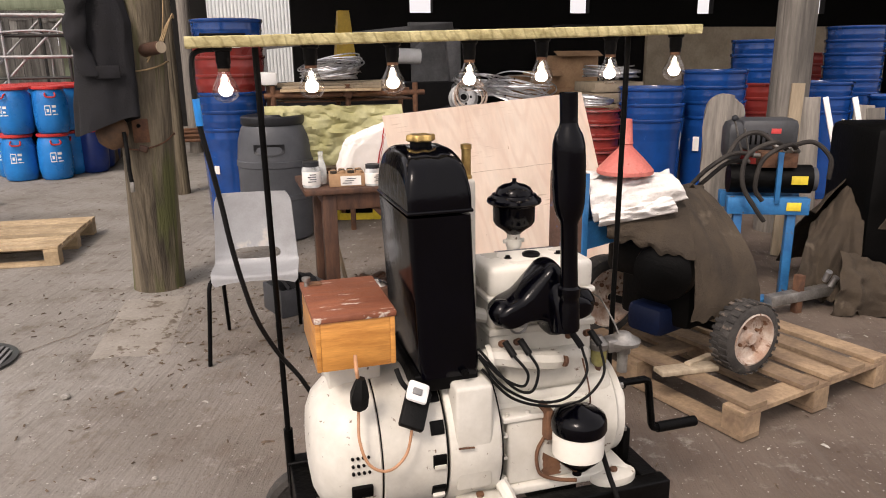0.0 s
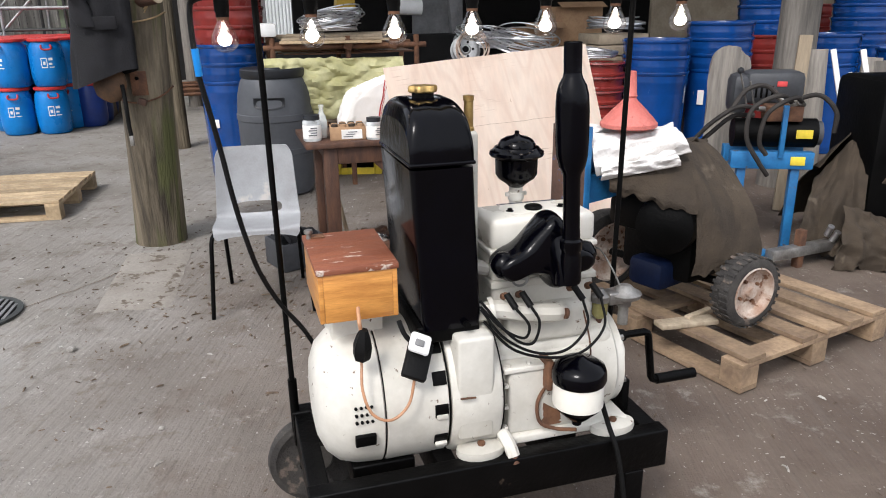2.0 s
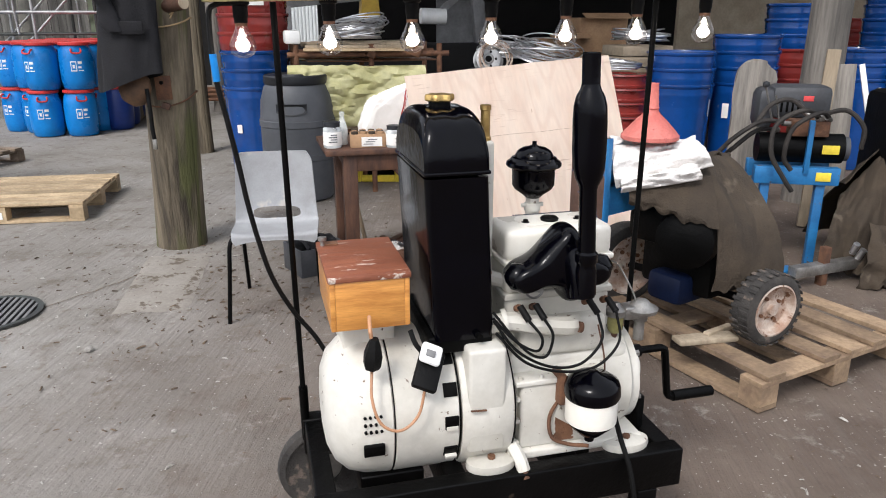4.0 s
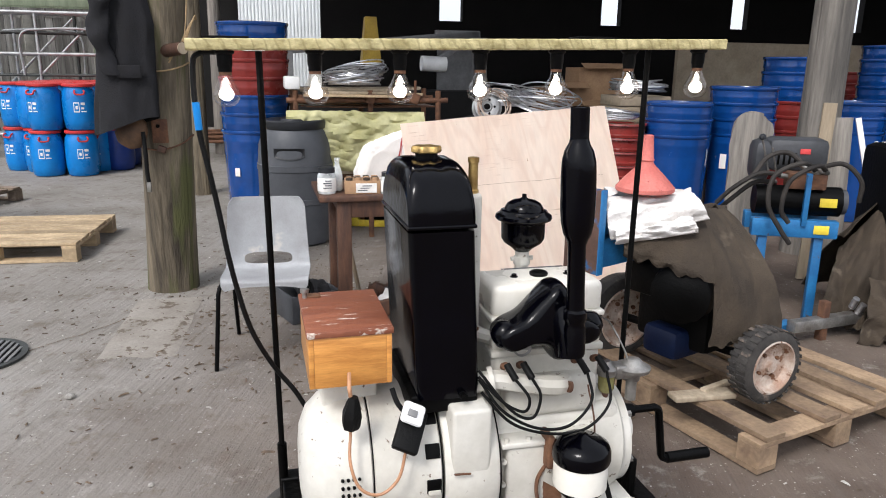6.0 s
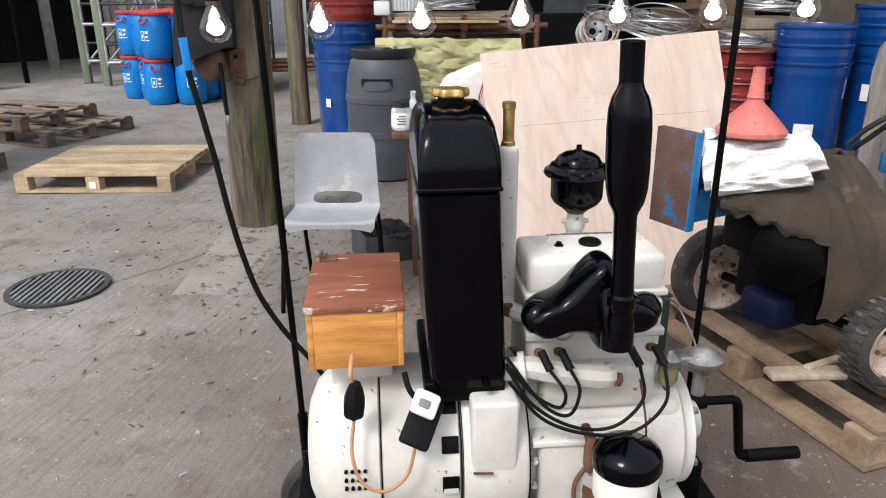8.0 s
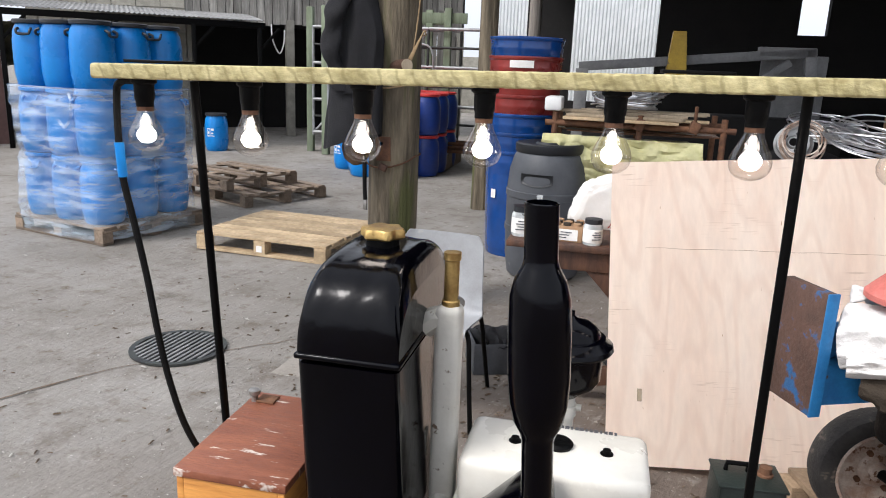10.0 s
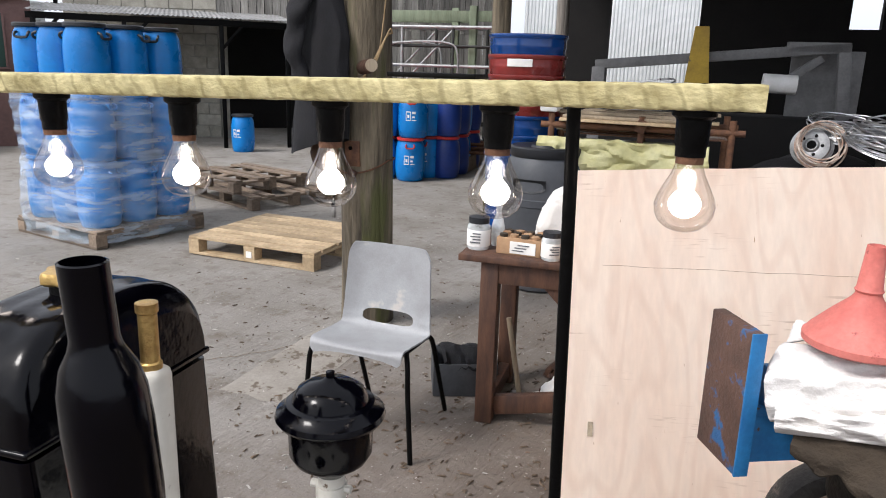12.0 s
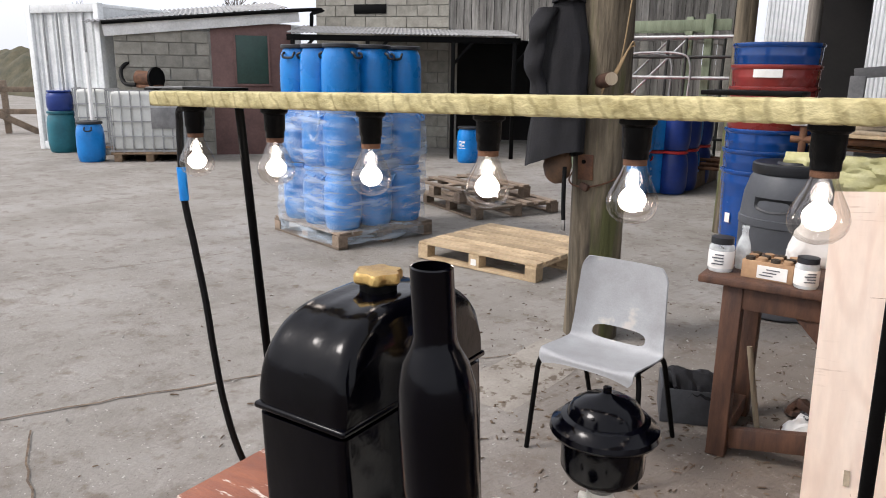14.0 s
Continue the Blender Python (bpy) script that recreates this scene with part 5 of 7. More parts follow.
def build_coat():
    c = thing("hanging_coat", pose(-1.925, 4.315, 1.05, 0, 0, 8), "long dark coat hanging from the thick pole", "coat")

    def cloth(s, t):
        a = 2 * math.pi * s
        ca, sa = math.cos(a), math.sin(a)
        w = 0.020 + 0.100 * min(1, t * 2.2) ** 0.75 + 0.058 * t
        d = 0.045 + 0.050 * t
        deep = 0.10 * math.sin(4 * a + 2.6 * t) + 0.07 * math.sin(7 * a - 3 * t + 1)
        crease = 0.16 * (1 - 2 * abs(noise.noise(Vector((ca * 1.6, sa * 1.6, t * 3.5)))))
        fold = 1 + deep * (0.3 + 0.7 * t) + crease * 0.6
        return Vector((w * ca * (1 + 0.4 * (fold - 1)) + 0.05 - 0.06 * t, d * sa * fold - 0.02, 1.02 - 1.0 * t + (0.05 - 0.02 * sa) * ca * t * t))
    bm = sheet(120, 70, cloth)
    bmesh.ops.remove_doubles(bm, verts=bm.verts, dist=0.0005)
    part("coat_body", bm, M_coat, c)

    def sleeve(a, t):
        q = 2 * math.pi * a
        r = 0.058 - 0.012 * t + 0.010 * math.sin(16 * t + 2 * math.sin(q)) + 0.010 * noise.noise(Vector((math.cos(q), math.sin(q), t * 6)))
        return Vector((-0.035 - 0.045 * math.sin(math.pi * t) + r * math.cos(q), -0.105 - 0.03 * math.sin(math.pi * t) + r * 0.7 * math.sin(q), 0.80 - 0.50 * t))
    part("sleeve", sheet(30, 40, sleeve, thick=0.004), M_coat, c)

    def collar(a, t):
        q = math.pi * (a - 0.5) * 1.5
        return Vector((0.045 + (0.075 + 0.02 * t) * math.sin(q), -0.03 - (0.05 + 0.022 * t) * math.cos(q), 0.98 - 0.15 * t + 0.02 * noise.noise(Vector((a * 5, t * 3, 1)))))
    part("collar", sheet(30, 10, collar, thick=0.006), M_coat, c)
    part("pocket_flap", box((0.055, -0.118, 0.32), (0.13, 0.014, 0.07), 0.006, rot=(4, 0, 6)), M_coat, c)
    b = thing("hanging_bag", pose(-1.94, 4.33, 0.985), "brown and red leather bag hanging under the coat", "bag")
    part("bag_body", lathe([(0, -0.09), (0.05, -0.085), (0.09, -0.04), (0.10, 0.02), (0.085, 0.08), (0.05, 0.13), (0, 0.15)], 20, m=pose(0, 0, 0.03, 0, 32, 0) @ Matrix.Diagonal((0.95, 0.5, 0.85, 1))), M_leather, b)
    part("strap", tube([(0.09, -0.03, 0.05), (0.10, -0.04, -0.08), (0.095, -0.03, -0.18), (0.1, -0.03, -0.24)], 0.012), M_rubber, b, "dark dangling strap with a clip")
    part("clip", box((0.1, -0.03, -0.27), (0.025, 0.012, 0.06), 0.004), M_steel, b)
    r = thing("rope", pose(-1.905, 4.665, 0), "thin twine and wire tied round the leaning pole", "rope")

    def off(z):
        return 0.30 * z / 4.3, -0.44 * z / 4.3

    def loop(z, r0, dip, n=22):
        ox, oy = off(z)
        return [(ox + r0 * math.cos(2 * math.pi * k / n), oy + r0 * math.sin(2 * math.pi * k / n), z - dip * max(0, -math.sin(2 * math.pi * k / n))) for k in range(n + 1)]
    x0, y0 = off(1.0)
    x1, y1 = off(1.45)
    part("wire_loop", tube(loop(0.99, 0.160, 0.07), 0.005, steps=2), M_rust, r)
    part("twine_loop", tube(loop(1.42, 0.158, 0.05), 0.005, steps=2), M_hay, r)
    for k in range(4):
        part("twine_tail", tube([(x1 + 0.10, y1 - 0.13, 1.42 + 0.02 * k), (x1 + 0.16 + 0.01 * k, y1 - 0.15, 1.50), (x1 + 0.20 + 0.02 * k, y1 - 0.12, 1.58 + 0.03 * k), (x1 + 0.23 + 0.01 * k, y1 - 0.09, (1.66 if k else 1.95))], 0.004), M_hay, r)
    part("tag_plate", box((x0 + 0.035, y0 - 0.152, 1.03), (0.090, 0.012, 0.14), 0.004, rot=(5, 0, 14)), M_rust, r, "rusty plate nailed under the wire")
    part("bolt_hole", rod((x0 + 0.03, y0 - 0.160, 1.06), (x0 + 0.03, y0 - 0.169, 1.06), 0.011), M_blackmatt, r)
    part("wood_peg", box((x0 + 0.045, y0 - 0.165, 0.925), (0.05, 0.03, 0.04), 0.008, rot=(0, 20, 10)), M_table, r)
    log = part("log_stub", rod((x1 + 0.07, y1 - 0.10, 1.485), (x1 + 0.215, y1 - 0.20, 1.50), 0.038, 0.035, seg=18), M_table, r, "short log tied to the pole")
    part("sawn_end", rod((x1 + 0.2145, y1 - 0.1995, 1.50), (x1 + 0.219, y1 - 0.2025, 1.5004), 0.032, seg=18), M_board, log, "pale sawn end")


build_coat()

# ---------- pallets ----------


def build_pallet(name, m, mat, label, length=1.2, depth=1.0, boards=7, skip=(), gap_boards=False, group="pallets"):
    """length runs along local x; deck boards run along x over three bearers of blocks."""
    p = thing(name, m, label, "pallet", group)
    rnd = random.Random(label)
    deck = None
    step = depth / boards
    for k in range(boards):
        if k in skip:
            continue
        y = -depth / 2 + step * (k + 0.5)
        if deck is None:
            deck = part("deck_board", box((0, 0, 0), (length, step * (0.62 if gap_boards else 0.84), 0.02), 0.002), mat, p, smooth=0, m=pose(0, y, 0.134))
        else:
            again("deck_board", deck, p, pose(rnd.uniform(-0.006, 0.006), y, 0.134, 0, 0, rnd.uniform(-0.5, 0.5)))
    cross = part("cross_board", box((0, 0, 0), (0.10, depth, 0.02), 0.002), mat, p, smooth=0, m=pose(-length / 2 + 0.05, 0, 0.112))
    again("cross_board", cross, p, pose(0, 0, 0.112))
    again("cross_board", cross, p, pose(length / 2 - 0.05, 0, 0.112))
    block = part("block", box((0, 0, 0), (0.10, 0.10, 0.08), 0.003), mat, p, smooth=0, m=pose(-length / 2 + 0.05, -depth / 2 + 0.05, 0.062))
    for x in (-length / 2 + 0.05, 0, length / 2 - 0.05):
        for y in (-depth / 2 + 0.05, 0, depth / 2 - 0.05):
            if x > -length / 2 + 0.06 or y > -depth / 2 + 0.06:
                again("block", block, p, pose(x, y, 0.062))
    base = part("base_board", box((0, 0, 0), (length, 0.10, 0.02), 0.002), mat, p, smooth=0, m=pose(0, -depth / 2 + 0.05, 0.012))
    again("base_board", base, p, pose(0, 0, 0.012))
    again("base_board", base, p, pose(0, depth / 2 - 0.05, 0.012))
    return p


def towards(x, y, turn, dx, dy):
    """A place dx along and dy across from a corner, in directions turned by that many degrees."""
    a = radians(turn)
    return x + dx * math.cos(a) - dy * math.sin(a), y + dx * math.sin(a) + dy * math.cos(a)


px, py = towards(-2.836, 5.137, 13.0, -0.577, 0.525)
new_pallet = build_pallet("pallet", pose(px, py, 0, 0, 0, 13.0), M_pallet, "clean pale timber pallet lying on the concrete", 1.154, 1.05, 9)
part("paper_tag", box((0, -0.528, 0.062), (0.05, 0.004, 0.05)), M_label, new_pallet)
build_pallet("pallet", pose(-5.40, 6.95, 0, 0, 0, -9), M_oldpallet, "old grey broken pallet under another", 1.2, 1.1, 7, (2,), True)
build_pallet("pallet", pose(-5.62, 6.80, 0.148, 0, 0, -4), M_oldpallet, "old dark pallet with missing boards on top of another", 1.1, 1.0, 7, (1, 4), True)
build_pallet("pallet", pose(1.235, 3.42, 0, 0, 0, -58), M_midpallet, "worn open pallet carrying the log splitter wheels", 1.2, 0.97, 6, (1,), True)

# ---------- drums and barrels ----------


def steel_drum(colour, lidded=False):
    prof = [(0, 0.01), (0.235, 0.01), (0.245, 0.0), (0.25, 0.012), (0.262, 0.30), (0.268, 0.32), (0.266, 0.34), (0.276, 0.60), (0.284, 0.76), (0.290, 0.775), (0.288, 0.79), (0.290, 0.835), (0.297, 0.842), (0.302, 0.855), (0.300, 0.868), (0.291, 0.870), (0.286, 0.862), (0.284, 0.78), (0.255, 0.06), (0, 0.05)]
    return lathe(prof, 36), colour


drum_mesh = {}


def drum(x, y, z, mat, label, tag=None, group="nested drums"):
    """A tapered steel drum; nested ones stand in one another."""
    d = thing("steel_drum", pose(x, y, z, 0, 0, (x * 977 + z * 331) % 360), label, "drum", group)
    if mat.name in drum_mesh:
        again("drum_shell", drum_mesh[mat.name], d, Matrix())
    else:
        drum_mesh[mat.name] = part("drum_shell", steel_drum(mat)[0], mat, d)
    if tag:
        ang, hz, w, h = tag
        turn = (x * 977 + z * 331) % 360
        a0 = math.radians(ang - turn)
        rr = 0.262 + 0.035 * hz / 0.87 + 0.0035

        def curve(s, t):
            a = a0 + (s - 0.5) * w / rr
            return Vector((rr * math.cos(a), rr * math.sin(a), hz + h * (t - 0.5)))
        part("paper_label", sheet(8, 2, curve), M_label, d)
    return d


def nest(x, y, colours, z0=0.0, tags=None, step=0.135):
    for k, (mat, word) in enumerate(colours):
        drum(x, y, z0 + step * k + 0.001, mat, word, (tags or {}).get(k))


BL, RD, GR = (M_bluedrum, "glossy blue tapered steel drum nested in a stack"), (M_reddrum, "dark red tapered steel drum nested in a stack"), (M_greendrum, "green tapered steel drum among blue ones")
nest(-1.90, 6.50, [BL, BL, BL, RD, RD, RD, BL], tags={0: (250, 0.52, 0.05, 0.07), 5: (288, 0.81, 0.19, 0.055)}, step=0.147)
nest(1.79, 6.87, [BL, BL, BL], tags={0: (262, 0.36, 0.14, 0.10)})
nest(2.42, 7.12, [BL, BL, BL, BL], tags={0: (228, 0.62, 0.06, 0.13)})
nest(3.04, 7.62, [RD, RD, RD, BL, BL, BL])
nest(3.64, 7.62, [BL, BL, BL])
nest(4.28, 8.32, [BL, BL, BL, BL, BL, BL, BL])
nest(4.78, 10.0, [RD, RD, RD, RD, RD])
nest(4.72, 9.2, [GR, GR, GR])
nest(4.35, 7.45, [BL, BL])
nest(3.62, 9.0, [BL, BL, BL, BL, BL])


def build_grey_barrel():
    b = thing("plastic_barrel", pose(-1.43, 5.99, 0, 0, 0, 6) @ Matrix.Diagonal((1.08, 1.08, 1.0, 1)), "grey plastic barrel with a black screw lid", "barrel")
    part("barrel_body", lathe([(0, 0), (0.22, 0), (0.245, 0.02), (0.265, 0.16), (0.272, 0.34), (0.278, 0.345), (0.278, 0.385), (0.272, 0.39), (0.274, 0.60), (0.280, 0.605), (0.280, 0.65), (0.274, 0.655), (0.262, 0.80), (0.235, 0.90), (0.215, 0.93), (0, 0.93)], 44), M_greybarrel, b)
    part("barrel_lid", lathe([(0, 0.925), (0.225, 0.925), (0.232, 0.935), (0.232, 0.985), (0.222, 0.995), (0.10, 0.985), (0.09, 1.0), (0, 1.0)], 40), M_blacklid, b)

    def handle(s, t):
        a = math.radians(-90) + (s - 0.5) * 0.85
        x = 2 * s - 1
        r = 0.266 - 0.022 * (1 - x ** 4) * math.sin(math.pi * t)
        return Vector((r * math.cos(a), r * math.sin(a), 0.745 + 0.09 * (t - 0.5) * (1 - 0.5 * x * x * (t < 0.5)))) + Vector((0, -0.0105, 0))
    part("hand_recess", sheet(18, 10, handle), M_blacklid, b, "moulded hand recess")


build_grey_barrel()


def small_barrel_mesh(r, h):
    return lathe([(0, 0), (r * 0.82, 0), (r * 0.9, h * 0.03), (r * 0.99, h * 0.2), (r, h * 0.4), (r * 0.99, h * 0.68), (r * 0.92, h * 0.84), (r * 0.80, h * 0.92), (r * 0.80, h * 0.95), (0, h * 0.95)], 26)


keg = {}


def barrel(x, y, z, r, h, body, lid, label, group, turn=0.0, handles=True, print_=False):
    b = thing("plastic_barrel", pose(x, y, z, 0, 0, turn), label, "barrel", group)
    key = (r, h, body.name)
    if key not in keg:
        keg[key] = part("barrel_body", small_barrel_mesh(r, h), body, b)
    else:
        again("barrel_body", keg[key], b, Matrix())
    key = (r, h, lid.name, "lid")
    if key not in keg:
        keg[key] = part("lid", lathe([(0, h * 0.93), (r * 0.88, h * 0.93), (r * 0.93, h * 0.945), (r * 0.93, h * 0.985), (r * 0.88, h), (0, h * 0.99)], 26), lid, b)
    else:
        again("lid", keg[key], b, Matrix())
    if handles:
        key = (r, h, lid.name, "grip")
        for s in (0, 1):
            if key not in keg:
                keg[key] = part("grip", tube([(-0.05, -r * 0.90, h * 0.86), (-0.055, -r * 1.08, h * 0.83), (-0.04, -r * 1.10, h * 0.78), (0.04, -r * 1.10, h * 0.78), (0.055, -r * 1.08, h * 0.83), (0.05, -r * 0.90, h * 0.86)], 0.011, seg=6, steps=4), lid, b)
            else:
                again("grip", keg[key], b, pose(0, 0, 0, 0, 0, 180 * s))
    if print_:
        key = (r, h, "print")
        if key not in keg:
            bm = bmesh.new()
            rr = r * 1.004
            for k, (a0, w, z0, hh) in enumerate(((-0.40, 0.04, 0.40, 0.20), (-0.10, 0.04, 0.40, 0.20), (-0.40, 0.34, 0.585, 0.022), (-0.40, 0.34, 0.395, 0.022), (0.02, 0.24, 0.55, 0.055), (-0.29, 0.13, 0.46, 0.07), (0.02, 0.18, 0.46, 0.04), (0.02, 0.3, 0.40, 0.02))):
                sheet(5, 1, lambda s, t: Vector((rr * math.sin(a0 + w * s), -rr * math.cos(a0 + w * s), h * (z0 + hh * t))), bm)
            keg[key] = part("printed_marks", bm, M_label, b)
        else:
            again("printed_marks", keg[key], b, Matrix())
    return b


# red-lidded kegs in two tiers by the gates
rk = random.Random(11)
front = ((-5.05, 9.16), (-5.44, 9.06), (-5.74, 9.38), (-6.06, 9.50))
for tier in (0, 1):
    for i, (fx, fy) in enumerate(front):
        for j in range(4):
            if tier == 0 and 0 < j < 3 and i in (1, 2):
                continue
            barrel(fx - 0.03 * j + rk.uniform(-0.02, 0.02), fy + 0.42 * j + rk.uniform(-0.02, 0.02), 0.572 * tier + 0.002, 0.198, 0.567, M_blueplastic, M_redlid,
                   "bright blue plastic keg with a red lid in a stack", "red-lidded kegs", rk.uniform(-25, 25) + 15, True, True)
for i, (x, y) in enumerate(((-4.86, 9.72), (-4.98, 10.14), (-5.22, 10.82), (-5.62, 10.88))):
    for tier in (0, 1):
        barrel(x, y, 0.572 * tier + 0.002, 0.198, 0.567, M_navyplastic, M_redlid, "dark blue plastic keg with a red lid in shade", "red-lidded kegs", 30 * i, False)
barrel(-8.92, 9.58, 0, 0.19, 0.62, M_blueplastic, M_blacklid, "lone blue plastic barrel under the lean-to", "loose barrels", 20, False, True)
barrel(-12.25, 4.25, 0, 0.22, 0.66, M_blueplastic, M_blacklid, "short blue plastic barrel beside the tank cages", "loose barrels", 70)
barrel(-14.0, 4.18, 0, 0.25, 0.74, M_teal, M_teal, "teal plastic barrel with another standing on it", "loose barrels", 10, False)
barrel(-14.0, 4.18, 0.742, 0.22, 0.36, M_navyplastic, M_navyplastic, "blue plastic tub standing on a teal barrel", "loose barrels", 10, False)


def build_wrapped_stack():
    cx, cy, turn = -5.14, 4.955, 4.0
    p = build_pallet("pallet", pose(cx, cy, 0, 0, 0, turn), M_oldpallet, "dark pallet under the wrapped drums", 1.1, 1.08, 7)
    rnd = random.Random(3)
    for tier in range(3):
        for i in range(3):
            for j in range(3):
                x, y = towards(cx, cy, turn, (i - 1) * 0.345, (j - 1) * 0.345)
                barrel(x, y, 0.146 + 0.535 * tier, 0.168, 0.53, M_blueplastic, M_blacklid if tier == 2 else M_blueplastic,
                       "bright blue plastic drum with a black lid on the wrapped stack" if tier == 2 else "bright blue plastic drum wrapped in stretch film", "wrapped drums", rnd.choice((0, 90)) + rnd.uniform(-18, 18) + 20)
    w = thing("stretch_wrap", pose(cx, cy, 0.03, 0, 0, turn), "shiny clear stretch film round two tiers of drums", "plastic wrap")

    def film(s, t):
        a = 2 * math.pi * s
        c, d = math.cos(a), math.sin(a)
        r = 0.562 / max(abs(c) ** 6 + abs(d) ** 6, 1e-6) ** (1 / 6)
        z = 1.20 * t
        tuck = 0.012 * math.sin(3 * a + 9 * t) + 0.018 * noise.noise(Vector((c * 5, d * 5, t * 16)))
        waist = -0.02 * math.exp(-((z - 0.65) / 0.06) ** 2)
        return Vector(((r + tuck + waist) * c, (r + tuck + waist) * d, z))
    bm = sheet(160, 60, film)
    part("film", bm, M_wrap, w)
    part("loose_tail", tube([(0.30, -0.55, 1.16), (0.38, -0.60, 1.10), (0.36, -0.60, 0.98), (0.26, -0.58, 0.90), (0.16, -0.56, 0.95)], 0.012), M_wrap, w)


build_wrapped_stack()

# ---------- log splitter on the pallet ----------


def wheel(parent, m, r, w, tread=True):
    t = part("wheel", lathe([(r * 0.70, -w * 0.42), (r * 0.745, -w * 0.5), (r * 0.86, -w * 0.5), (r * 0.965, -w * 0.40), (r, -w * 0.2), (r, w * 0.2), (r * 0.965, w * 0.40), (r * 0.86, w * 0.5), (r * 0.745, w * 0.5), (r * 0.70, w * 0.42)], 44), M_tyre, parent, "dusty pneumatic tyre", m=m)
    part("rim", lathe([(r * 0.70, w * 0.40), (r * 0.735, w * 0.50), (r * 0.69, w * 0.52), (r * 0.65, w * 0.32), (r * 0.60, w * 0.16), (r * 0.30, w * 0.12), (r * 0.26, w * 0.22), (r * 0.16, w * 0.24), (r * 0.15, w * 0.40), (0, w * 0.42)], 40), M_rimpaint, t, "rusty white wheel rim")
    for k in range(4):
        a = k * math.pi / 2 + 0.5
        part("wheel_nut", rod((r * 0.34 * math.cos(a), r * 0.34 * math.sin(a), w * 0.12), (r * 0.34 * math.cos(a), r * 0.34 * math.sin(a), w * 0.24), r * 0.05, seg=6), M_rust, t)
    if tread:
        n = 30
        lug = None
        for k in range(n):
            for s in (-1, 1):
                q = pose(0, 0, 0, 0, 0, 360 * (k + 0.25 * s) / n)
                if lug is None:
                    lug = part("tread_lug", box((r * 1.0, 0, 0), (r * 0.035, r * 0.11, w * 0.42), 0.002), M_tyre, t, m=q @ pose(0, 0, -w * 0.24))
                else:
                    again("tread_lug", lug, t, q @ pose(0, 0, s * w * 0.24))
    return t


M_rimpaint = material("rusty_white_rim", (0.58, 0.52, 0.46), (0.34, 0.22, 0.16), 14, 0.6, 0.2, bump=0.3, spots=(0.18, 0.09, 0.05), spot_scale=18, spot_at=0.58)


M_darkblue = material("dark_blue_enamel", (0.004, 0.010, 0.035), (0.003, 0.006, 0.02), 6, 0.5, spec=0.15)


def facing(x, y, z, turn):
    """Axle pose: local z points level, turned from +x."""
    return pose(x, y, z) @ pose(0, 0, 0, 0, 0, turn) @ pose(0, 0, 0, 0, 90, 0)


def crumple(p0, p1, q0, q1, bulge, seed):
    """Cloth with folds that run along its length, as a bunched rag lies."""
    p0, p1, q0, q1, bulge = (Vector(q) for q in (p0, p1, q0, q1, bulge))

    def place(s, t):
        base = p0.lerp(p1, s).lerp(q0.lerp(q1, s), t) + bulge * math.sin(math.pi * t) ** 0.7
        f = t + 0.16 * noise.noise(Vector((s * 2.6, t * 2, seed))) + 0.12 * s * math.sin(4 * s + seed)
        ridge = math.sin(math.pi * 3.4 * f) ** 2 * (0.6 + 0.7 * noise.noise(Vector((s * 4, t * 3, seed + 4))))
        crease = 1 - abs(noise.noise(Vector((s * 5, t * 6, seed + 2)))) * 2
        ridge *= min(1.0, 5 * s, 4 * (1 - s))
        base += Vector((0, -0.8, 0.45)) * (0.015 * ridge * math.sin(math.pi * min(1, t + 0.08)) + 0.004 * crease + 0.022 * noise.noise(Vector((s * 6, t * 5, seed))) + 0.003 * noise.noise(Vector((s * 30, t * 26, seed))))
        return base
    return sheet(80, 60, place, thick=0.005)


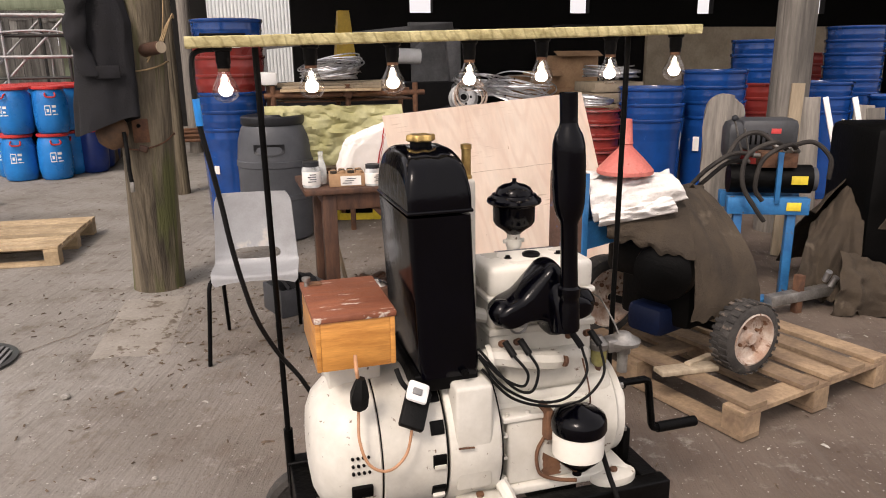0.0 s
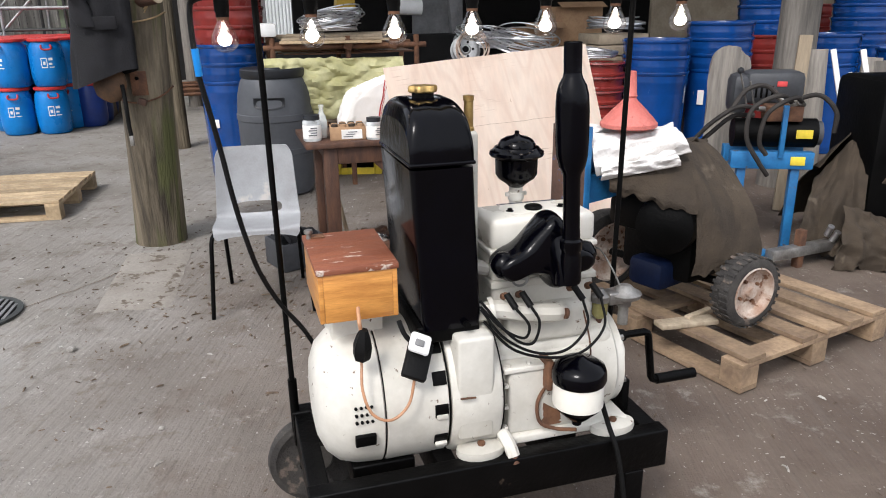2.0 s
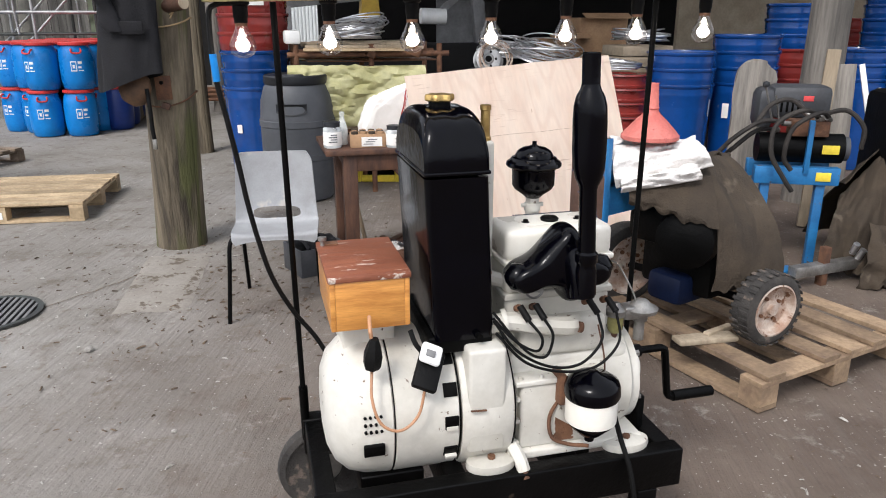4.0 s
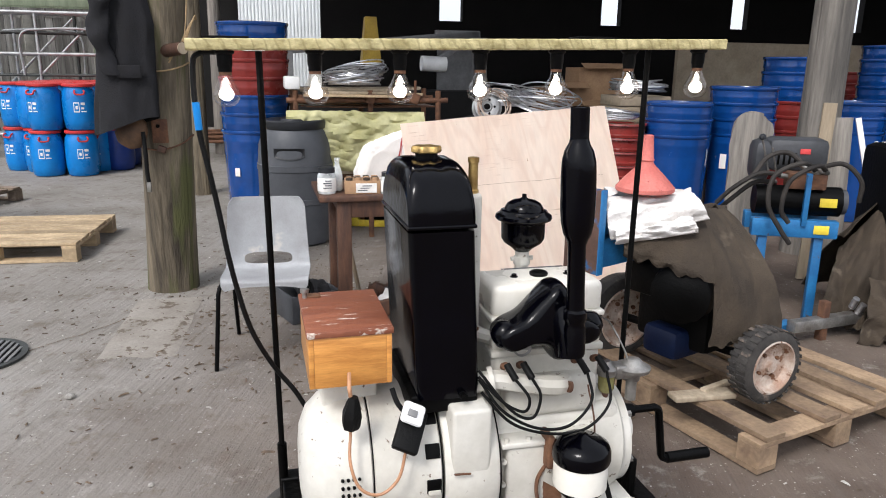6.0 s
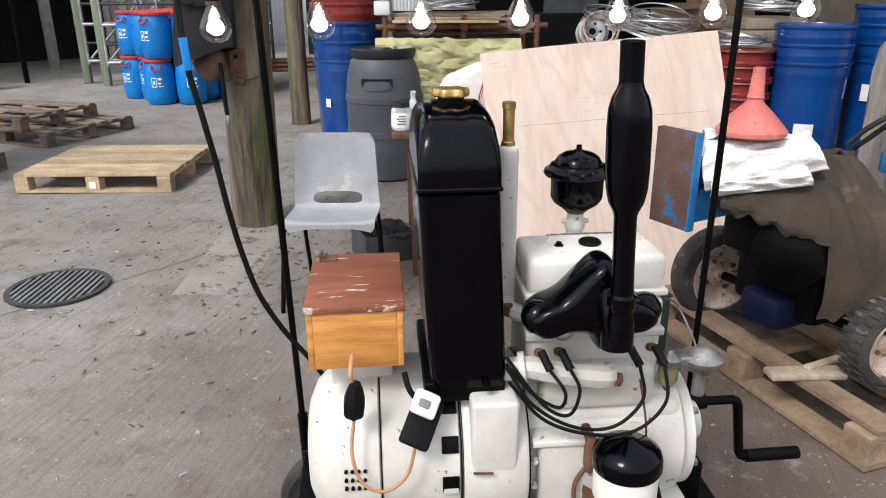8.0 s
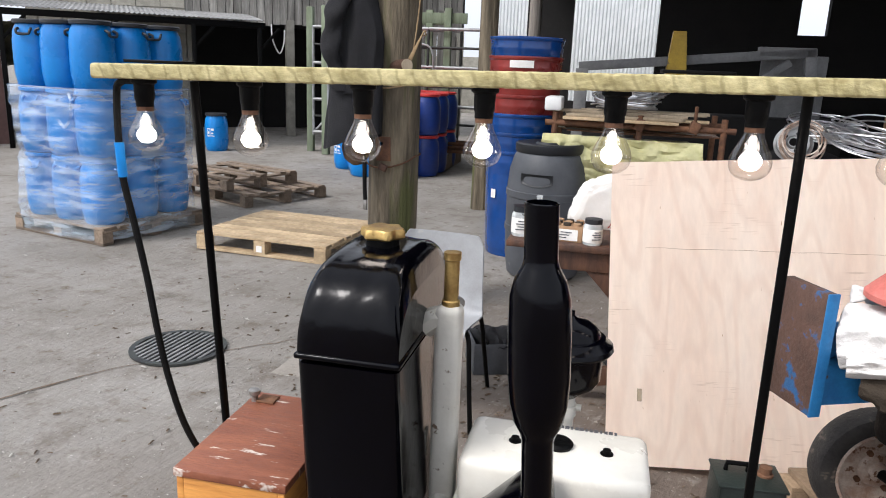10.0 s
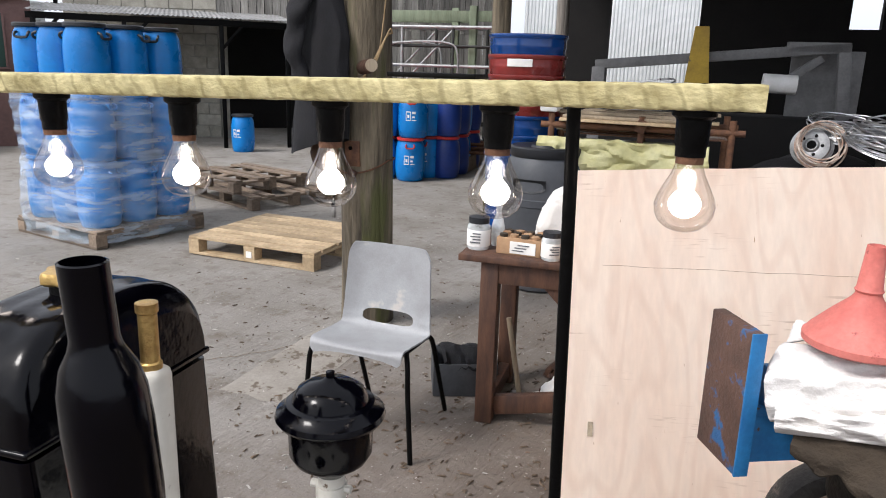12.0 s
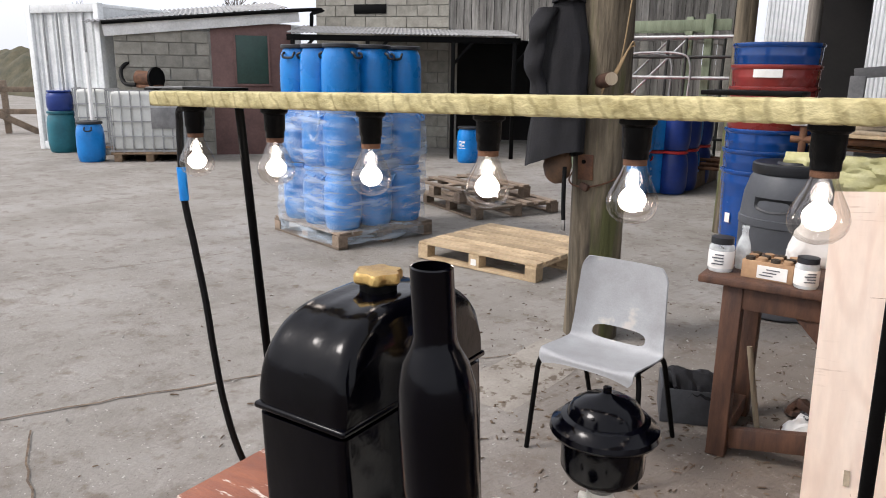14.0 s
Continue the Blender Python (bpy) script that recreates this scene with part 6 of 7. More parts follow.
def build_splitter():
    s = thing("log_splitter", pose(0.98, 3.2, 0), "blue wheeled log splitter half hidden by canvas", "machine")
    wheel(s, facing(0.275, -0.20, 0.295, -62), 0.152, 0.10)
    wheel(s, facing(-0.20, 0.36, 0.29, -62), 0.20, 0.11, False)
    part("axle", rod((0.26, -0.17, 0.295), (-0.19, 0.34, 0.29), 0.018), M_blackmatt, s)
    # push plate: worn blue over rust on the face, blue edge
    c = Vector((0.531, 3.139, 0.791)) - Vector((0.98, 3.2, 0))
    part("push_plate", box((c.x, c.y, c.z), (0.175, 0.032, 0.345), 0.003, rot=(0, 0, -47)), M_plateface, s, "thick plate, blue paint worn to rust")
    a = radians(-47)
    part("plate_edge", box((c.x + 0.090 * math.cos(a), c.y + 0.090 * math.sin(a), c.z), (0.006, 0.034, 0.347), 0.001, rot=(0, 0, -47)), M_machblue, s)
    part("ram_beam", box((c.x + 0.28, c.y + 0.25, 0.69), (0.78, 0.11, 0.12), 0.006, rot=(0, 0, 42)), M_machblue, s)
    part("ram_cylinder", rod((c.x + 0.06, c.y + 0.06, 0.80), (c.x + 0.55, c.y + 0.50, 0.80), 0.05), M_machblue, s)
    # Near-black block, cowl and belly added to fill the shaded hollow under canvas.
    part("engine_block", box((0.10, 0.12, 0.46), (0.42, 0.36, 0.34), 0.03, rot=(0, 0, 40)), M_blackmatt, s)
    part("engine_cowl", lathe([(0, 0), (0.12, 0), (0.13, 0.03), (0.12, 0.09), (0.06, 0.12), (0, 0.12)], 24, m=pose(-0.02, -0.06, 0.55, 90, 0, -30)), M_blackmatt, s)
    part("fuel_tank", box((0.0, 0.02, 0.32), (0.30, 0.18, 0.13), 0.03, rot=(0, 0, 38)), M_darkblue, s)
    part("belly", box((0.0, 0.15, 0.56), (0.40, 0.30, 0.16), 0.04, rot=(0, 0, 40)), M_blackmatt, s)
    r = thing("cotton_rag", pose(0, 0, 0), "crumpled white cotton rag spread over the machine", "cloth")
    part("rag_fall", crumple((0.628, 3.20, 0.915), (0.98, 3.27, 0.93), (0.635, 3.105, 0.755), (1.02, 3.12, 0.85), (-0.02, -0.06, 0.03), 3), M_rag, r, smooth=180)
    part("rag_top", drape((0.628, 3.20, 0.915), (0.98, 3.27, 0.93), (0.625, 3.44, 0.86), (1.0, 3.50, 0.84), (0, 0, 0.03), 2.0, 0.028, 6, 60, 40), M_rag, r, smooth=180)
    part("rag_fold", crumple((0.64, 3.13, 0.80), (0.93, 3.15, 0.86), (0.65, 3.085, 0.742), (0.97, 3.09, 0.80), (0, -0.04, 0.02), 9), M_rag, r, smooth=180)
    f = thing("plastic_funnel", pose(0.772, 3.2, 0.945), "faded red plastic funnel standing upside down on the rag", "funnel")
    part("cone", lathe([(0.112, 0.0), (0.117, 0.004), (0.117, 0.018), (0.112, 0.022), (0.105, 0.032), (0.065, 0.075), (0.034, 0.105), (0.027, 0.115), (0.0255, 0.122), (0.021, 0.120), (0.10, 0.02), (0.11, 0.004)], 40), M_funnel, f)
    part("spout", lathe([(0.0225, 0.118), (0.0265, 0.122), (0.029, 0.127), (0.026, 0.132), (0.019, 0.225), (0.016, 0.226), (0.021, 0.125)], 32), M_funnel, f)
    t = thing("canvas_cover", pose(0, 0, 0), "olive brown canvas draped over the log splitter", "tarpaulin")
    part("side_fall", drape((0.97, 3.28, 0.875), (1.19, 3.46, 0.83), (1.03, 2.985, 0.36), (1.325, 3.04, 0.39), (0.03, -0.10, 0.03), 1.3, 0.014, 2, hem=0.015), M_tarp, t)
    part("front_fold", drape((0.68, 3.18, 0.80), (1.02, 3.26, 0.875), (0.69, 3.11, 0.70), (1.03, 3.00, 0.62), (0.0, -0.05, -0.01), 1.3, 0.015, 5, 40, 16), M_tarp, t)
    part("top_cover", drape((0.88, 3.68, 0.76), (1.24, 3.66, 0.70), (0.80, 3.24, 0.87), (1.19, 3.46, 0.83), (0, 0, 0.05), 1.5, 0.012, 8, 26, 20), M_tarp, t)
    c = thing("fuel_can", pose(0.45, 3.15, 0, 0, 0, 22), "dark green metal fuel can on the ground by the pallet", "can")
    body = part("can_body", box((0, 0, 0.175), (0.19, 0.15, 0.35), 0.014), M_darkgreen, c)
    part("top_seam", box((0, 0, 0.350), (0.196, 0.156, 0.008), 0.003), M_darkgreen, body)
    part("can_cap", lathe([(0, 0), (0.024, 0), (0.024, 0.008), (0.018, 0.010), (0.018, 0.030), (0, 0.032)], 14, m=pose(0.05, 0.01, 0.352)), M_rust, c, "rusty screw cap")
    part("can_handle", tube([(-0.06, 0.02, 0.350), (-0.058, 0.02, 0.378), (0.0, 0.02, 0.378), (0.005, 0.02, 0.350)], 0.008, straight=True), M_blackmatt, c)
    k = thing("splintered_wood", pose(1.02, 2.98, 0.146, 0, 0, 20), "splintered piece of pale wood on the pallet", "wood scrap")
    part("splinter", box((0, 0, 0.012), (0.28, 0.07, 0.022), 0.006, rot=(2, 3, 0)), M_board, k)
    part("splinter", box((0.10, 0.05, 0.016), (0.2, 0.03, 0.02), 0.005, rot=(0, 5, 24)), M_board, k)


build_splitter()


def build_power_pack():
    p = thing("hydraulic_pack", pose(1.84, 4.50, 0, 0, 0, -8), "blue framed hydraulic pump with black hoses and a grey cover", "machine")
    for x in (-0.10, 0.20):
        part("leg", box((x, -0.05, 0.26), (0.05, 0.05, 0.52), 0.004), M_machblue, p)
    part("frame_beam", box((0.06, -0.06, 0.55), (0.46, 0.07, 0.10), 0.005), M_machblue, p)
    part("upright", box((0.10, -0.10, 0.72), (0.028, 0.03, 0.30), 0.003), M_machblue, p)
    part("frame_beam", box((0.06, 0.16, 0.55), (0.46, 0.07, 0.10), 0.005), M_machblue, p)
    part("motor", rod((-0.16, 0.0, 0.70), (0.30, 0.0, 0.70), 0.085, seg=24), M_blackmatt, p)
    part("motor_end", rod((0.27, 0.0, 0.70), (0.33, 0.0, 0.70), 0.07, seg=24), M_machgrey, p)
    part("valve_block", box((0.10, -0.02, 0.82), (0.20, 0.14, 0.09), 0.01), M_rust, p)
    part("cover", box((0.07, 0.16, 0.95), (0.33, 0.22, 0.19), 0.04), M_machgrey, p, "grey plastic cover")
    part("cover_side", box((-0.12, 0.16, 0.91), (0.10, 0.22, 0.24), 0.045), M_machgrey, p)
    part("red_badge", box((0.10, 0.047, 0.975), (0.055, 0.006, 0.03), 0.002), M_redink, p)
    part("sticker", box((0.22, -0.088, 0.705), (0.09, 0.006, 0.05), 0.001), M_sticker, p, "yellow warning sticker")
    part("sticker", box((0.20, -0.098, 0.55), (0.08, 0.006, 0.05), 0.001), M_sticker, p, "yellow warning sticker")
    hoses = (
        [(0.16, -0.06, 0.86), (0.05, -0.14, 0.93), (-0.10, -0.18, 0.86), (-0.12, -0.20, 0.70), (-0.04, -0.2, 0.56), (0.02, -0.18, 0.48)],
        [(0.20, -0.06, 0.87), (0.12, -0.16, 0.92), (-0.02, -0.20, 0.84), (-0.05, -0.2, 0.68), (0.0, -0.18, 0.60)],
        [(0.12, -0.05, 0.88), (0.26, -0.10, 0.93), (0.36, -0.12, 0.84), (0.37, -0.10, 0.72)],
        [(0.0, -0.04, 0.84), (-0.16, -0.10, 0.86), (-0.30, -0.14, 0.78), (-0.38, -0.10, 0.68)],
        [(-0.05, 0.0, 0.80), (-0.18, -0.06, 0.80), (-0.30, -0.08, 0.70), (-0.36, -0.02, 0.62)],
        [(0.10, -0.05, 0.88), (0.0, -0.02, 0.97), (-0.12, -0.06, 0.95), (-0.20, -0.1, 0.84)],
    )
    for pts in hoses:
        h = part("hose", tube(pts, 0.0135), M_hose, p)
        d = (Vector(pts[1]) - Vector(pts[0])).normalized() * 0.05
        part("ferrule", rod(Vector(pts[0]), Vector(pts[0]) + d, 0.0155), M_steel, h)
    part("lever", rod((-0.10, -0.02, 0.86), (-0.16, -0.05, 1.05), 0.006), M_steel, p)
    part("lever_knob", lathe([(0, -0.02), (0.016, -0.012), (0.02, 0), (0.016, 0.012), (0, 0.02)], 14, m=pose(-0.16, -0.05, 1.06)), M_blacklid, p)
    part("lever", rod((-0.06, -0.02, 0.86), (-0.10, -0.05, 1.0), 0.005), M_steel, p)
    for k in range(4):
        part("cover_slot", box((-0.04 + 0.03 * k, 0.049, 0.93), (0.012, 0.006, 0.07), 0.002), M_blackmatt, p)
    b = thing("tow_hitch", pose(2.02, 4.12, 0, 0, 0, 25), "rusty steel tow bar lying across the ground", "hitch")
    part("bar", box((0.0, 0, 0.10), (0.55, 0.06, 0.06), 0.004), M_steel, b)
    part("stake", box((-0.05, 0, 0.10), (0.045, 0.045, 0.24), 0.004), M_rust, b)
    part("arm", box((-0.28, 0.08, 0.06), (0.25, 0.06, 0.05), 0.004, rot=(0, 0, 15)), M_machblue, b)
    part("bright_bolt", rod((0.18, -0.02, 0.13), (0.18, -0.05, 0.19), 0.018), M_bright, b)
    part("bright_bolt", rod((0.13, -0.02, 0.17), (0.12, -0.05, 0.23), 0.018), M_bright, b)
    t = thing("canvas_heap", pose(0, 0, 0), "large olive brown canvas cover heaped over machinery", "tarpaulin")
    part("left_fall", drape((2.20, 4.50, 0.42), (2.48, 4.48, 0.78), (2.02, 4.26, 0.04), (2.32, 4.14, 0.03), (-0.03, -0.07, 0.04), 2.2, 0.035, 7, 40, 36), M_tarp, t)
    part("back_fall", drape((2.22, 4.52, 0.48), (2.66, 4.48, 1.12), (2.25, 5.05, 0.05), (3.0, 5.0, 0.05), (0.03, 0.06, 0.08), 1.6, 0.03, 9, 36, 24), M_tarp, t)
    part("right_fall", drape((2.56, 4.44, 1.08), (3.5, 4.40, 1.18), (2.36, 4.10, 0.48), (3.4, 3.98, 1.06), (0.02, -0.10, 0.03), 1.4, 0.03, 12, 60, 40), M_tarp, t)
    part("low_fold", drape((2.22, 4.18, 0.34), (2.56, 4.16, 0.24), (2.14, 4.02, 0.01), (2.62, 3.99, 0.0), (0, -0.06, 0.02), 2.6, 0.04, 15, 40, 26), M_tarp, t)
    # Near-black blocks stand in for the shade in the hollow below the canvas.
    w = thing("canvas_shade_block", pose(0, 0, 0), "near-black block standing in for the shaded hollow under the canvas", "machine")
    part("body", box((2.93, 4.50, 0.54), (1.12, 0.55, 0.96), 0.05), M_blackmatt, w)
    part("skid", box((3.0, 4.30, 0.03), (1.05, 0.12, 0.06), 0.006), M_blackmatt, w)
    part("right_back", drape((2.58, 4.47, 1.16), (3.5, 4.42, 1.16), (2.9, 5.1, 0.05), (3.7, 5.1, 0.05), (0, 0.1, 0.08), 1.6, 0.03, 14, 30, 24), M_tarp, t)


build_power_pack()


def build_timbers():
    s = thing("timber_stump", pose(1.93, 5.42, 0, 0, 0, -14), "weathered round-topped timber slab standing upright", "timber")

    def slab(a, t):
        x = 2 * a - 1
        top = 1.02 + 0.13 * math.sqrt(max(0.0, 1 - x * x)) + 0.006 * noise.noise(Vector((x * 3, 0, 6)))
        return Vector((0.122 * x * (1 + 0.03 * noise.noise(Vector((0, t * 4, 2)))), 0.006 * noise.noise(Vector((x * 3, t * 4, 1))), top * t))
    part("slab", sheet(26, 30, slab, thick=0.08), M_greypost, s)
    for x, y, w, h, mat, tilt, label in ((2.36, 5.30, 0.085, 1.22, M_board, 2, "pale sawn board leaning upright"), (2.55, 5.35, 0.15, 1.12, M_greypost, -2, "grey weathered board leaning upright"), (2.95, 5.55, 0.13, 1.05, M_greypost, 3, "grey weathered board leaning upright"), (3.12, 5.50, 0.12, 1.03, M_greypost, -3, "grey weathered board leaning upright")):
        b = part("upright_board", box((0, 0, h / 2), (w, 0.04, h), 0.004), mat, m=pose(x, y, 0, -5, tilt, -14))
        tagged(b, label, "board", "leaning boards")
    f = thing("white_trestle", pose(2.72, 5.30, 0.0, -6, 0, -16), "white painted metal trestle leaning by the boards", "trestle")
    for x0, x1 in ((-0.10, 0.02), (0.09, 0.20)):
        part("rail", box(((x0 + x1) / 2, 0, 0.84), (0.035, 0.025, 0.58), 0.003, rot=(0, -14, 0)), M_white, f)
        part("rail", box(((x0 + x1) / 2 + 0.02, 0.01, 0.30), (0.03, 0.025, 0.60), 0.003, rot=(0, 4, 0)), M_white, f)
    for k in range(3):
        part("slat", box((0.04 + 0.045 * k, -0.012, 0.82), (0.022, 0.012, 0.30), 0.002, rot=(0, -10, 0)), M_white, f)


build_timbers()

# ---------- rack and stores behind the board ----------


def coil(u, v, z, r, turns, label, mat, tilt=(0, 0), wire=0.006, loose=0.02, seed=0, group="wire coils"):
    c = thing("wire_coil", at(u, v, z) @ pose(0, 0, 0, tilt[0], tilt[1], 0), label, "wire coil", group)
    rnd = random.Random(seed)
    for k in range(turns):
        rr = r * (0.82 + 0.2 * rnd.random())
        dx, dy, dz = rnd.uniform(-loose, loose), rnd.uniform(-loose, loose), wire * 1.4 * (k // 2) + rnd.uniform(0, wire)
        ax, ay = rnd.uniform(-loose, loose) * 2, rnd.uniform(-loose, loose) * 2
        pts = [(dx + rr * math.cos(a), dy + rr * math.sin(a), wire + dz + ax * math.cos(a) + ay * math.sin(a) + abs(ax) + abs(ay)) for a in (2 * math.pi * q / 20 + k for q in range(21))]
        part("strand", tube(pts, wire, seg=6, steps=2), mat, c)
    return c


def build_rack():
    r = thing("storage_rack", at(0.35, 4.55), "rusty tube rack loaded with boards and steel scrap", "rack")
    for x in (-0.55, 0.05, 0.62):
        for y in (-0.24, 0.3):
            part("upright", rod((x, y, 0), (x, y, 1.22), 0.022), M_rust, r)
    for y in (-0.24, 0.3):
        part("rail", rod((-0.62, y, 1.14), (0.7, y, 1.14), 0.022), M_rust, r)
    for x in (0.05, 0.42):
        part("clamp", box((x, -0.26, 1.155), (0.07, 0.07, 0.085), 0.012, rot=(0, 20, 0)), M_rust, r)
        part("clamp_bolt", rod((x, -0.26, 1.18), (x, -0.27, 1.30 if x > 0.2 else 1.22), 0.012), M_rust, r)
    for y in (-0.22, -0.06, 0.10, 0.26):
        part("shelf_board", box((0.03, y, 0.56), (1.30, 0.13, 0.025), 0.003), M_board, r)
    for y in (-0.24, 0.3):
        part("shelf_rail", rod((-0.62, y, 0.53), (0.7, y, 0.53), 0.02), M_rust, r)
    rnd = random.Random(8)
    for k in range(9):
        b = part("loose_board", box((0, 0, 0), (rnd.uniform(0.7, 1.15), rnd.uniform(0.06, 0.12), 0.02), 0.002), M_board if k % 3 else M_pallet, r, m=pose(rnd.uniform(-0.12, 0.12), -0.26 + 0.065 * k, 1.178 + 0.022 * (k % 3), 0, rnd.uniform(-1, 1), rnd.uniform(-5, 5)))
    for k in range(16):
        part("steel_strip", tube([(-0.55 + 0.1 * rnd.random(), -0.22 + 0.03 * k, 1.09 + 0.01 * (k % 4)), (0.0, -0.22 + 0.03 * k, 1.08 + 0.03 * rnd.random()), (0.6, -0.24 + 0.03 * k, 1.09)], 0.006, seg=5), M_steel if k % 2 else M_rust, r)
    s = thing("plastic_sacking", at(0.28, 4.42), "bale in crumpled yellow-green plastic sacking", "bale")
    part("bale", sheet(50, 36, lambda a, t: Vector((-0.56 + 1.12 * a, -0.16 - 0.05 * math.sin(math.pi * t) + 0.04 * noise.noise(Vector((a * 9, t * 7, 0))) + 0.02 * noise.noise(Vector((a * 22, t * 19, 3))), 0.585 + 0.465 * t)), thick=0.02), M_insul, s)
    part("bale_core", box((0, 0.06, 0.81), (1.06, 0.30, 0.45), 0.05), M_insul, s)
    coil(0.30, 4.5, 1.25, 0.24, 12, "flat coil of bright wire on the rack", M_bright, seed=1)
    coil(0.34, 4.75, 1.29, 0.27, 12, "large coil of bright wire on the rack", M_bright, (4, -6), seed=2)
    coil(1.75, 4.85, 1.08, 0.27, 16, "coil of bright galvanised wire", M_bright, (6, 4), seed=3)
    coil(1.95, 4.5, 1.02, 0.30, 16, "tangled bright wire coils sliding apart", M_bright, (10, 12), loose=0.034, seed=4)
    coil(1.53, 4.60, 1.06, 0.15, 7, "small coil of pink wire standing on edge", M_rimpaint, (72, 8), seed=5)
    coil(2.98, 4.62, 1.20, 0.26, 14, "flat coil of pale wire on a stack", M_bright, (0, 0), loose=0.012, seed=6)
    coil(2.55, 4.20, 0.98, 0.20, 14, "flat coil of pale wire on red drums", M_bright, (0, 0), loose=0.01, seed=7)
    w = thing("wheel_rim", at(1.50, 4.62, 1.065) @ pose(0, 0, 0, 74, 0, -14), "pale pressed steel wheel rim propped on the heap", "wheel rim")
    part("rim", lathe([(0.13, -0.03), (0.135, -0.02), (0.115, -0.01), (0.11, 0.02), (0.08, 0.03), (0.05, 0.025), (0.035, 0.04), (0.03, 0.04), (0.03, 0.02), (0.10, 0.01), (0.125, -0.03)], 32), M_galv, w)
    for k in range(5):
        a = k * 2 * math.pi / 5
        part("hole", rod((0.065 * math.cos(a), 0.065 * math.sin(a), 0.02), (0.065 * math.cos(a), 0.065 * math.sin(a), 0.036), 0.011, seg=10), M_blackmatt, w)
    h = thing("covered_heap", at(1.62, 4.95), "dark covered heap behind the plywood", "heap")
    part("cover", sheet(40, 30, lambda a, t: Vector((-0.75 + 1.5 * a, -0.5 + 1.0 * t, 1.0 * (math.sin(math.pi * a) * math.sin(math.pi * t)) ** 0.35 + 0.05 * noise.noise(Vector((a * 5, t * 5, 2)))))), M_coat, h)
    for k in range(8):
        q = thing("plastic_ring", at(2.62, 4.22, 0.12 * k), "red-brown stacked plastic spool ring", "spool", "spool rings")
        part("ring", lathe([(0.12, 0.0), (0.23, 0.0), (0.235, 0.02), (0.21, 0.03), (0.21, 0.09), (0.235, 0.10), (0.23, 0.115), (0.12, 0.115), (0.12, 0.0)], 32), M_reddrum, q)
    b = thing("white_box", at(-0.22, 4.42, 1.225), "white plastic box on the end of the rack", "box")
    part("box_body", box((0, 0, 0.05), (0.12, 0.3, 0.10), 0.015), M_white, b)
    u = thing("timber_stack", at(2.98, 4.66), "short timber stack under the wire coil", "timber")
    for k in range(12):
        part("plank", box((0, 0, 0.05 + 0.098 * k), (0.5, 0.45, 0.09), 0.006, rot=(0, 0, (k * 37) % 9 - 4)), M_tan, u)
    bench = thing("machine_bed", at(0.86, 7.25) @ Matrix.Diagonal((1.05, 1, 1.03, 1)), "grey steel lifting frame with a white roller", "machine")
    part("arm", box((0.06, -0.4, 1.62), (2.1, 0.10, 0.09), 0.008, rot=(0, -5.5, 0)), M_steelgrey, bench)
    part("upright", box((1.16, -0.4, 1.40), (0.10, 0.10, 0.72), 0.006, rot=(0, -6, 0)), M_steelgrey, bench)
    part("top_tie", box((0.92, -0.40, 1.72), (0.5, 0.1, 0.09), 0.006), M_steelgrey, bench)
    part("roller_arm", box((0.82, -0.4, 1.52), (0.36, 0.07, 0.07), 0.006, rot=(0, -38, 0)), M_steelgrey, bench)
    part("roller", rod((0.50, -0.45, 1.40), (0.78, -0.45, 1.39), 0.085, seg=28), M_white, bench, "white roller")
    # This block takes the near-black that carries the barn's inner shade.
    part("base", box((0.3, -0.2, 0.55), (2.4, 0.6, 1.1), 0.03), M_innershade, bench)
    part("leg", box((-0.95, -0.4, 0.75), (0.12, 0.12, 1.5), 0.006), M_steelgrey, bench)
    part("yellow_guard", lathe([(0.15, 1.38), (0.145, 1.40), (0.085, 1.88), (0.08, 1.885), (0, 1.885)], 4, m=pose(-0.06, -0.42, 0, 0, 0, 45)), M_yellow, bench, "yellow painted guard", smooth=0)
    part("side_panel", box((1.05, -0.15, 1.25), (0.6, 0.03, 0.9), 0.005), M_steelgrey, bench)
    for u0, z0, w0, h0, label in ((3.45, 1.02, 0.6, 0.40, "open brown cardboard carton"), (3.0, 0.98, 0.5, 0.22, "flat brown cardboard carton"), (3.6, 0.62, 0.9, 0.38, "large brown cardboard carton")):
        c = thing("cardboard_carton", at(u0, 6.5, z0), label, "carton", "cartons")
        part("carton", box((0, 0, h0 / 2), (w0, 0.4, h0), 0.006), M_card, c)
        part("flap", box((0.0, -0.27, h0 + 0.02), (w0 * 0.96, 0.14, 0.006), rot=(24, 0, 0)), M_card, c)
    t = thing("carton_bench", at(3.5, 6.55), "dark bench under the cartons", "bench")
    part("top", box((0, 0, 0.58), (1.7, 0.7, 0.07), 0.006), M_table, t)
    for x in (-0.75, 0.75):
        for y in (-0.28, 0.28):
            part("leg", box((x, y, 0.27), (0.08, 0.08, 0.55), 0.004), M_table, t)
    part("stacked_box", box((-0.5, 0, 0.80), (0.5, 0.4, 0.36), 0.006), M_card, t)


build_rack()

# ---------- gates by the kegs ----------


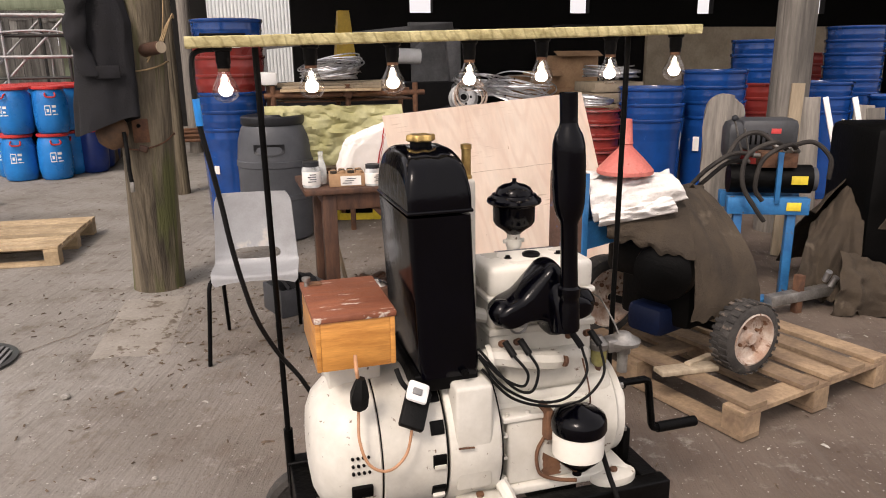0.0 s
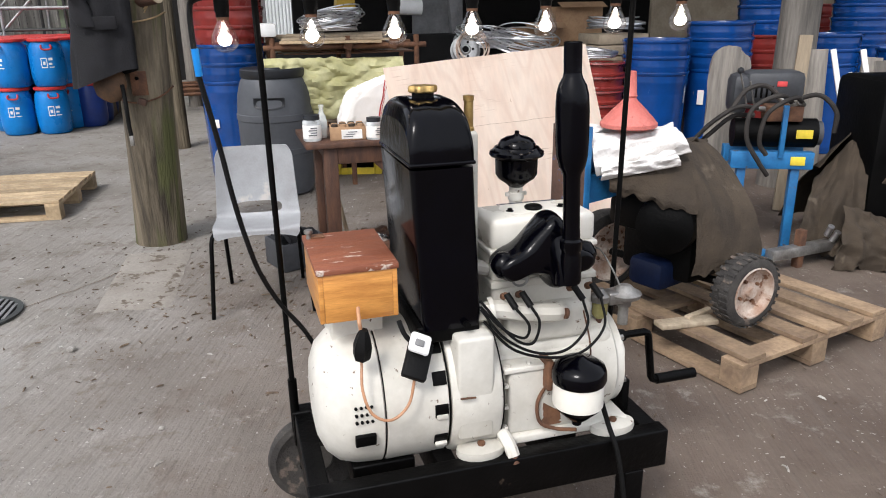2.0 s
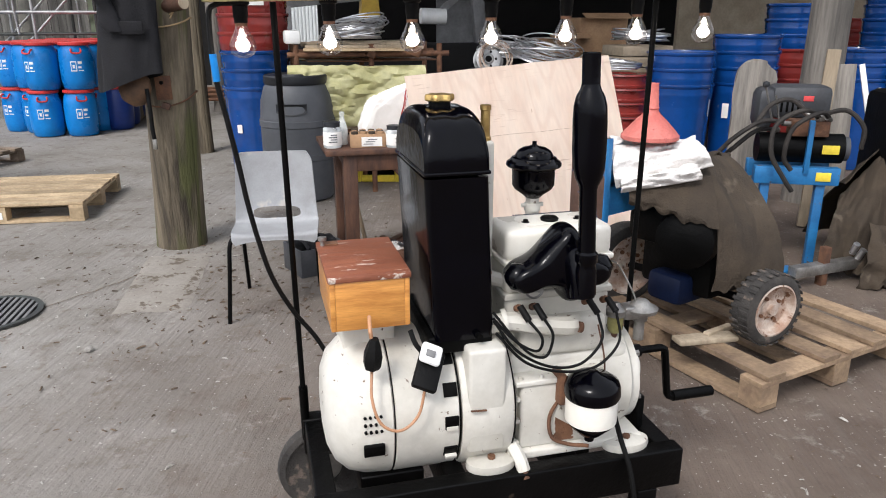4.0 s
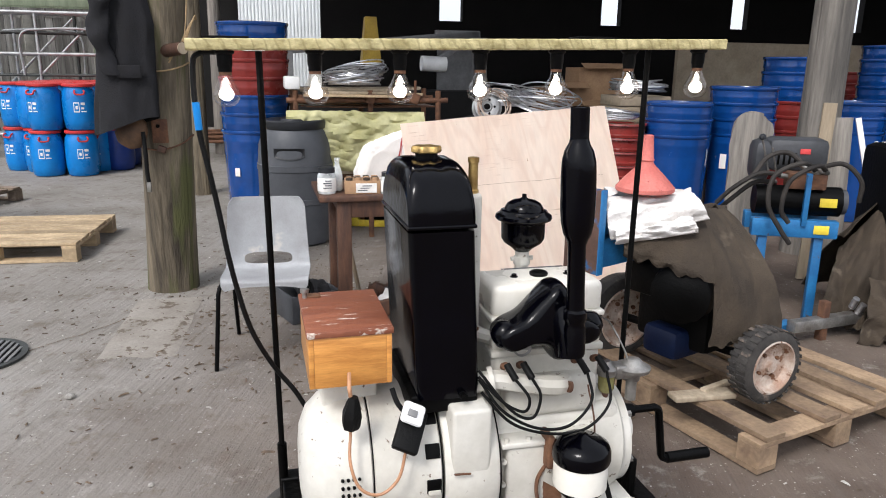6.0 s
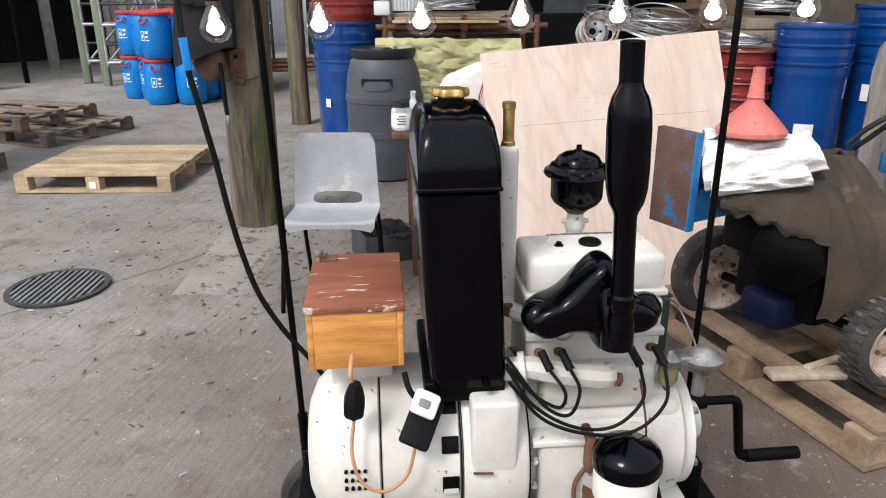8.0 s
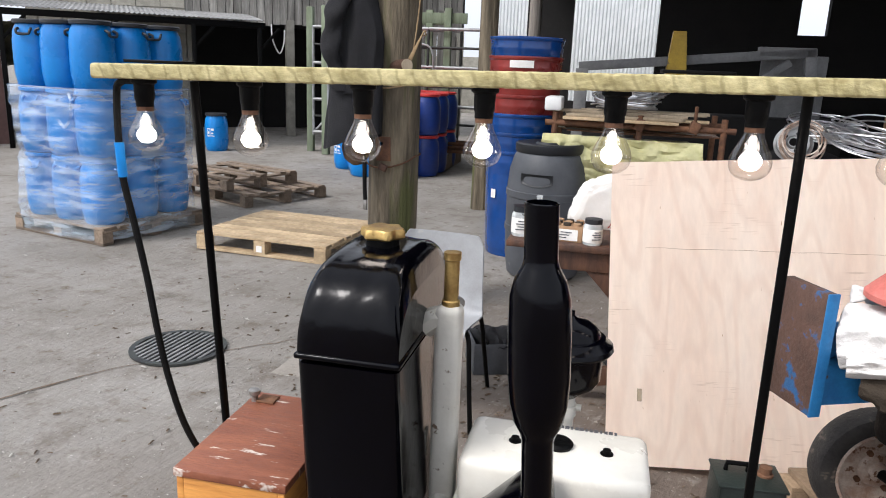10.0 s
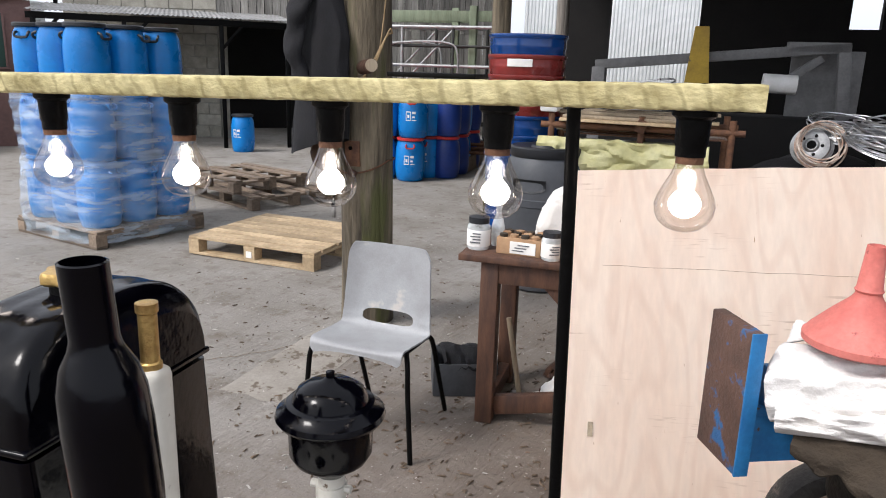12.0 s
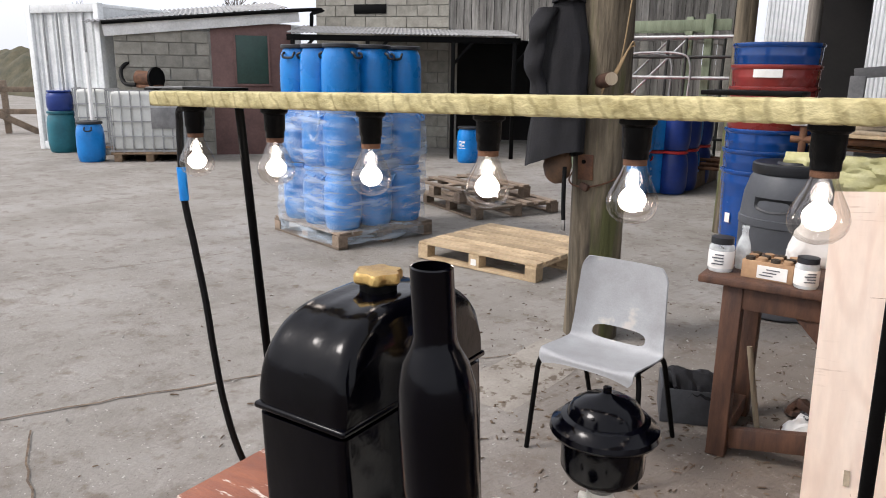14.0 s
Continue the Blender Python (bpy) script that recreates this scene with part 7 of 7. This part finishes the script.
def build_gates():
    for k, (u0, v0, turn) in enumerate(((-3.1, 10.35, 0), (-3.5, 10.75, 3))):
        g = thing("metal_gate", at(u0, v0, 0, turn), "tall galvanised tube field gate", "gate", "gates")
        w = 2.5
        for i, z in enumerate((0.35, 0.62, 0.90, 1.20, 1.50, 1.80, 2.08)):
            part("rail", rod((-w / 2, 0, z), (w / 2, 0, z), 0.019 if i % 2 else 0.026), M_galv if i % 2 == 0 else M_darktube, g)
        for x in (-w / 2, -w / 6, w / 6, w / 2):
            part("stile", rod((x, 0, 0.3), (x, 0, 2.1), 0.022), M_galv if x < 0 else M_darktube, g)
        part("brace", rod((-w / 2, 0.02, 0.35), (w / 6, 0.02, 2.05), 0.018), M_galv, g)
        part("loop", tube([(-w / 4, -0.03, 1.2), (-w / 4, -0.03, 1.75), (-w / 8, -0.03, 1.85), (w / 8, -0.03, 1.85), (w / 5, -0.03, 1.7), (w / 5, -0.03, 1.2)], 0.016), M_galv, g)
        for x in (-w / 2 - 0.09, w / 2 - 0.55):
            part("gate_post", box((x, 0.12, 1.2), (0.11, 0.11, 2.4), 0.006), M_greenwood, g)
        part("top_board", box((0, 0.13, 2.25), (w * 0.8, 0.03, 0.16), 0.004), M_greenwood, g)
    for k in range(8):
        p = part("loose_pipe", rod((-1.2, 0, 0.03 + 0.05 * (k % 3)), (1.3, 0.05 * (k % 2), 0.03 + 0.05 * (k % 3)), 0.024), M_rust, m=at(-1.4, 9.6 + 0.12 * k, 0.25, 2 * k))
        tagged(p, "rusty steel pipe lying in a pile", "pipe", "pipe pile")
    b = part("pipe_bearer", box((0, 0, 0.11), (0.12, 1.4, 0.22), 0.01), M_oldpallet, m=at(-2.2, 10.0))
    tagged(b, "timber bearer under the pipes", "timber", "pipe bearers")
    b = part("pipe_bearer", box((0, 0, 0.11), (0.12, 1.4, 0.22), 0.01), M_oldpallet, m=at(-0.6, 10.0))
    tagged(b, "timber bearer under the pipes", "timber", "pipe bearers")


build_gates()

# ---------- buildings across the yard ----------


def between(p, q):
    """Pose with x from p to q on the ground; and its length."""
    a = math.degrees(math.atan2(q[1] - p[1], q[0] - p[0]))
    return pose(p[0], p[1], 0, 0, 0, a), math.hypot(q[0] - p[0], q[1] - p[1])


def corrugated(length, depth, z0, z1, pitch=0.09, wave=0.014):
    """Sheet over x 0..length and y 0..depth, ridges running along y."""
    n = int(length / pitch * 6)
    return sheet(n, 3, lambda s, t: Vector((length * s, depth * t, z0 + (z1 - z0) * t + wave * math.sin(2 * math.pi * length * s / pitch))), thick=0.008)


def lay_blocks(parent, length, z0, z1, y, holes=(), cut=None):
    """Stretcher-bond blocks, each proud of the mortar."""
    bw, bh = 0.44, 0.215
    first = None
    half = None
    row = 0
    z = z0
    while z + bh <= z1 + 0.02:
        x = -0.22 if row % 2 else 0.0
        while x < length - 0.05:
            a, b = max(0, x), min(length, x + bw)
            if b - a > 0.1 and not any(h0 < (a + b) / 2 < h1 and g0 < z + bh / 2 < g1 for h0, h1, g0, g1 in holes):
                if b - a > 0.4:
                    if first is None:
                        first = part("block", box((0, 0, 0), (bw - 0.014, 0.03, bh - 0.014), 0.004, seg=1), M_block, parent, smooth=0, m=pose((a + b) / 2, y, z + bh / 2))
                    else:
                        again("block", first, parent, pose((a + b) / 2, y, z + bh / 2))
                else:
                    if half is None:
                        half = part("block", box((0, 0, 0), (bw / 2 - 0.014, 0.03, bh - 0.014), 0.004, seg=1), M_block, parent, smooth=0, m=pose((a + b) / 2, y, z + bh / 2))
                    else:
                        again("block", half, parent, pose((a + b) / 2, y, z + bh / 2))
            x += bw
        z += bh
        row += 1


def build_shed():
    m, length = between((-12.72, 4.86), (-11.66, 7.65))
    s = thing("block_shed", m, "low concrete block shed with a brown boarded end and white fascia", "shed")
    door0 = 1.58
    wall = part("wall", box((door0 / 2, 0.12, 1.08), (door0, 0.2, 2.16)), M_mortar, s, smooth=0)
    lay_blocks(wall, door0, 0.02, 2.16, 0.012)
    part("brown_panel", box(((door0 + length) / 2, 0.12, 1.16), (length - door0, 0.2, 2.32), 0.004), M_brownpanel, s, "brown painted boarded wall")
    w = part("window", box((2.28, 0.012, 1.69), (0.56, 0.03, 0.84), 0.004), M_greenglass, s, "dark green shuttered window")
    for x in (1.985, 2.575):
        part("frame", box((x, 0.008, 1.69), (0.035, 0.045, 0.90), 0.003), M_brownpanel, w)
    part("sill", box((2.28, 0.0, 1.25), (0.66, 0.07, 0.035), 0.003), M_brownpanel, w)
    part("side_wall", box((length - 0.1, 1.6, 1.03), (0.2, 2.8, 2.06)), M_mortar, s, smooth=0)
    part("side_wall", box((0.1, 1.6, 1.03), (0.2, 2.8, 2.06)), M_mortar, s, smooth=0)
    part("fascia", box((length / 2, -0.04, 2.30), (length + 0.3, 0.04, 0.2), 0.003, rot=(0, -6.0, 0)), M_fascia, s, "white fascia board")
    part("gutter", tube([(-0.15, -0.10, 2.25), (length + 0.3, -0.10, 2.58), (length + 0.36, -0.10, 2.50), (length + 0.36, -0.06, 2.30)], 0.035), M_blackmatt, s, "dark gutter")
    part("roof", corrugated(length + 0.4, 3.2, 2.28, 2.62), M_roof, s, "grey corrugated roof", m=pose(-0.2, -0.12, -0.02, 0, -6.0, 0))
    # lean-to beside it
    m, length = between((-11.66, 7.66), (-9.30, 11.0))
    t = thing("lean_to", m, "open lean-to with a pale corrugated roof on dark posts", "shelter")
    part("roof", corrugated(length, 2.3, 2.16, 2.40, 0.076, 0.008), M_roof, t, "pale corrugated roof", m=pose(0, -0.7, 0))
    part("front_beam", box((length / 2, -0.6, 2.08), (length, 0.06, 0.10), 0.004), M_blackmatt, t)
    for x in (0.1, 1.4, 2.9, length - 0.1):
        p = part("post", box((x, -0.6, 1.02), (0.07, 0.07, 2.05), 0.003), M_blackmatt, t)
        part("knee_brace", box((x + 0.18, -0.6, 1.86), (0.05, 0.05, 0.50), 0.003, rot=(0, 42, 0)), M_blackmatt, p)
    # taller building behind: block wall then weathered boards over a dark opening
    m, length = between((-13.2, 9.0), (-10.9, 10.7))
    b = thing("block_building", m, "taller grey block building behind the lean-to", "building")
    wall = part("wall", box((length / 2, 0.12, 1.9), (length, 0.2, 3.8)), M_mortar, b, smooth=0)
    lay_blocks(wall, length, 0.02, 3.7, 0.012)
    part("dark_vent", box((1.2, -0.006, 2.75), (0.7, 0.03, 0.18), 0.004), M_blackmatt, wall)
    part("roof", box((length / 2 - 0.2, 2.0, 3.86), (length + 0.6, 4.4, 0.1), 0.01), M_roof, b)
    m, length = between((-10.9, 10.7), (-7.6, 15.6))
    g = thing("timber_barn", m, "weathered grey board barn with a dark open bay", "building")
    # Near-black panels added to paint shade in the open bay and board gaps.
    part("backing", box((length / 2, 0.16, 3.1), (length, 0.1, 1.6)), M_innershade, g, smooth=0)
    part("dark_lining", box((length / 2, 2.2, 1.2), (length, 0.1, 2.4)), M_innershade, g, smooth=0)
    part("loft_floor", box((length / 2, 1.2, 2.28), (length, 2.0, 0.1)), M_innershade, g, smooth=0)
    rnd = random.Random(2)
    board = None
    n = int(length / 0.15)
    for k in range(n):
        q = pose(0.075 + 0.15 * k, 0.08 + rnd.uniform(-0.008, 0.008), 3.05 + rnd.uniform(-0.04, 0.02), 0, rnd.uniform(-0.4, 0.4), 0)
        if board is None:
            board = part("board", box((0, 0, 0), (0.138, 0.025, 1.7), 0.003, seg=1), M_greyboard, g, smooth=0, m=q)
        else:
            again("board", board, g, q)
    for k in range(int(n * 0.52), n):
        again("board", board, g, pose(0.075 + 0.15 * k, 0.09 + rnd.uniform(-0.008, 0.008), 1.36 + rnd.uniform(-0.02, 0.02), 0, rnd.uniform(-0.4, 0.4), 0) @ Matrix.Diagonal((1, 1, 1.58, 1)))
    for x in (0.1, 2.0, 4.0, length - 0.1):
        part("post", box((x, 0.12, 1.15), (0.16, 0.16, 2.3), 0.006), M_block, g)
    part("roof", box((length / 2, 2.0, 3.96), (length + 0.4, 4.6, 0.1), 0.01), M_roof, g)
    part("hanging_rope", tube([(1.6, -0.05, 2.2), (1.62, -0.06, 1.9), (1.75, -0.06, 1.65), (1.84, -0.06, 1.85), (1.86, -0.05, 2.1)], 0.014), M_white, g)


build_shed()


def build_container():
    m, length = between((-14.75, 3.98), (-13.2, 4.8))
    c = thing("shipping_container", m, "white steel shipping container, end doors towards the yard", "container")
    part("door_face", sheet(90, 2, lambda s, t: Vector((length * s, 0.03 * (1 if (s * 9) % 1 < 0.5 else 0), 0.15 + 2.3 * t)), thick=0.02), M_container, c, smooth=0)
    part("side", box((length - 0.05, 3.0, 1.3), (0.08, 6.0, 2.5)), M_container, c, smooth=0)
    part("side", box((0.05, 3.0, 1.3), (0.08, 6.0, 2.5)), M_container, c, smooth=0)
    part("roof", box((length / 2, 3.0, 2.56), (length, 6.0, 0.06), 0.01), M_container, c)
    for x in (0.03, length - 0.03):
        part("corner_post", box((x, 0, 1.3), (0.12, 0.12, 2.6), 0.01), M_container, c)
    for z in (0.08, 2.52):
        part("sill", box((length / 2, 0, z), (length, 0.1, 0.14), 0.01), M_container, c)
    for x in (0.4, 0.75, 1.05, 1.4):
        part("lock_rod", rod((x, -0.05, 0.15), (x, -0.05, 2.45), 0.02), M_galv, c)


build_container()


def build_ibc(x, y, turn, label):
    t = thing("liquid_tank", pose(x, y, 0, 0, 0, turn), label, "tank", "caged tanks")
    part("bottle", box((0, 0, 0.66), (0.98, 1.12, 0.96), 0.06, seg=3), M_ibc, t, "milky plastic tank")
    bar = None
    for k in range(8):
        for s in (-1, 1):
            p = pose(-0.49 + 0.14 * k, s * 0.59, 0.66)
            if bar is None:
                bar = part("cage_bar", box((0, 0, 0), (0.018, 0.018, 1.02)), M_galv, t, smooth=0, m=p)
            else:
                again("cage_bar", bar, t, p)
            again("cage_bar", bar, t, pose(s * 0.51, -0.55 + 0.157 * k, 0.66))
    for z in (0.18, 0.42, 0.66, 0.90, 1.16):
        for s in (-1, 1):
            part("cage_hoop", box((0, s * 0.595, z), (1.04, 0.022, 0.022)), M_galv, t, smooth=0)
            part("cage_hoop", box((s * 0.515, 0, z), (0.022, 1.2, 0.022)), M_galv, t, smooth=0)
    for yy in (-0.5, 0, 0.5):
        part("pallet_foot", box((0, yy, 0.06), (1.0, 0.12, 0.12), 0.004), M_midpallet, t)
    part("pallet_deck", box((0, 0, 0.14), (1.04, 1.2, 0.035), 0.003), M_midpallet, t)
    part("metal_plate", box((0.527, 0.3, 0.72), (0.01, 0.45, 0.34), 0.002), M_steelgrey, t)
    part("filler_cap", rod((0, 0, 1.13), (0, 0, 1.19), 0.11), M_blacklid, t)


build_ibc(-12.15, 5.25, -28, "white caged liquid tank on a pallet")
build_ibc(-13.45, 5.0, -24, "second white caged liquid tank behind the first")


def build_on_tank():
    t = thing("pump_unit", pose(-12.1, 5.22, 1.19, 0, 0, 30), "rusty brown pump with black hose lying on a tank", "pump")
    part("pump_body", rod((-0.22, 0, 0.16), (0.15, 0, 0.16), 0.13, 0.10), M_rust, t)
    part("flange", rod((0.13, 0, 0.16), (0.17, 0, 0.16), 0.19), M_blackmatt, t)
    part("pump_foot", box((0, 0, 0.03), (0.4, 0.2, 0.05), 0.006), M_rust, t)
    part("hose", tube([(-0.1, 0.2, 0.05), (-0.4, 0.3, 0.25), (-0.55, 0.2, 0.42), (-0.6, 0.0, 0.3), (-0.45, -0.1, 0.08), (-0.2, -0.1, 0.05)], 0.035), M_rubber, t)
    s = thing("board_sheet", pose(-12.0, 5.5, 1.20, 0, 0, -28), "thin grey sheet lying across the tank top", "sheet")
    part("sheet", box((0.1, 0.1, 0.012), (1.0, 0.7, 0.02), 0.003), M_roof, s)
    p = thing("stand_pipe", pose(-12.45, 4.35, 0), "white plastic pipe standing by the tanks", "pipe")
    part("pipe", tube([(0, 0, 0), (0.02, 0, 0.9), (0.0, 0.0, 1.75)], 0.035), M_white, p)


build_on_tank()

# ---------- distance ----------


def build_distance():
    def bank(s, t):
        x = -75 + 62 * s
        return Vector((x, 2 - 0.1 * x * s + 6 * t + 10 * s, (2.6 + 0.9 * noise.noise(Vector((x * 0.15, 2, 0)))) * math.sin(math.pi * min(1, t * 1.2) / 1.2) ** 0.7 + 0.5 * noise.noise(Vector((x * 0.9, t * 8, 1))) - 0.3))
    b = part("earth_bank", sheet(120, 20, bank), M_bank, m=pose(-8, -3, 0))
    tagged(b, "rough brown earth bank with dead growth", "bank", kind="structure")
    f = thing("rail_fence", pose(-19, 3.2, 0, 0, 0, 70), "dark timber rail fence in front of the bank", "fence")
    for k in range(6):
        part("post", box((-4 + 1.6 * k, 0, 0.6), (0.12, 0.12, 1.2), 0.006), M_oldpallet, f)
    for z in (0.5, 1.0):
        part("rail", box((0, -0.06, z), (8.4, 0.04, 0.12), 0.004), M_oldpallet, f)
    part("leaning_rail", box((0.5, -0.2, 0.55), (2.2, 0.06, 0.14), 0.004, rot=(0, 28, 0)), M_oldpallet, f)
    w = part("yard_wall", box((0, 0, 0.95), (16, 0.2, 1.9), 0.01), M_block, m=pose(-9.5, 24.5, 0, 0, 0, 20))
    tagged(w, "long low pale block wall beyond the gates", "wall", kind="structure")
    rnd = random.Random(21)
    for x, y, h in ((-15.5, 34, 5.2), (-11.0, 36, 4.4), (-40, 18, 6.0), (-46, 12, 5.5), (-36, 25, 5.0)):
        t = thing("bare_tree", pose(x, y, 0), "bare winter tree far beyond the yard", "tree", "bare trees")
        bm, tips = bmesh.new(), [(Vector((0, 0, 0)), Vector((0, 0, 1)), h * 0.34, h * 0.035)]
        trunk = True
        for level in range(5):
            nxt = []
            for p, d, l, r in tips:
                q = p + d * l
                mid = (p + q) / 2 + Vector((rnd.uniform(-1, 1), rnd.uniform(-1, 1), 0)) * l * 0.06
                tube([p, mid, q], r, bm, seg=5 if level < 2 else 3, r_end=r * 0.62, straight=True)
                for _ in range(3 if level else 4):
                    e = (d + Vector((rnd.uniform(-1, 1), rnd.uniform(-1, 1), rnd.uniform(-0.2, 0.7))) * 0.75).normalized()
                    nxt.append((q, e, l * rnd.uniform(0.55, 0.78), r * 0.58))
            tips = nxt
            if level == 0:
                part("trunk", bm, M_twig, t)
                bm = bmesh.new()
        part("crown", bm, M_twig, t)


build_distance()

# ---------- on the ground ----------


def build_grate():
    g = thing("drain_grate", pose(-2.37, 3.39, 0.004, 0, 0, 14), "round iron drain grate set in the concrete", "drain cover")
    part("pit", lathe([(0, 0.001), (0.235, 0.001), (0.235, 0.003), (0, 0.003)], 40), M_blackmatt, g)
    part("rim", lathe([(0.215, 0.0), (0.245, 0.0), (0.245, 0.010), (0.215, 0.010), (0.215, 0.0)], 40), M_darktube, g)
    for k in range(13):
        x = -0.19 + 0.0317 * k
        l = math.sqrt(max(0.01, 0.215 ** 2 - x * x))
        part("bar", box((x, 0, 0.007), (0.016, 2 * l, 0.008), 0.001), M_steelgrey, g)


build_grate()


def build_litter():
    rnd = random.Random(77)

    def scatter(count, spread, size, flat, seed):
        rr = random.Random(seed)
        verts, faces = [], []
        for _ in range(count):
            x, y = spread(rr)
            s = size * rr.uniform(0.4, 1.6)
            a = rr.uniform(0, 6.28)
            long = rr.uniform(1, 2.6)
            base = len(verts)
            for dx, dy, dz in ((-long, -0.5, 0), (long, -0.5, 0), (long, 0.5, 0), (-long, 0.5, 0), (-long * 0.6, -0.25, flat), (long * 0.6, -0.25, flat), (long * 0.5, 0.3, flat), (-long * 0.6, 0.25, flat)):
                px_, py_ = dx * s + rr.uniform(-0.2, 0.2) * s, dy * s + rr.uniform(-0.2, 0.2) * s
                verts.append((x + px_ * math.cos(a) - py_ * math.sin(a), y + px_ * math.sin(a) + py_ * math.cos(a), 0.001 + dz * s * rr.uniform(0.6, 1.3)))
            for f in ((4, 5, 6, 7), (0, 1, 5, 4), (1, 2, 6, 5), (2, 3, 7, 6), (3, 0, 4, 7)):
                faces.append(tuple(base + q for q in f))
        me = bpy.data.meshes.new("litter")
        me.from_pydata(verts, [], faces)
        return me
    yard = lambda r: (r.gauss(-1.2, 2.2), r.uniform(0.6, 9.0))
    near_post = lambda r: (r.gauss(-1.3, 0.9), r.gauss(4.3, 0.8))
    table = lambda r: (r.gauss(-0.2, 0.8), r.gauss(3.7, 0.5))
    for name, me, mat, label in (("leaf_litter", scatter(1000, yard, 0.0044, 0.5, 1), M_litter, "dry leaf litter scattered over the yard"), ("leaf_litter", scatter(560, near_post, 0.0058, 0.6, 2), M_litter, "dry leaf litter round the pole foot"),
                                 ("wood_chips", scatter(520, table, 0.0065, 0.5, 3), M_litter, "dark wood chips below the table"), ("stone_chips", scatter(800, yard, 0.0046, 0.8, 4), M_pebble, "pale stone chips on the yard")):
        me.materials.append(mat)
        tagged(new(name, me), label, "litter", kind="stuff")
    for x, y, s in ((-1.66, 3.03, 0.022), (-0.35, 2.9, 0.014), (0.05, 3.2, 0.025), (-1.0, 2.4, 0.012)):
        p = part("stone", lathe([(0, 0), (s, 0.002), (s * 0.9, s * 0.5), (s * 0.4, s * 0.8), (0, s * 0.85)], 7), M_pebble, m=pose(x, y, 0, 0, 0, x * 90))
        tagged(p, "small pale stone on the concrete", "stone", "loose stones")
    t = part("twig", tube([(-0.06, 0, 0.008), (0, 0.01, 0.012), (0.05, 0.04, 0.008)], 0.003), M_board, m=pose(-0.25, 3.25, 0))
    tagged(t, "short pale twig on the ground", "twig")
    patch = part("concrete_patch", sheet(14, 14, lambda s, t: Vector((0.38 * (s - 0.5) * (1 + 0.1 * noise.noise(Vector((t * 4, 0, 1)))), 0.95 * (t - 0.5) * (1 + 0.1 * noise.noise(Vector((s * 4, 3, 1)))), 0.006 - 0.008 * max(abs(2 * s - 1), abs(2 * t - 1)) ** 8))), M_patch, m=pose(-1.70, 3.95, 0, 0, 0, 14))
    tagged(patch, "smooth paler patch in the concrete", "patch", kind="structure")

    def crack(name, p, q, seed, width=0.014):
        p, q = Vector(p), Vector(q)
        side = Vector((-(q - p).y, (q - p).x, 0)).normalized()
        n = int((q - p).length * 14)
        path = [p.lerp(q, k / n) + side * (0.06 * noise.noise(Vector((k * 0.18, seed, 0))) + 0.02 * noise.noise(Vector((k * 0.9, seed, 2)))) for k in range(n + 1)]
        bm = bmesh.new()
        rows = [(bm.verts.new(c + side * width * (0.5 + 0.5 * noise.noise(Vector((k * 0.7, seed, 4)))) + Vector((0, 0, 0.002))), bm.verts.new(c - side * width * 0.5 + Vector((0, 0, 0.002)))) for k, c in enumerate(path)]
        for a, b in zip(rows, rows[1:]):
            bm.faces.new((a[0], b[0], b[1], a[1]))
        tagged(part(name, bm, M_litter), "dirt-filled crack in the concrete slab", "crack", "slab cracks", "structure")
    crack("slab_joint", (-3.1, -0.4, 0), (-2.45, 2.9, 0), 1, 0.012)
    crack("slab_joint", (-2.5, 1.75, 0), (-1.7, 1.6, 0), 2, 0.008)
    crack("slab_joint", (-2.45, 2.9, 0), (-1.75, 4.35, 0), 5, 0.006)
    crack("slab_joint", (-5.1, 2.3, 0), (-5.0, 3.7, 0), 3, 0.008)
    crack("slab_joint", (-10.5, 4.6, 0), (-7.6, 6.4, 0), 4, 0.016)


build_litter()
